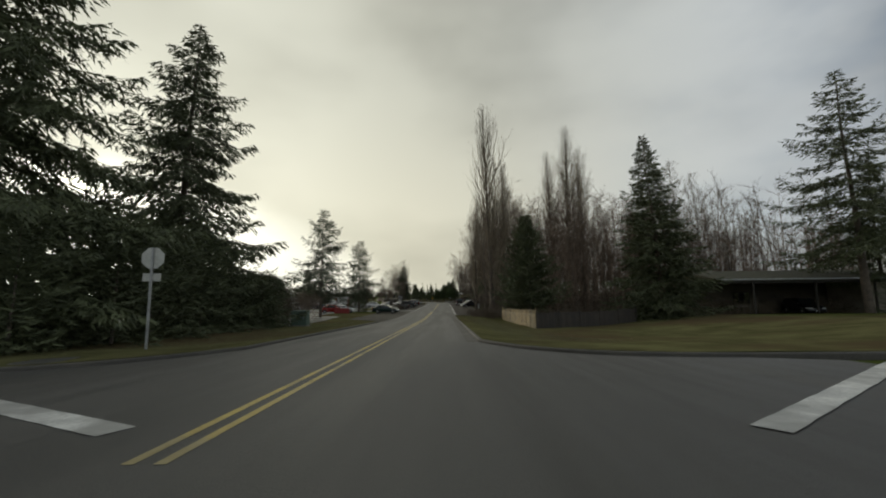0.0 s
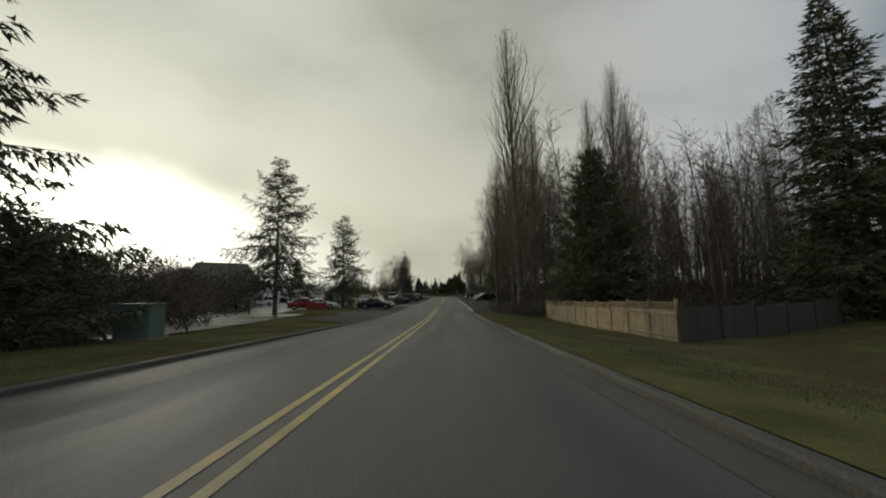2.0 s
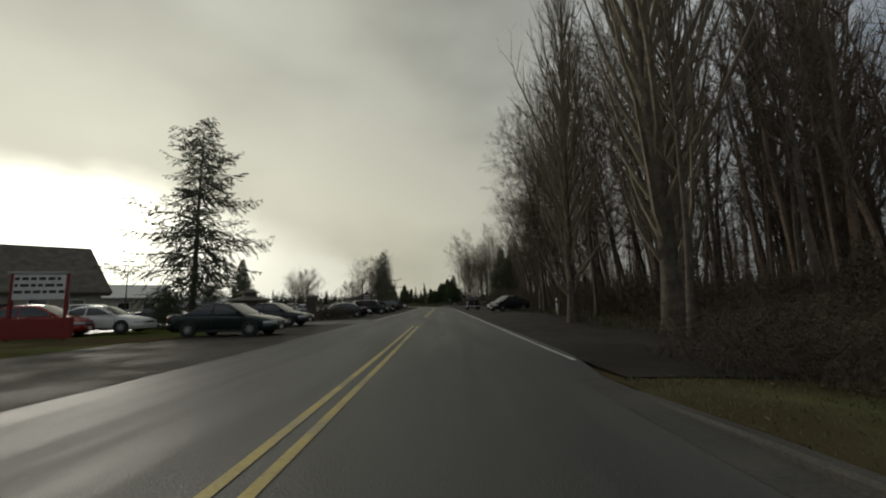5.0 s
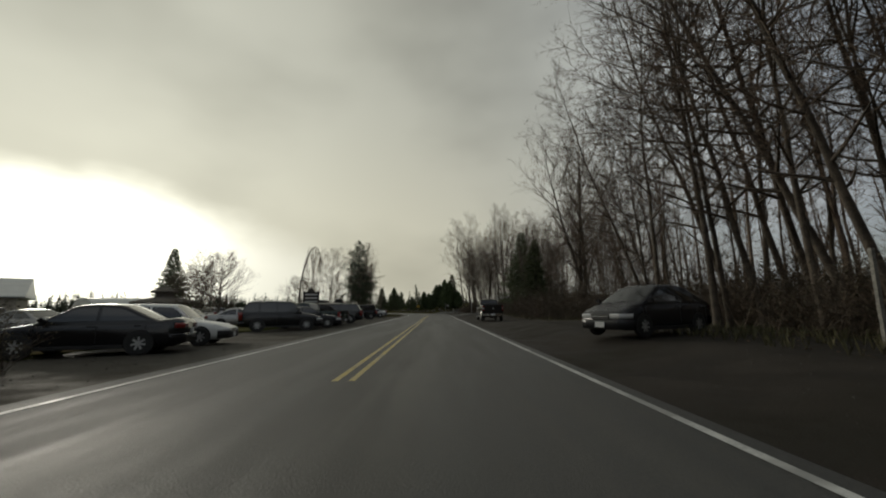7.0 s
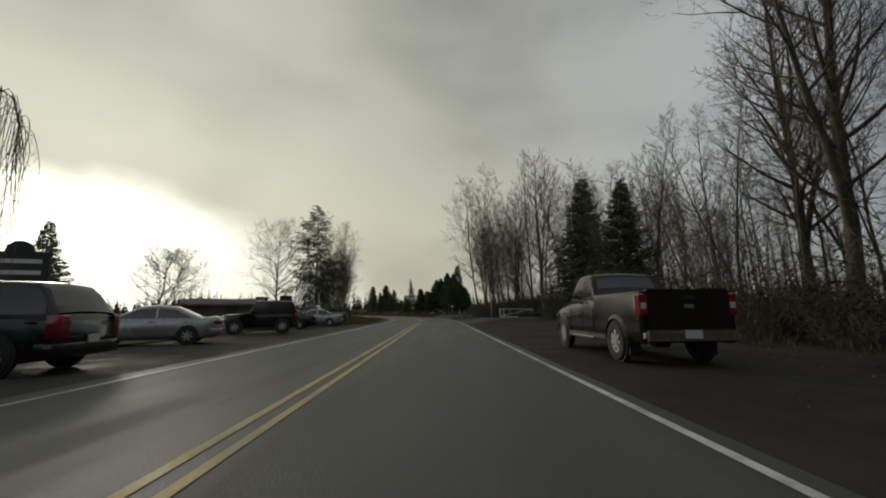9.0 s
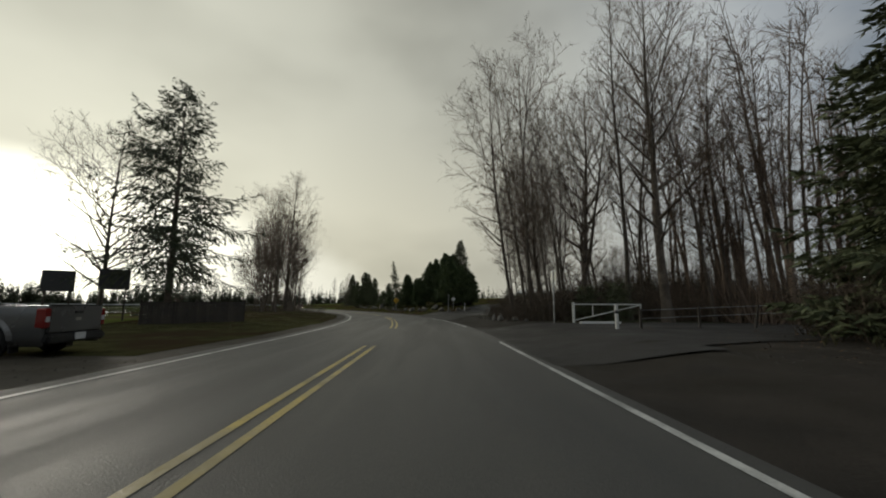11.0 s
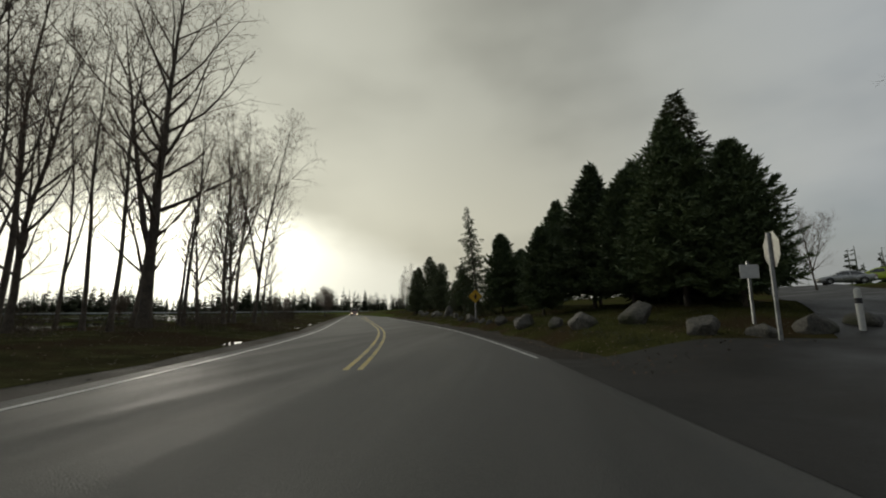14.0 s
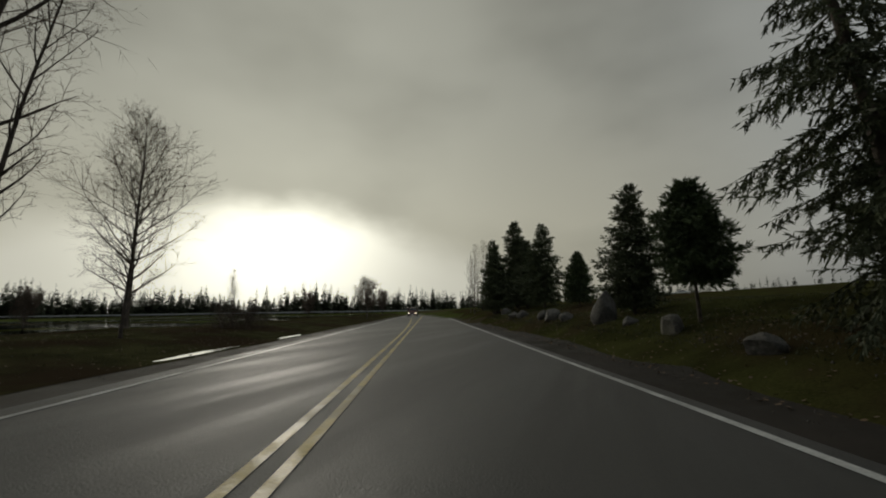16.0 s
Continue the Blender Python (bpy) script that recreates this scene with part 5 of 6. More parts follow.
    for sx in (-1, 1):
        if open_bed:
            part("tail_light", mesh_from("tail_light", *box_lists((-0.075, -0.035, -0.22), (0.075, 0.15, 0.22)), M["tail_glass"]), root, "red tail light", pose(sx * (hw * 0.99 - 0.068), -L / 2 + 0.055, zt - 0.27, 0, 0, 0))
            part("reversing_lamp", mesh_from("reversing_lamp", *box_lists((-0.05, -0.012, -0.06), (0.05, 0.012, 0.06)), M["lamp_glass"]), root, "clear reversing lamp", pose(sx * (hw * 0.99 - 0.068), -L / 2 + 0.02, zt - 0.29))
        else:
            a, b = (-1, -0.78) if tall else (-1, -0.48)
            z0, z1 = (zt - 0.48, zt - 0.02) if tall else (zt - 0.31, zt - 0.14)
            wrap("tail_light", M["tail_glass"], 1, a if sx < 0 else -b, b if sx < 0 else -a, 0.045, z0, z1, 0.012, "red tail light")
        bm = box_mesh((-0.10, -0.055, -0.065), (0.10, 0.055, 0.065), 0.035)
        m_ = bm_part("mirror", bm, M["trim"] if tall else paint_mat, root)
        m_.matrix_basis = pose(sx * (hw + 0.055), yf(f0 + 0.055), zb + 0.06)
        for u in (pillars[1] - 0.03, pillars[-1] - 0.05)[: 1 if len(pillars) < 3 or kind == "jeep" else 2]:
            part("door_handle", mesh_from("door_handle", *box_lists((-0.012, -0.08, -0.014), (0.022, 0.08, 0.014)), M["trim"]), root, "", pose(sx * hw * 0.988, yf(u), zb - 0.13))
        for u in (f0 + 0.015, pillars[1], f3 - 0.01 if open_bed else pillars[min(2, len(pillars) - 1)] - 0.01):
            part("door_seam", mesh_from("door_seam", *box_lists((-0.01, -0.005, -0.26), (0.004, 0.005, 0.22)), M["trim"]), root, "", pose(sx * hw * 1.0, yf(u), (low + zb) / 2 + 0.04))
        part("sill", mesh_from("sill", *box_lists((-0.03, -wb * 0.36, -0.05), (0.012, wb * 0.36, 0.05)), M["trim"]), root, "", pose(sx * hw * 0.975, front - wb / 2, low + 0.05))
    part("grille", mesh_from("grille", *box_lists((-half(0) * 0.46, -0.05, -0.075), (half(0) * 0.46, 0.022, 0.075)), M["trim"]), root, "", pose(0, L / 2, zn - 0.17))
    part("grille_bar", mesh_from("grille_bar", *box_lists((-half(0) * 0.44, 0, -0.012), (half(0) * 0.44, 0.03, 0.012)), M["chrome"]), root, "bright grille bar", pose(0, L / 2, zn - 0.15))
    part("number_plate", mesh_from("number_plate", *box_lists((-0.16, -0.012, -0.08), (0.16, 0.012, 0.08)), M["plate"]), root, "blank white number plate", pose(0, -L / 2 - (0.085 if open_bed else 0.045), low + (0.19 if open_bed else 0.42)))
    part("number_plate", mesh_from("number_plate", *box_lists((-0.16, -0.012, -0.08), (0.16, 0.012, 0.08)), M["plate"]), root, "blank white number plate", pose(0, L / 2 + 0.042, low + 0.16))
    if open_bed:
        y0, y1 = yf(f3 + 0.012), -L / 2 + 0.06
        wheel_y = front - wb
        for sx in (-1, 1):
            d = zt - low
            rows = []
            for py, k in ((y0, 1.0), (y0 - 0.02, 1.0), (y0 - 0.5, 1.0), (wheel_y, 1.004), (y1 + 0.25, 0.998), (y1 + 0.06, 0.99), (y1, 0.965)):
                sec = [(0.88 * hw, low + 0.30), (0.90 * hw, low), (0.965 * hw, low + 0.02), (0.995 * hw, low + 0.28 * d), (hw, low + 0.5 * d), (0.992 * hw, low + 0.72 * d), (0.978 * hw, low + 0.93 * d), (0.955 * hw, zt + 0.005), (0.905 * hw, zt), (0.885 * hw, zt - 0.05)]
                rows.append([(sx * px * k, py, pz) for px, pz in sec])
            v, f_ = loft(rows)
            f_ += [tuple(range(10)), tuple(reversed(range(60, 70)))]
            bm = bmesh.new()
            vs = [bm.verts.new(p) for p in v]
            for q in f_:
                bm.faces.new([vs[i] for i in q])
            bmesh.ops.recalc_face_normals(bm, faces=bm.faces)
            bm_part("bed_side", bm, paint_mat, root, smooth=True)
            bm = bmesh.new()
            seg = 14
            for k in range(seg):
                a0, a1 = math.pi * k / seg, math.pi * (k + 1) / seg
                q = [bm.verts.new((sx * (hw + o_), wheel_y + r_ * math.cos(t_), wr + r_ * math.sin(t_))) for r_, t_, o_ in ((wr * 1.13, a0, 0.045), (wr * 1.13, a1, 0.045), (wr * 1.36, a1, -0.005), (wr * 1.36, a0, -0.005))]
                bm.faces.new(q if sx > 0 else list(reversed(q)))
            bm_part("wheel_flare", bm, paint_mat, root, smooth=True)
            part("step_bar", mesh_from("step_bar", *box_lists((-0.04, -0.95, -0.03), (0.04, 0.95, 0.03)), M["chrome"]), root, "chrome step bar", pose(sx * (hw - 0.02), yf(0.42), low - 0.02))
            part("mud_flap", mesh_from("mud_flap", *box_lists((-0.12, -0.015, -0.22), (0.12, 0.015, 0.20)), M["trim"]), root, "", pose(sx * (hw - 0.16), wheel_y - wr * 1.16, wr * 0.85))
        bm_part("bed_floor", box_mesh((-hw * 0.88, y1, low + 0.28), (hw * 0.88, y0, low + 0.36)), M["trim"], root)
        bm_part("tailgate", box_mesh((-hw * 0.87, y1 - 0.05, low + 0.30), (hw * 0.87, y1 + 0.03, zt + 0.01), 0.025), paint_mat, root)
        bm_part("tailgate_cap", box_mesh((-hw * 0.86, y1 - 0.07, zt + 0.005), (hw * 0.86, y1 + 0.04, zt + 0.035), 0.012), M["trim"], root, "black cap along the tailgate")
        part("tailgate_handle", mesh_from("tailgate_handle", *box_lists((-0.12, -0.02, -0.03), (0.12, 0.02, 0.03)), M["trim"]), root, "", pose(0, y1 - 0.06, zt - 0.14))
        part("badge", mesh_from("badge", *box_lists((-0.09, -0.01, -0.035), (0.09, 0.01, 0.035)), M["sign_back"]), root, "plain oval badge", pose(0, y1 - 0.055, zt - 0.30))
        bm = bmesh.new()
        cyl(bm, 0.07, 0.07, -hw * 0.8, hw * 0.8, 10, pose(0, wheel_y, wr, 0, 90, 0))
        cyl(bm, 0.16, 0.16, -0.16, 0.16, 12, pose(0, wheel_y, wr, 0, 90, 0))
        bm_part("axle", bm, M["trim"], root)
    return root


def box_lists(lo, hi):
    x0, y0, z0 = lo
    x1, y1, z1 = hi
    b = min(x1 - x0, y1 - y0, z1 - z0) * 0.18
    v = [(x0 + b, y0 + b, z0), (x1 - b, y0 + b, z0), (x1 - b, y1 - b, z0), (x0 + b, y1 - b, z0),
         (x0, y0, z0 + b), (x1, y0, z0 + b), (x1, y1, z0 + b), (x0, y1, z0 + b),
         (x0, y0, z1 - b), (x1, y0, z1 - b), (x1, y1, z1 - b), (x0, y1, z1 - b),
         (x0 + b, y0 + b, z1), (x1 - b, y0 + b, z1), (x1 - b, y1 - b, z1), (x0 + b, y1 - b, z1)]
    f = [(3, 2, 1, 0), (12, 13, 14, 15)]
    for r in range(3):
        for k in range(4):
            f.append((r * 4 + k, r * 4 + (k + 1) % 4, r * 4 + 4 + (k + 1) % 4, r * 4 + 4 + k))
    return v, f


CAR = {k: material("car_" + k, tuple(v * 0.93 for v in c), c, 0.7, 6.0, (r, r + 0.10), 0.01, m, 0.5, world_space=False) for k, c, r, m in (
    ("black", (0.010, 0.010, 0.011), 0.12, 0.0), ("dark_green", (0.012, 0.024, 0.020), 0.15, 0.2), ("charcoal", (0.035, 0.035, 0.038), 0.18, 0.4),
    ("white", (0.66, 0.66, 0.63), 0.25, 0.0), ("silver", (0.34, 0.34, 0.33), 0.25, 0.6), ("grey", (0.16, 0.16, 0.155), 0.25, 0.5), ("maroon", (0.085, 0.010, 0.010), 0.2, 0.2),
    ("red", (0.26, 0.018, 0.014), 0.2, 0.1), ("bronze", (0.030, 0.027, 0.024), 0.16, 0.4), ("navy", (0.014, 0.018, 0.040), 0.15, 0.2), ("lime", (0.42, 0.52, 0.05), 0.3, 0.0))}

for kind, col, lab, x, y, h in (
    ("sedan", "dark_green", "dark green sedan parked nosing the road", -8.1, 72.0, -93),
    ("sedan", "charcoal", "charcoal sedan parked nosing the road", -9.2, 79.6, -95),
    ("sedan", "black", "black sedan parked facing the car park", -8.3, 94.2, 108),
    ("wagon", "white", "small white wagon parked nosing the road", -8.3, 97.2, -76),
    ("suv", "black", "long black van-like wagon parked aslant", -8.0, 107.6, -70),
    ("sedan", "charcoal", "dark grey sedan parked aslant", -7.6, 110.9, -68),
    ("sedan", "silver", "silver sedan parked nosing the road", -13.2, 113.4, -68),
    ("pickup", "dark_green", "dark pickup truck with its bed to the road", -8.3, 114.6, 82),
    ("minivan", "bronze", "bronze-grey minivan parked nosing the road", -8.4, 116.9, -66),
    ("suv", "black", "black sport utility car parked tail to the road", -7.6, 119.8, 98),
    ("sedan", "silver", "silver sedan parked aslant on the grass edge", -8.9, 127.2, 112),
    ("jeep", "black", "black open-backed jeep parked tail to the road", -8.2, 135.0, 112),
    ("sedan", "silver", "silver sedan parked far down the shoulder", -8.6, 146.4, 105),
    ("pickup", "grey", "dull grey pickup parked on the shoulder", -9.4, 150.0, 96),
    ("sedan", "black", "black sedan parked beside the silver one", -9.2, 141.0, 100),
    ("hatchback", "charcoal", "dark compact hatchback parked on the gravel", 8.25, 94.9, 117),
    ("big_pickup", "bronze", "dark bronze full-size pickup with chrome wheels", 6.75, 122.4, 0),
    # the car park
    ("sedan", "white", "white sedan in the wet car park", -16.6, 75.4, -80),
    ("hatchback", "red", "red hatchback in the wet car park", -18.2, 73.6, -75),
    ("sedan", "navy", "blue sedan in the wet car park", -19.0, 84.2, -70),
    ("sedan", "silver", "silver sedan before the gabled building", -34.5, 86.6, 80),
    ("minivan", "white", "white van in the wet car park", -31.5, 91.0, 80),
    ("suv", "charcoal", "dark sport utility car at the lot's edge", -26.3, 72.5, 30),
    ("sedan", "grey", "grey sedan in the wet car park", -22.5, 100.5, 75),
    ("sedan", "silver", "silver sedan in the wet car park", -20.5, 104.5, 80),
    ("wagon", "white", "white wagon in the wet car park", -17.6, 114.0, -80),
    ("pickup", "white", "white pickup in the wet car park", -36.0, 140.0, 60),
    ("suv", "silver", "silver sport utility car in the car park", -30.5, 141.0, 60),
    ("sedan", "navy", "dark sedan in the wet car park", -27.0, 96.0, 80),
    ("sedan", "black", "black sedan in the far car park row", -36.0, 110.0, 80),
    ("suv", "grey", "grey sport utility car in the far row", -36.0, 116.0, 80),
    ("sedan", "white", "white sedan in the far car park row", -43.0, 124.0, 80),
    ("sedan", "charcoal", "dark sedan under the bare trees", -25.5, 57.0, 70),
    ("suv", "black", "black sport utility car under the bare trees", -29.0, 62.0, 70),
    # up the wet drive
    ("sedan", "silver", "silver sedan at the top of the drive", 33.6, 233.6, 70),
    ("hatchback", "lime", "lime green hatchback at the top of the drive", 37.2, 234.0, 60),
    ("pickup", "white", "white pickup at the top of the drive", 41.2, 232.4, 50),
    ("sedan", "white", "white sedan beyond the bank", 14.0, 333.0, 80),
):
    vehicle(kind, CAR[col], lab, x, y, h)
vx, vy = along(292, -1.9)
vehicle("minivan", CAR["maroon"], "dark red minivan with lit headlights on the road", vx, vy, 180 + HEAD, lit=True)


# ---- things along the road ----
def pole(bm, r, z0, z1, x=0.0, y=0.0, seg=10, r2=None):
    return cyl(bm, r, r if r2 is None else r2, z0, z1, seg, pose(x, y, 0))


def ngon_plate(n, r, thick, turn=0.0):
    bm = bmesh.new()
    v = [bm.verts.new((r * math.cos(turn + 6.28318 * k / n), 0, r * math.sin(turn + 6.28318 * k / n))) for k in range(n)]
    f = bm.faces.new(v)
    up = bmesh.ops.extrude_face_region(bm, geom=[f])
    bmesh.ops.translate(bm, verts=[e for e in up["geom"] if isinstance(e, bmesh.types.BMVert)], vec=(0, thick, 0))
    bmesh.ops.recalc_face_normals(bm, faces=bm.faces)
    return bm


def stop_sign(x, y, rz, h, label, plate=True):
    root = thing("stop_sign", label, "sign", (x, y, lie(x, y)), rz)
    bm = bmesh.new()
    add_box(bm, (-0.035, -0.03, -0.3), (0.035, 0.03, h + 0.36))
    bm_part("post", bm, M["metal"], root)
    bm = ngon_plate(8, 0.40, 0.006, math.pi / 8)
    bmesh.ops.translate(bm, verts=bm.verts, vec=(0, 0.034, h))
    bm_part("panel", bm, M["sign_back"], root, "bare grey back of an octagonal sign")
    if plate:
        bm_part("small_panel", box_mesh((-0.30, 0.034, h - 0.82), (0.30, 0.040, h - 0.54)), M["sign_back"], root, "bare grey back of a small panel")


stop_sign(-7.75, 13.0, 8, 3.2, "back of a stop sign on a thin metal post")
stop_sign(8.5, 162.3, -87, 2.55, "back of a stop sign by the side drive", False)

# green utility cabinet
root = thing("utility_box", "green metal utility cabinet on the verge", "utility box", (-9.2, 32.1, lie(-9.2, 32.1) + 0.05))
bm_part("base", box_mesh((-0.72, -0.5, -0.2), (0.72, 0.5, 0.08), 0.02), M["concrete"], root)
bm_part("body", box_mesh((-0.62, -0.42, 0.08), (0.62, 0.42, 1.18), 0.03), M["box_green"], root)
bm_part("lid", box_mesh((-0.66, -0.46, 1.18), (0.66, 0.46, 1.25), 0.02), M["box_green"], root)
bm_part("door_panel", box_mesh((-0.5, -0.435, 0.2), (0.5, -0.42, 1.05), 0.004), M["box_green"], root)
bm_part("latch", box_mesh((0.36, -0.455, 0.6), (0.42, -0.435, 0.74), 0.004), M["metal"], root)


def fence(name, label, pts, h, mat, board=0.14, lattice=0.0, every=2.2):
    """A board fence: posts, rails, single boards and an optional lattice strip."""
    root = thing(name, label, "fence", (*pts[0], 0))
    base = Vector((*pts[0], 0))
    meshes = {}
    for (xa, ya), (xb, yb) in zip(pts, pts[1:]):
        d = Vector((xb - xa, yb - ya, 0))
        length, ang = d.length, math.degrees(math.atan2(d.y, d.x))
        bays = max(1, round(length / every))
        for k in range(bays + 1):
            px, py = xa + d.x * k / bays, ya + d.y * k / bays
            pz = lie(px, py)
            me = meshes.setdefault("post", mesh_from("post", *box_lists((-0.05, -0.05, -0.3), (0.05, 0.05, h + 0.12)), mat))
            part("post", me, root, m=pose(px - base.x, py - base.y, pz, 0, 0, ang))
            if k == bays:
                break
            bx, by = d.x / bays, d.y / bays
            zc = lie(px + bx / 2, py + by / 2)
            bay = length / bays
            top = h - lattice
            for z in (0.25, top - 0.12):
                me = meshes.setdefault(("rail", round(bay, 2)), mesh_from("rail", *box_lists((0, 0.02, -0.045), (bay, 0.06, 0.045)), mat))
                part("rail", me, root, m=pose(px - base.x, py - base.y, zc + z, 0, 0, ang))
            n = int(bay / board)
            for i in range(n):
                u = (i + 0.5) / n
                me = meshes.setdefault(("board", round(bay, 2)), mesh_from("board", *box_lists((-board * 0.485, -0.012, 0.03), (board * 0.485, 0.010, top)), mat))
                part("board", me, root, m=pose(px + bx * u - base.x, py + by * u - base.y, zc + 0.012 * math.sin(i * 5.1 + k), 0, 0, ang))
            if lattice:
                soup = Soup()
                for i in range(int(bay / 0.12)):
                    x0 = i * 0.12
                    for sg in (1, -1):
                        a_, b_ = (x0, x0 + lattice * 0.9) if sg > 0 else (x0 + lattice * 0.9, x0)
                        if max(a_, b_) < bay:
                            soup.tube([Vector((a_, 0.01 * sg, top + 0.02)), Vector((b_, 0.01 * sg, h - 0.03))], [0.012, 0.012], 4)
                soup.tube([Vector((0, 0, h)), Vector((bay, 0, h))], [0.03, 0.03], 4)
                soup.tube([Vector((0, 0, top + 0.01)), Vector((bay, 0, top + 0.01))], [0.022, 0.022], 4)
                part("lattice", mesh_from("lattice", soup.v, soup.f, mat), root, "open diagonal lattice strip", pose(px - base.x, py - base.y, zc, 0, 0, ang))
    return root


fence("wooden_fence", "pale cedar board fence with a lattice top", [(10.2, 33.6), (10.35, 55.0)], 1.55, M["cedar_wood"], lattice=0.30)
fence("old_fence", "dark weathered board fence behind the lawn", [(10.25, 33.4), (21.0, 38.6)], 1.35, M["old_wood"])
fence("dark_fence", "dark weathered board fence beside the shoulder", [(-14.0, 163.0), (-9.8, 166.0)], 1.25, M["old_wood"])


def boulder(x, y, w_, d_, h, seed, label, pointed=0.0):
    rnd = random.Random(seed)
    bm = bmesh.new()
    bmesh.ops.create_icosphere(bm, subdivisions=3, radius=1.0)
    off = Vector((rnd.uniform(-9, 9), rnd.uniform(-9, 9), rnd.uniform(-9, 9)))
    cuts = [(Vector((rnd.uniform(-1, 1), rnd.uniform(-1, 1), rnd.uniform(-0.3, 1))).normalized(), rnd.uniform(0.55, 0.85)) for _ in range(9)]
    for v in bm.verts:
        for n_, d in cuts:
            over = v.co.dot(n_) - d
            if over > 0:
                v.co -= n_ * over * 0.9
        v.co *= 1 + 0.16 * noise.noise(v.co * 1.3 + off) + 0.05 * noise.noise(v.co * 4.0 + off)
        if pointed and v.co.z > -0.2:
            k = 1 - pointed * (v.co.z + 0.2) / 1.2
            v.co.x *= max(0.08, k)
            v.co.y *= max(0.08, k)
            v.co.z *= 1 + 0.25 * pointed
        v.co = Vector((v.co.x * w_ / 2, v.co.y * d_ / 2, v.co.z * h * 0.62 + h * 0.36))
    me = bpy.data.meshes.new("boulder")
    bm.to_mesh(me)
    bm.free()
    me.materials.append(M["pale_stone"] if pointed > 0.6 else M["stone"])
    me.polygons.foreach_set("use_smooth", [False] * len(me.polygons))
    ob = new("boulder", me)
    ob.matrix_basis = pose(x, y, lie(x, y) - 0.06, 0, 0, rnd.uniform(0, 360))
    tagged(ob, label, "boulder", "boulders beside the road")


for i, (x, y, w_, h, p) in enumerate(((6.3, 169.2, 0.66, 0.80, 0.9), (6.15, 170.2, 0.52, 0.38, 0.2), (6.55, 167.95, 0.78, 0.78, 0.92), (6.9, 167.1, 0.5, 0.36, 0.1), (7.1, 166.0, 0.7, 0.5, 0.2), (5.95, 171.6, 0.4, 0.36, 0.3), (5.8, 173.3, 0.6, 0.5, 0.4), (5.9, 174.4, 0.55, 0.5, 0.2), (7.2, 177.2, 0.8, 0.62, 0.0), (8.3, 178.0, 0.9, 0.7, 0.0), (9.6, 179.4, 0.9, 0.7, 0.0), (7.6, 165.0, 0.6, 0.4, 0.1), (9.7, 187.6, 1.5, 0.9, 0.0), (9.2, 184.8, 1.3, 0.9, 0.0), (8.7, 182.0, 1.2, 0.8, 0.0))):
    boulder(x, y, w_ * 0.74, w_ * 0.66, h * 0.78, 200 + i, "pale pointed standing stone" if p > 0.6 else "grey granite boulder set beside the shoulder", p)
for i, (x, y, w_, h) in enumerate(((5.4, 193.2, 1.1, 0.65), (4.2, 192.9, 0.9, 0.5), (3.2, 193.4, 1.1, 0.65), (6.8, 193.8, 1.0, 0.5), (2.4, 196.2, 1.4, 0.95), (0.95, 197.0, 1.3, 0.72), (0.2, 198.7, 0.85, 0.55), (-0.9, 201.4, 1.25, 0.75), (-1.2, 203.5, 0.75, 0.36), (-2.1, 205.0, 0.95, 0.65), (-2.95, 207.0, 0.6, 0.45), (-3.5, 208.6, 0.6, 0.42), (-3.95, 209.8, 0.6, 0.42),
                              (-4.6, 211.6, 1.1, 0.75), (-5.65, 214.3, 0.85, 0.42), (-6.5, 217.15, 0.9, 0.6), (-7.2, 219.6, 0.6, 0.35), (-7.85, 221.4, 1.25, 1.4), (-9.3, 224.6, 0.8, 0.5), (-10.0, 226.0, 1.0, 0.7), (-10.6, 227.6, 0.9, 0.6), (-12.4, 232.0, 1.0, 0.6), (-13.2, 234.0, 1.1, 0.5), (-14.8, 239.0, 1.1, 0.7), (-16.5, 243.0, 1.0, 0.7))):
    boulder(x, y, w_ * 0.86, w_ * 0.74, h * 0.86, 300 + i, "weathered granite boulder on the grass bank")

# yellow crossing sign
root = thing("warning_sign", "yellow diamond warning sign on a thin metal post", "sign", (-4.1, 210.4, lie(-4.1, 210.4) - 0.45), HEAD - 4)
bm_part("post", box_mesh((-0.03, -0.03, -0.3), (0.03, 0.03, 2.62), 0.006), M["metal"], root)
bm = ngon_plate(4, 0.47, 0.008, 0)
bmesh.ops.translate(bm, verts=bm.verts, vec=(0, -0.042, 2.15))
bm_part("panel", bm, M["sign_yellow"], root, "faded yellow diamond panel")
bm = box_mesh((-0.05, -0.050, 1.95), (0.06, -0.044, 2.32))
add_box(bm, (-0.13, -0.050, 2.12), (0.13, -0.044, 2.17))
bm_part("symbol", bm, M["sign_dark"], root, "plain black bars")

# posts and signs at the drive
def white_post(x, y, h, r=0.06, label="white marker post at the drive", lean=0.0):
    root = thing("marker_post", label, "post", (x, y, lie(x, y)), 0, "white marker posts")
    bm = bmesh.new()
    pole(bm, r, -0.3, h, seg=12)
    pole(bm, r * 0.98, h, h + 0.04, seg=12, r2=r * 0.5)
    bm_part("post", bm, M["white_paint"], root)
    bm = bmesh.new()
    pole(bm, r * 1.04, h - 0.30, h - 0.18, seg=12)
    bm_part("band", bm, M["sign_dark"], root, "dark band")


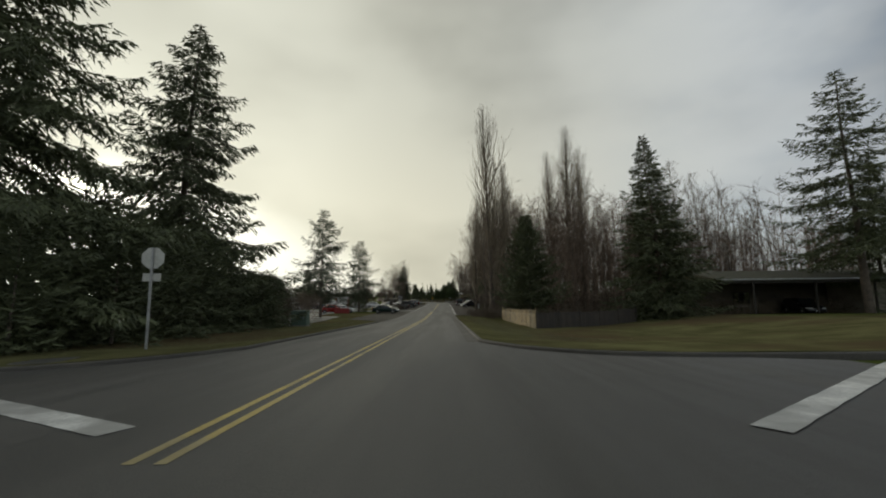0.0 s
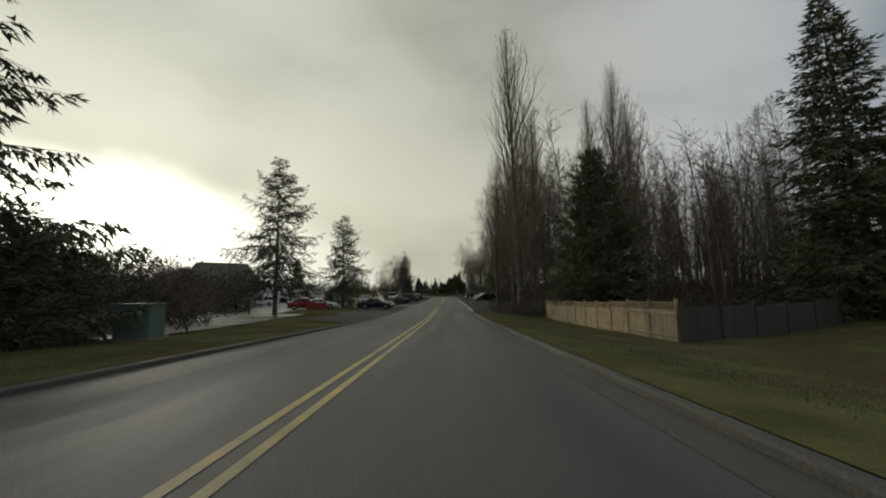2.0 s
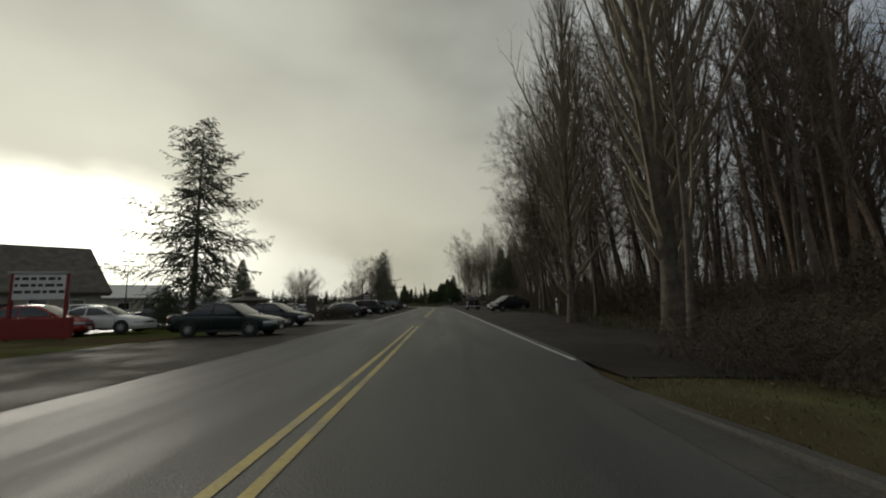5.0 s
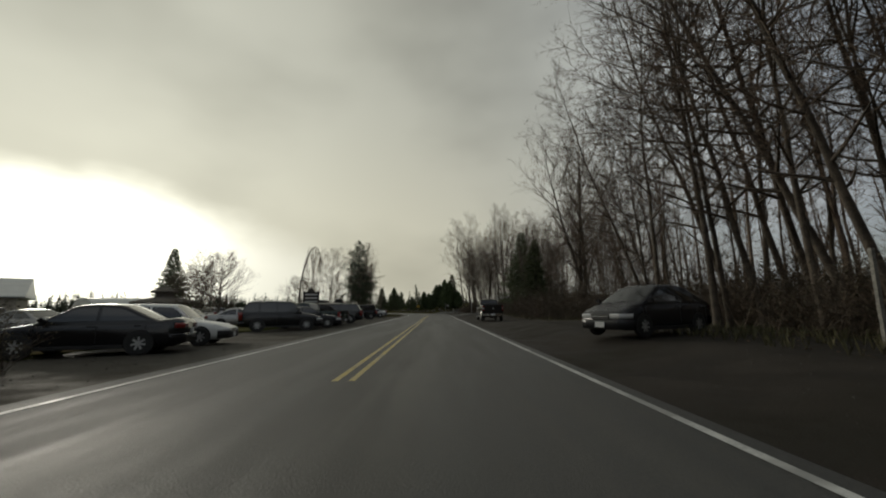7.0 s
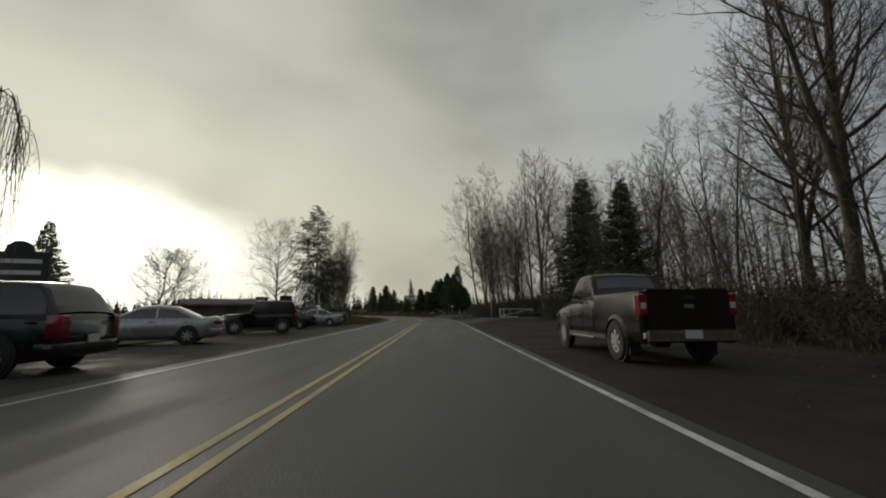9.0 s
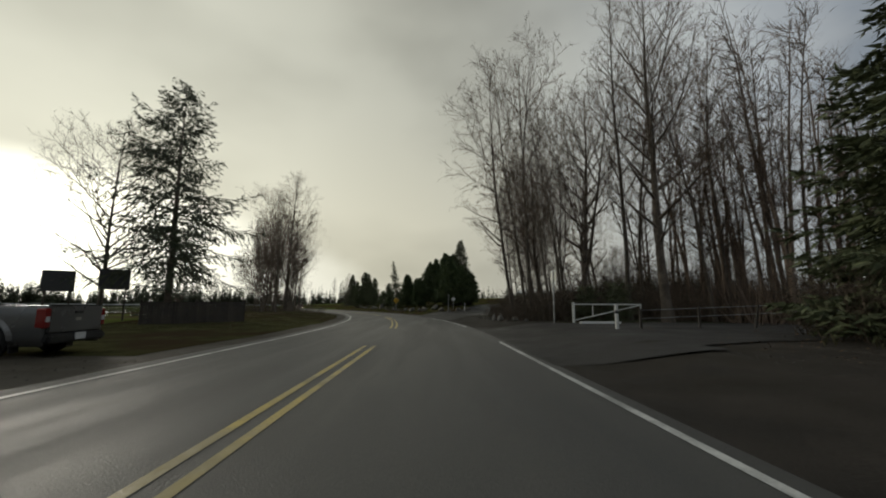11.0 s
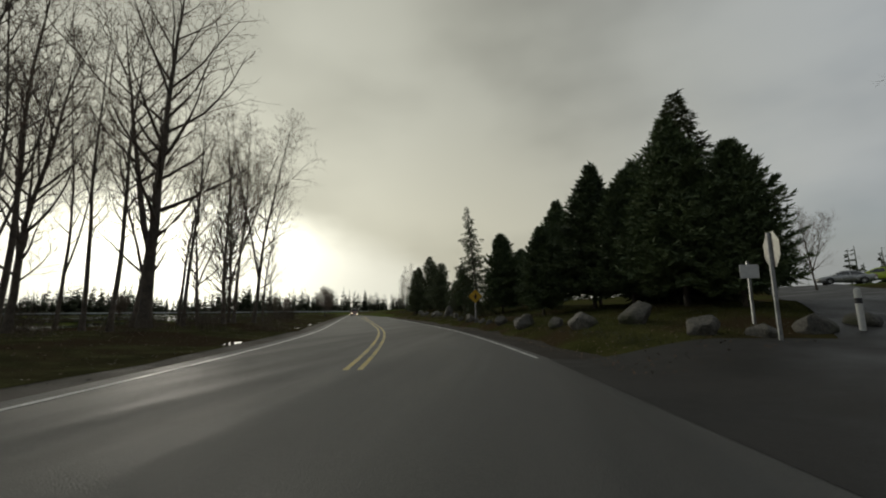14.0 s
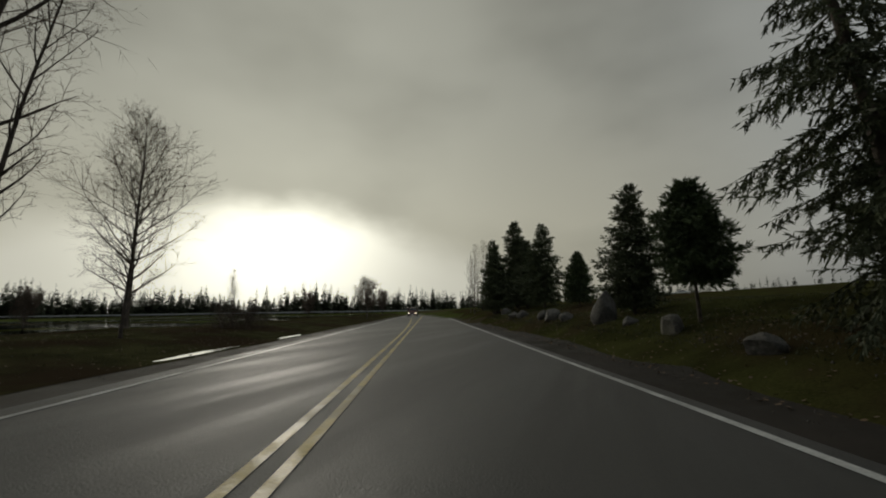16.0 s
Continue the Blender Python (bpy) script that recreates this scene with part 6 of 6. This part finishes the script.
white_post(6.2, 193.0, 0.95)
white_post(9.3, 189.0, 0.95, 0.05)
white_post(9.75, 189.6, 0.9, 0.05)
white_post(10.2, 191.9, 0.85, 0.05)
white_post(9.0, 155.9, 0.95, 0.07, "white post with a cap beside the side drive")
white_post(9.2, 81.0, 1.15, 0.07, "white post at the edge of the wood")
root = thing("sign_post", "small white notice board on a thin metal post", "sign", (4.8, 194.4, lie(4.8, 194.4)), 6)
bm_part("post", box_mesh((-0.03, -0.03, -0.3), (0.03, 0.03, 1.66), 0.006), M["metal"], root)
bm_part("notice", box_mesh((-0.24, -0.055, 1.20), (0.24, -0.032, 1.56), 0.004), M["sign_white"], root)
stop_sign(4.05, 192.0, -98, 1.92, "back of a stop sign at the end of the drive", False)
for x, y, h in ((10.2, 89.8, 2.0), (11.7, 86.8, 0.95), (10.0, 83.0, 0.9), (14.4, 86.1, 1.0)):
    root = thing("stake", "thin weathered stake at the edge of the wood", "post", (x, y, lie(x, y)), 0, "stakes")
    bm_part("post", box_mesh((-0.04, -0.04, -0.3), (0.04, 0.04, h), 0.006), M["pale_stone" if h > 1.5 else "old_wood"], root)
root = thing("green_box", "low green plastic box among the weeds", "utility box", (11.8, 84.9, lie(11.8, 84.9)))
bm_part("body", box_mesh((-0.22, -0.17, -0.1), (0.22, 0.17, 0.34), 0.03), M["box_green"], root)
bm_part("lid", box_mesh((-0.245, -0.195, 0.34), (0.245, 0.195, 0.39), 0.02), M["box_green"], root)

# far guard rail in front of the woods
root = thing("guard_rail", "long pale metal guard rail along the far side of the field", "guard rail", (-230, 372, 0), math.degrees(math.atan2(230, 340)))
bm_part("rail", box_mesh((-150, -0.04, 0.95), (170, 0.04, 1.55), 0.01), M["metal"], root)
me = mesh_from("post", *box_lists((-0.06, 0.05, -0.3), (0.06, 0.17, 1.5)), M["metal"])
for k in range(33):
    part("post", me, root, m=pose(-150 + 10 * k, 0, 0))

# white swing gate
root = thing("swing_gate", "white tubular swing gate across the side drive", "gate", (9.6, 162.4, lie(9.6, 162.4)), 8)
for nm, a_, b_, r in (("post", (0, 0, -0.3), (0, 0, 1.15), 0.07), ("top_rail", (0, 0, 1.05), (4.3, 0.3, 1.05), 0.035), ("brace", (0.05, 0, 0.18), (4.2, 0.3, 1.0), 0.03), ("upright", (1.2, 0.09, 0.42), (1.2, 0.09, 1.05), 0.025), ("upright", (2.7, 0.19, 0.70), (2.7, 0.19, 1.05), 0.025), ("end_post", (4.3, 0.3, 0.62), (4.3, 0.3, 1.08), 0.04)):
    soup = Soup()
    soup.tube([Vector(a_), Vector(b_)], [r, r], 10)
    part(nm, mesh_from(nm, soup.v, soup.f, M["white_paint"], True), root)
root = thing("wheel_stop", "white painted concrete bar on the drive", "kerb", (10.4, 160.8, lie(10.4, 160.8) + 0.05), 8)
bm_part("bar", box_mesh((-1.1, -0.12, -0.08), (1.1, 0.12, 0.12), 0.03), M["white_paint"], root)
# cable fence along the side drive
root = thing("cable_fence", "low cable fence on thin posts by the side drive", "fence", (9.6, 156.4, lie(9.6, 156.4)))
for k in range(5):
    part("post", mesh_from("post", *box_lists((-0.04, -0.04, -0.3), (0.04, 0.04, 0.85)), M["old_wood"]), root, m=pose(0.6 + 2.6 * k, 0.3 * k, 0.1 * k, 0, 12 if k == 2 else 0, 0))
for z in (0.45, 0.78):
    soup = Soup()
    soup.tube([Vector((0.6 + 2.6 * k, 0.3 * k, z + 0.1 * k)) for k in range(5)], [0.012] * 5, 5)
    part("cable", mesh_from("cable", soup.v, soup.f, M["metal"]), root)

# entrance pillar and railing
root = thing("entrance_pillar", "brown stone entrance pillar with a flat cap", "pillar", (-9.1, 86.9, lie(-9.1, 86.9)))
bm_part("shaft", box_mesh((-0.34, -0.32, -0.2), (0.34, 0.32, 1.98), 0.02), M["siding"], root)
bm_part("cap", box_mesh((-0.44, -0.42, 1.98), (0.44, 0.42, 2.12), 0.02), M["concrete"], root)
root = thing("railing", "low black metal railing beside the entrance", "railing", (-12.3, 87.6, lie(-12.3, 87.6)))
for z in (0.15, 0.85):
    bm_part("rail", box_mesh((0, -0.02, z - 0.02), (2.6, 0.02, z + 0.02)), M["trim"], root)
me = mesh_from("bar", *box_lists((-0.012, -0.012, 0.05), (0.012, 0.012, 0.84)), M["trim"])
for k in range(20):
    part("bar", me, root, m=pose(0.06 + 0.13 * k, 0, 0))
bm_part("plinth", box_mesh((-0.1, -0.1, -0.2), (2.7, 0.1, 0.1), 0.02), M["concrete"], root)

# notice board with a red lower panel
root = thing("notice_board", "white notice board over a red panel on two posts", "sign", (-15.7, 71.0, lie(-15.7, 71.0)), 12)
for x in (-1.0, 1.0):
    bm_part("post", box_mesh((x - 0.06, -0.06, -0.3), (x + 0.06, 0.06, 2.95), 0.01), M["sign_red"], root)
bm_part("board", box_mesh((-1.06, -0.05, 1.75), (1.06, 0.05, 2.85), 0.015), M["sign_white"], root)
bm_part("roof_cap", box_mesh((-1.15, -0.12, 2.85), (1.15, 0.12, 2.95), 0.015), M["sign_back"], root)
rnd = random.Random(3)
for r in range(3):
    x = -0.9
    while x < 0.8:
        w_ = rnd.uniform(0.12, 0.34)
        bm_part("text_bar", box_mesh((x, -0.058, 2.58 - 0.28 * r), (min(x + w_, 0.92), -0.051, 2.70 - 0.28 * r)), M["sign_dark"], root)
        x += w_ + 0.08
bm_part("lower_panel", box_mesh((-1.3, -0.1, 0.1), (1.3, 0.1, 0.98), 0.02), M["sign_red"], root, "red painted panel")

# dark sign with pale strips
root = thing("monument_sign", "dark arched sign with pale name strips", "sign", (-11.35, 124.4, lie(-11.35, 124.4) + 0.4), 20)
for x in (-0.72, 0.72):
    bm_part("post", box_mesh((x - 0.08, -0.08, -0.8), (x + 0.08, 0.08, 2.75), 0.01), M["sign_dark"], root)
bm_part("panel", box_mesh((-0.68, -0.05, 0.9), (0.68, 0.05, 2.72), 0.01), M["sign_dark"], root)
for z in (1.25, 1.62, 2.0, 2.36):
    bm_part("strip", box_mesh((-0.6, -0.064, z), (0.6, -0.052, z + 0.13)), M["sign_white"], root)
bm = bmesh.new()
cyl(bm, 0.36, 0.36, -0.05, 0.05, 28, pose(0, 0, 2.72, 90, 0, 0))
bm_part("arch", bm, M["sign_dark"], root)

# weeping tree by the sign
rnd = random.Random(21)
wood, fine = Soup(), Soup()
stem = [Vector((x, 0.05 * math.sin(1.3 * z), z)) for x, z in ((0, -0.2), (0.05, 2.2), (0.18, 4.2), (0.45, 5.8), (0.8, 7.0), (1.15, 7.8), (1.5, 8.05), (1.85, 7.8), (2.05, 7.0), (2.15, 6.2))]
wood.tube(stem, [0.12, 0.10, 0.085, 0.075, 0.062, 0.05, 0.04, 0.03, 0.02, 0.010], 7)
for k in range(52):
    p = on(stem, 0.38 + 0.6 * rnd.random())
    d = Vector((rnd.uniform(-1, 1), rnd.uniform(-1, 1), 0.5)) * rnd.uniform(0.10, 0.26)
    pts, n = [p], rnd.randint(6, 14)
    for _ in range(n):
        pts.append(pts[-1] + d)
        d = d * 0.6 + Vector((rnd.uniform(-0.06, 0.06), rnd.uniform(-0.06, 0.06), -rnd.uniform(0.12, 0.26)))
        if pts[-1].z < 0.9:
            break
    fine.tube(pts, [0.014 - 0.008 * q / len(pts) for q in range(len(pts))], 3)
    for q in range(2, len(pts) - 1):
        fine.tube([pts[q], pts[q] + Vector((rnd.uniform(-0.16, 0.16), rnd.uniform(-0.16, 0.16), -0.14)), pts[q] + Vector((rnd.uniform(-0.2, 0.2), rnd.uniform(-0.2, 0.2), -0.45))], [0.006, 0.005, 0.003], 3)
weep = tree_thing("weeping_tree", "bare weeping tree with hanging twigs", wood, fine, M["bark"], M["twig"])
weep.matrix_basis = pose(-11.9, 122.2, lie(-11.9, 122.2), 0, 0, 10) @ Matrix.Scale(0.93, 4)

# two dark boards, bin, shed
for x, y in ((-21.6, 166.4), (-18.6, 167.0)):
    root = thing("notice_board", "dark blank board on two posts", "sign", (x, y, lie(x, y)), 30, "dark boards")
    bm_part("panel", box_mesh((-0.8, -0.05, 2.0), (0.8, 0.05, 3.3), 0.015), M["sign_dark"], root)
    for px in (-0.6, 0.6):
        bm_part("post", box_mesh((px - 0.05, 0.05, -0.3), (px + 0.05, 0.15, 3.2), 0.01), M["old_wood"], root)
root = thing("bin", "blue plastic bin on the grass", "bin", (-12.4, 146.8, lie(-12.4, 146.8)))
bm = bmesh.new()
cyl(bm, 0.36, 0.42, 0.0, 1.0, 12)
bm_part("body", bm, M["bin_blue"], root)
bm = bmesh.new()
cyl(bm, 0.45, 0.40, 1.0, 1.08, 12)
bm_part("lid", bm, M["bin_blue"], root)


# ---- buildings ----
def roof_planes(bm, x0, x1, y0, y1, z0, z1, over, hip=0.0, thick=0.18):
    """A pitched roof with its ridge along x; hip draws the ridge's ends in."""
    ym = (y0 + y1) / 2
    a = [(x0 - over, y0 - over, z0), (x1 + over, y0 - over, z0), (x1 + over, y1 + over, z0), (x0 - over, y1 + over, z0), (x0 - over + hip, ym, z1), (x1 + over - hip, ym, z1)]
    v = [bm.verts.new(p) for p in a]
    w_ = [bm.verts.new((p[0], p[1], p[2] - thick)) for p in a]
    for f in ((0, 1, 5, 4), (2, 3, 4, 5), (1, 2, 5), (3, 0, 4)):
        bm.faces.new([v[i] for i in f])
    for f in ((1, 0, 3, 2),):
        bm.faces.new([w_[i] for i in f])
    for i, j in ((0, 1), (1, 2), (2, 3), (3, 0)):
        bm.faces.new((v[j], v[i], w_[i], w_[j]))


def house(name, label, x, y, rz, w_, d_, eave, ridge, wall, roof, over=0.6, hip=0.0, windows=(), door=None, gable=True, z=None):
    zz = lie(x, y) if z is None else z
    root = thing(name, label, "building", (x, y, zz), rz)
    bm = box_mesh((-w_ / 2, -d_ / 2, -0.4), (w_ / 2, d_ / 2, eave))
    if gable and hip == 0:
        for sx in (-w_ / 2, w_ / 2):
            q = [bm.verts.new(p) for p in ((sx, -d_ / 2, eave), (sx, d_ / 2, eave), (sx, 0, ridge - 0.15))]
            bm.faces.new(q)
    bm_part("wall", bm, wall, root)
    bm = bmesh.new()
    roof_planes(bm, -w_ / 2, w_ / 2, -d_ / 2, d_ / 2, eave, ridge, over, hip)
    bm_part("roof", bm, roof, root)
    for wx, wz, ww, wh in windows:
        fr = part("window", mesh_from("window", *box_lists((wx - ww / 2 - 0.06, -d_ / 2 - 0.05, wz - wh / 2 - 0.06), (wx + ww / 2 + 0.06, -d_ / 2 + 0.02, wz + wh / 2 + 0.06)), M["white_paint"]), root)
        part("pane", mesh_from("pane", *box_lists((wx - ww / 2, -d_ / 2 - 0.06, wz - wh / 2), (wx + ww / 2, -d_ / 2 - 0.045, wz + wh / 2)), M["glass"]), fr)
    if door is not None:
        bm_part("door", box_mesh((door - 0.5, -d_ / 2 - 0.05, 0.0), (door + 0.5, -d_ / 2 + 0.02, 2.1), 0.01), M["old_wood"], root)
    return root


house("gabled_building", "brown building with a steep shingled roof", -44, 99, 40, 12, 9, 3.3, 8.6, M["tan_siding"], M["shingle"], 0.9, 2.2, ((-3, 1.8, 1.4, 1.3), (1, 1.8, 1.4, 1.3), (4, 1.8, 1.2, 1.3)), -1.2)
root = house("pavilion", "brown pavilion with a two-tiered roof", -44.5, 152, 35, 7, 7, 2.9, 4.2, M["siding"], M["shingle"], 1.1, 4.6, ((-2, 1.6, 1.3, 1.2), (2, 1.6, 1.3, 1.2)))
bm_part("cupola_wall", box_mesh((-1.3, -1.3, 3.6), (1.3, 1.3, 4.7)), M["siding"], root)
bm = bmesh.new()
roof_planes(bm, -1.3, 1.3, -1.3, 1.3, 4.7, 5.7, 0.7, 1.8, 0.12)
bm_part("cupola_roof", bm, M["shingle"], root)
house("long_building", "long low pale building with a metal roof", -72, 132, 40, 34, 14, 3.6, 6.4, M["tan_siding"], M["roof_metal"], 0.8, 0.0, tuple((-14 + 4 * k, 1.9, 1.8, 1.2) for k in range(8)))
house("shed", "low brown shed with a flat-pitched roof", -17.5, 149, 20, 6, 3.5, 2.0, 2.5, M["siding"], M["shingle"], 0.3, 0.0, (), 0.8)
house("far_house", "low pale house beyond the bank", 37, 276, -20, 11, 8, 2.4, 3.6, M["tan_siding"], M["roof_metal"], 0.5, 0.0, ((-3, 1.4, 1.4, 1.0), (0, 1.4, 1.4, 1.0), (3, 1.4, 1.4, 1.0)), z=lie(37, 276) - 1.0)
# round-roofed hall
root = thing("round_hall", "round-roofed pale metal hall", "building", (-82, 196, lie(-82, 196)), 60)
bm = bmesh.new()
ring = [[bm.verts.new((x, 7 * math.cos(math.pi * k / 18), 5.2 * math.sin(math.pi * k / 18))) for k in range(19)] for x in (-11, 11)]
for k in range(18):
    bm.faces.new((ring[0][k], ring[0][k + 1], ring[1][k + 1], ring[1][k]))
bm.faces.new(list(reversed(ring[0])))
bm.faces.new(ring[1])
bm_part("shell", bm, M["roof_metal"], root)
bm_part("door", box_mesh((11.0, -2, 0), (11.1, 2, 3.2)), M["siding"], root)

# house with a carport and mossy roof
hz = lie(40, 46)
root = thing("house_with_carport", "low house with a mossy roof and open carport", "building", (42, 47, hz), -2)
bm_part("wall", box_mesh((-10, 2.5, -0.4), (9, 9, 3.9)), M["siding"], root)
bm_part("side_wall", box_mesh((7.4, -3.0, -0.4), (9, 2.5, 3.7)), M["tan_siding"], root)
bm = bmesh.new()
roof_planes(bm, -9.6, 9.6, -4.2, 9.6, 4.0, 5.2, 0.3, 0.0, 0.22)
bm_part("roof", bm, M["moss"], root, "mossy green-brown roof")
bm_part("fascia", box_mesh((-9.95, -4.62, 3.84), (9.95, -4.52, 3.98), 0.01), M["metal"], root, "pale fascia board")
for x in (-6, 0.5, 6.6):
    bm_part("post", box_mesh((x - 0.08, -4.3, -0.4), (x + 0.08, -4.14, 3.78), 0.01), M["old_wood"], root)
bm_part("beam", box_mesh((-9.5, -4.3, 3.5), (9.5, -4.14, 3.7), 0.01), M["old_wood"], root)
bm_part("porch_rail", box_mesh((-9.0, -4.28, 1.0), (-6.2, -4.18, 1.1), 0.01), M["siding"], root)
for x in (-8.6, -7.9, -7.2, -6.6):
    bm_part("baluster", box_mesh((x - 0.03, -4.26, 0.1), (x + 0.03, -4.20, 1.0)), M["siding"], root)
fr = part("window", mesh_from("window", *box_lists((-4.1, 2.42, 1.1), (-1.9, 2.52, 2.6)), M["old_wood"]), root)
part("pane", mesh_from("pane", *box_lists((-4.0, 2.40, 1.2), (-2.0, 2.43, 2.5)), M["glass"]), fr)
vehicle("suv", CAR["black"], "dark car under the carport", 43.5, 46.0, 170)

# car park lamp
for x, y, h in ((-24, 98, 6.2), (-48, 118, 8.8)):
    root = thing("street_lamp", "tall dark car park lamp with a twin head", "lamp", (x, y, lie(x, y)), 30, "car park lamps")
    bm = bmesh.new()
    pole(bm, 0.09, -0.3, h, r2=0.06)
    bm_part("pole", bm, M["trim"], root)
    for sx in (-1, 1):
        bm_part("head", box_mesh((sx * 0.15 if sx > 0 else -0.85, -0.18, h - 0.05), (0.85 if sx > 0 else -0.15, 0.18, h + 0.15), 0.03), M["trim"], root)

# windmill palm behind the fence
wood, fine = Soup(), Soup()
rnd = random.Random(33)
trunk = bend(rnd, Vector((0, 0, -0.3)), Vector((0, 0, 1)), 5.2, 5, 0, 0.03)
wood.tube(trunk, [0.20, 0.19, 0.18, 0.19, 0.20, 0.14], 9)
for k in range(34):
    az, el = rnd.uniform(0, 6.283), rnd.uniform(-0.7, 1.2)
    d = Vector((math.cos(az) * math.cos(el), math.sin(az) * math.cos(el), math.sin(el)))
    p = trunk[-1] + Vector((0, 0, rnd.uniform(-0.5, 0.1)))
    e = p + d * rnd.uniform(0.8, 1.2)
    fine.tube([p, e], [0.018, 0.010], 3)
    side = d.orthogonal().normalized()
    for j in range(15):
        t = (j - 7) / 7 * 1.35
        dd = (d * math.cos(t) + side * math.sin(t) + Vector((0, 0, -0.22))).normalized()
        fine.blade(e, dd, dd.cross(d.cross(side)).normalized(), rnd.uniform(0.6, 0.85), 0.028)
palm = tree_thing("palm", "windmill palm with fan leaves behind the fence", wood, fine, M["bark"], M["palm_leaf"])
palm.matrix_basis = pose(12.4, 54.6, lie(12.4, 54.6))


# ---- small stuff on the ground ----
def scatter(name, label, category, spots, make, mat):
    """Countless small pieces lying about, as one object."""
    soup = Soup()
    for x, y in spots:
        make(soup, Vector((x, y, lie(x, y) + 0.045)))
    tagged(new(name, mesh_from(name, soup.v, soup.f, mat)), label, category, kind="stuff")


rnd = random.Random(77)


def blade_of_grass(soup, p):
    a = rnd.uniform(0, 6.283)
    h = rnd.uniform(0.02, 0.06)
    side = Vector((math.cos(a), math.sin(a), 0)) * rnd.uniform(0.006, 0.012)
    i = len(soup.v)
    soup.v += [p - side - Vector((0, 0, 0.02)), p + side - Vector((0, 0, 0.02)), p + Vector((rnd.uniform(-0.06, 0.06), rnd.uniform(-0.06, 0.06), h))]
    soup.f.append((i, i + 1, i + 2))


def weed(soup, p):
    for _ in range(rnd.randint(4, 8)):
        a = rnd.uniform(0, 6.283)
        d = Vector((math.cos(a) * 0.35, math.sin(a) * 0.35, 1.0))
        soup.blade(p - Vector((0, 0, 0.05)), d, Vector((-math.sin(a), math.cos(a), 0)), rnd.uniform(0.12, 0.42), rnd.uniform(0.008, 0.02))


def dead_leaf(soup, p):
    a = rnd.uniform(0, 6.283)
    d = Vector((math.cos(a), math.sin(a), rnd.uniform(-0.2, 0.5)))
    soup.blade(p + Vector((0, 0, rnd.uniform(0, 0.03))), d, Vector((-d.y, d.x, rnd.uniform(-0.4, 0.4))), rnd.uniform(0.04, 0.09), rnd.uniform(0.015, 0.032))


def pebble(soup, p):
    r = rnd.uniform(0.012, 0.035)
    i = len(soup.v)
    soup.v += [p + Vector((r * rnd.uniform(0.7, 1.2), 0, -0.03)), p + Vector((-r * 0.6, r * 0.9, -0.03)), p + Vector((-r * 0.6, -r * rnd.uniform(0.7, 1.1), -0.03)), p + Vector((rnd.uniform(-0.3, 0.3) * r, 0, r * 0.6 - 0.02))]
    soup.f += [(i, i + 1, i + 3), (i + 1, i + 2, i + 3), (i + 2, i, i + 3)]


def band(n, s0, s1, o0, o1, power=1.0):
    return [along(rnd.uniform(s0, s1), o0 + (o1 - o0) * rnd.random() ** power) for _ in range(n)]


M["blade"] = material("grass_blades", (0.080, 0.079, 0.034), (0.148, 0.147, 0.068), 0.7, 9.0, (0.6, 0.85), 0.1)
# darker than the lawn blades, with the firs' shade in the colour
M["bank_blade"] = material("bank_grass_blades", (0.038, 0.042, 0.014), (0.085, 0.088, 0.030), 0.7, 9.0, (0.6, 0.85), 0.1)
M["straw"] = material("dry_grass", (0.05, 0.048, 0.020), (0.11, 0.098, 0.045), 0.7, 9.0, (0.7, 0.9), 0.1)
M["dead_leaf"] = material("dead_leaves", (0.060, 0.034, 0.016), (0.22, 0.135, 0.070), 3.0, 20.0, (0.5, 0.85), 0.2)
M["pebble"] = material("pebbles", (0.020, 0.018, 0.016), (0.060, 0.055, 0.046), 4.0, 30.0, (0.6, 0.9), 0.2)
scatter("lawn_grass", "short green grass blades of the lawn", "grass", [p for p in band(26000, 15, 60, 4.1, 10, 1.3)], blade_of_grass, M["blade"])
scatter("verge_grass", "grass blades of the left verge", "grass", [p for p in band(16000, 13, 62, -9, -4.4, 0.8) if p[1] < 40 or p[0] < -9.6], blade_of_grass, M["blade"])
scatter("bank_grass", "grass blades of the bank", "grass", [p for p in band(22000, 191, 245, 6.4, 14, 1.4)], blade_of_grass, M["bank_blade"])
scatter("field_edge_grass", "straw-coloured grass along the field", "grass", [p for p in band(9000, 160, 245, -15, -6)], blade_of_grass, M["straw"])
scatter("weeds", "rough green and brown weeds at the edge of the wood", "weeds", band(900, 66, 102, 8.6, 12.5) + band(500, 102, 150, 11.0, 14), weed, M["straw"])
scatter("fallen_leaves", "fallen brown leaves beside the bend", "leaves", band(3800, 189, 240, 5.0, 9.5, 1.5), dead_leaf, M["dead_leaf"])
scatter("fallen_leaves", "fallen brown leaves along the wood", "leaves", band(4200, 62, 182, 8.5, 15), dead_leaf, M["dead_leaf"])
scatter("fallen_leaves", "fallen brown leaves on the field side", "leaves", band(2400, 165, 240, -13, -5), dead_leaf, M["dead_leaf"])
scatter("fallen_leaves", "fallen brown leaves on the lawn", "leaves", band(500, 14, 60, 3.9, 11), dead_leaf, M["dead_leaf"])
scatter("gravel", "loose pebbles on the shoulder", "gravel", band(3500, 64, 185, 4.8, 11) + band(3000, 66, 230, -9, -4.2) + band(2500, 186, 235, 4.8, 7), pebble, M["pebble"])
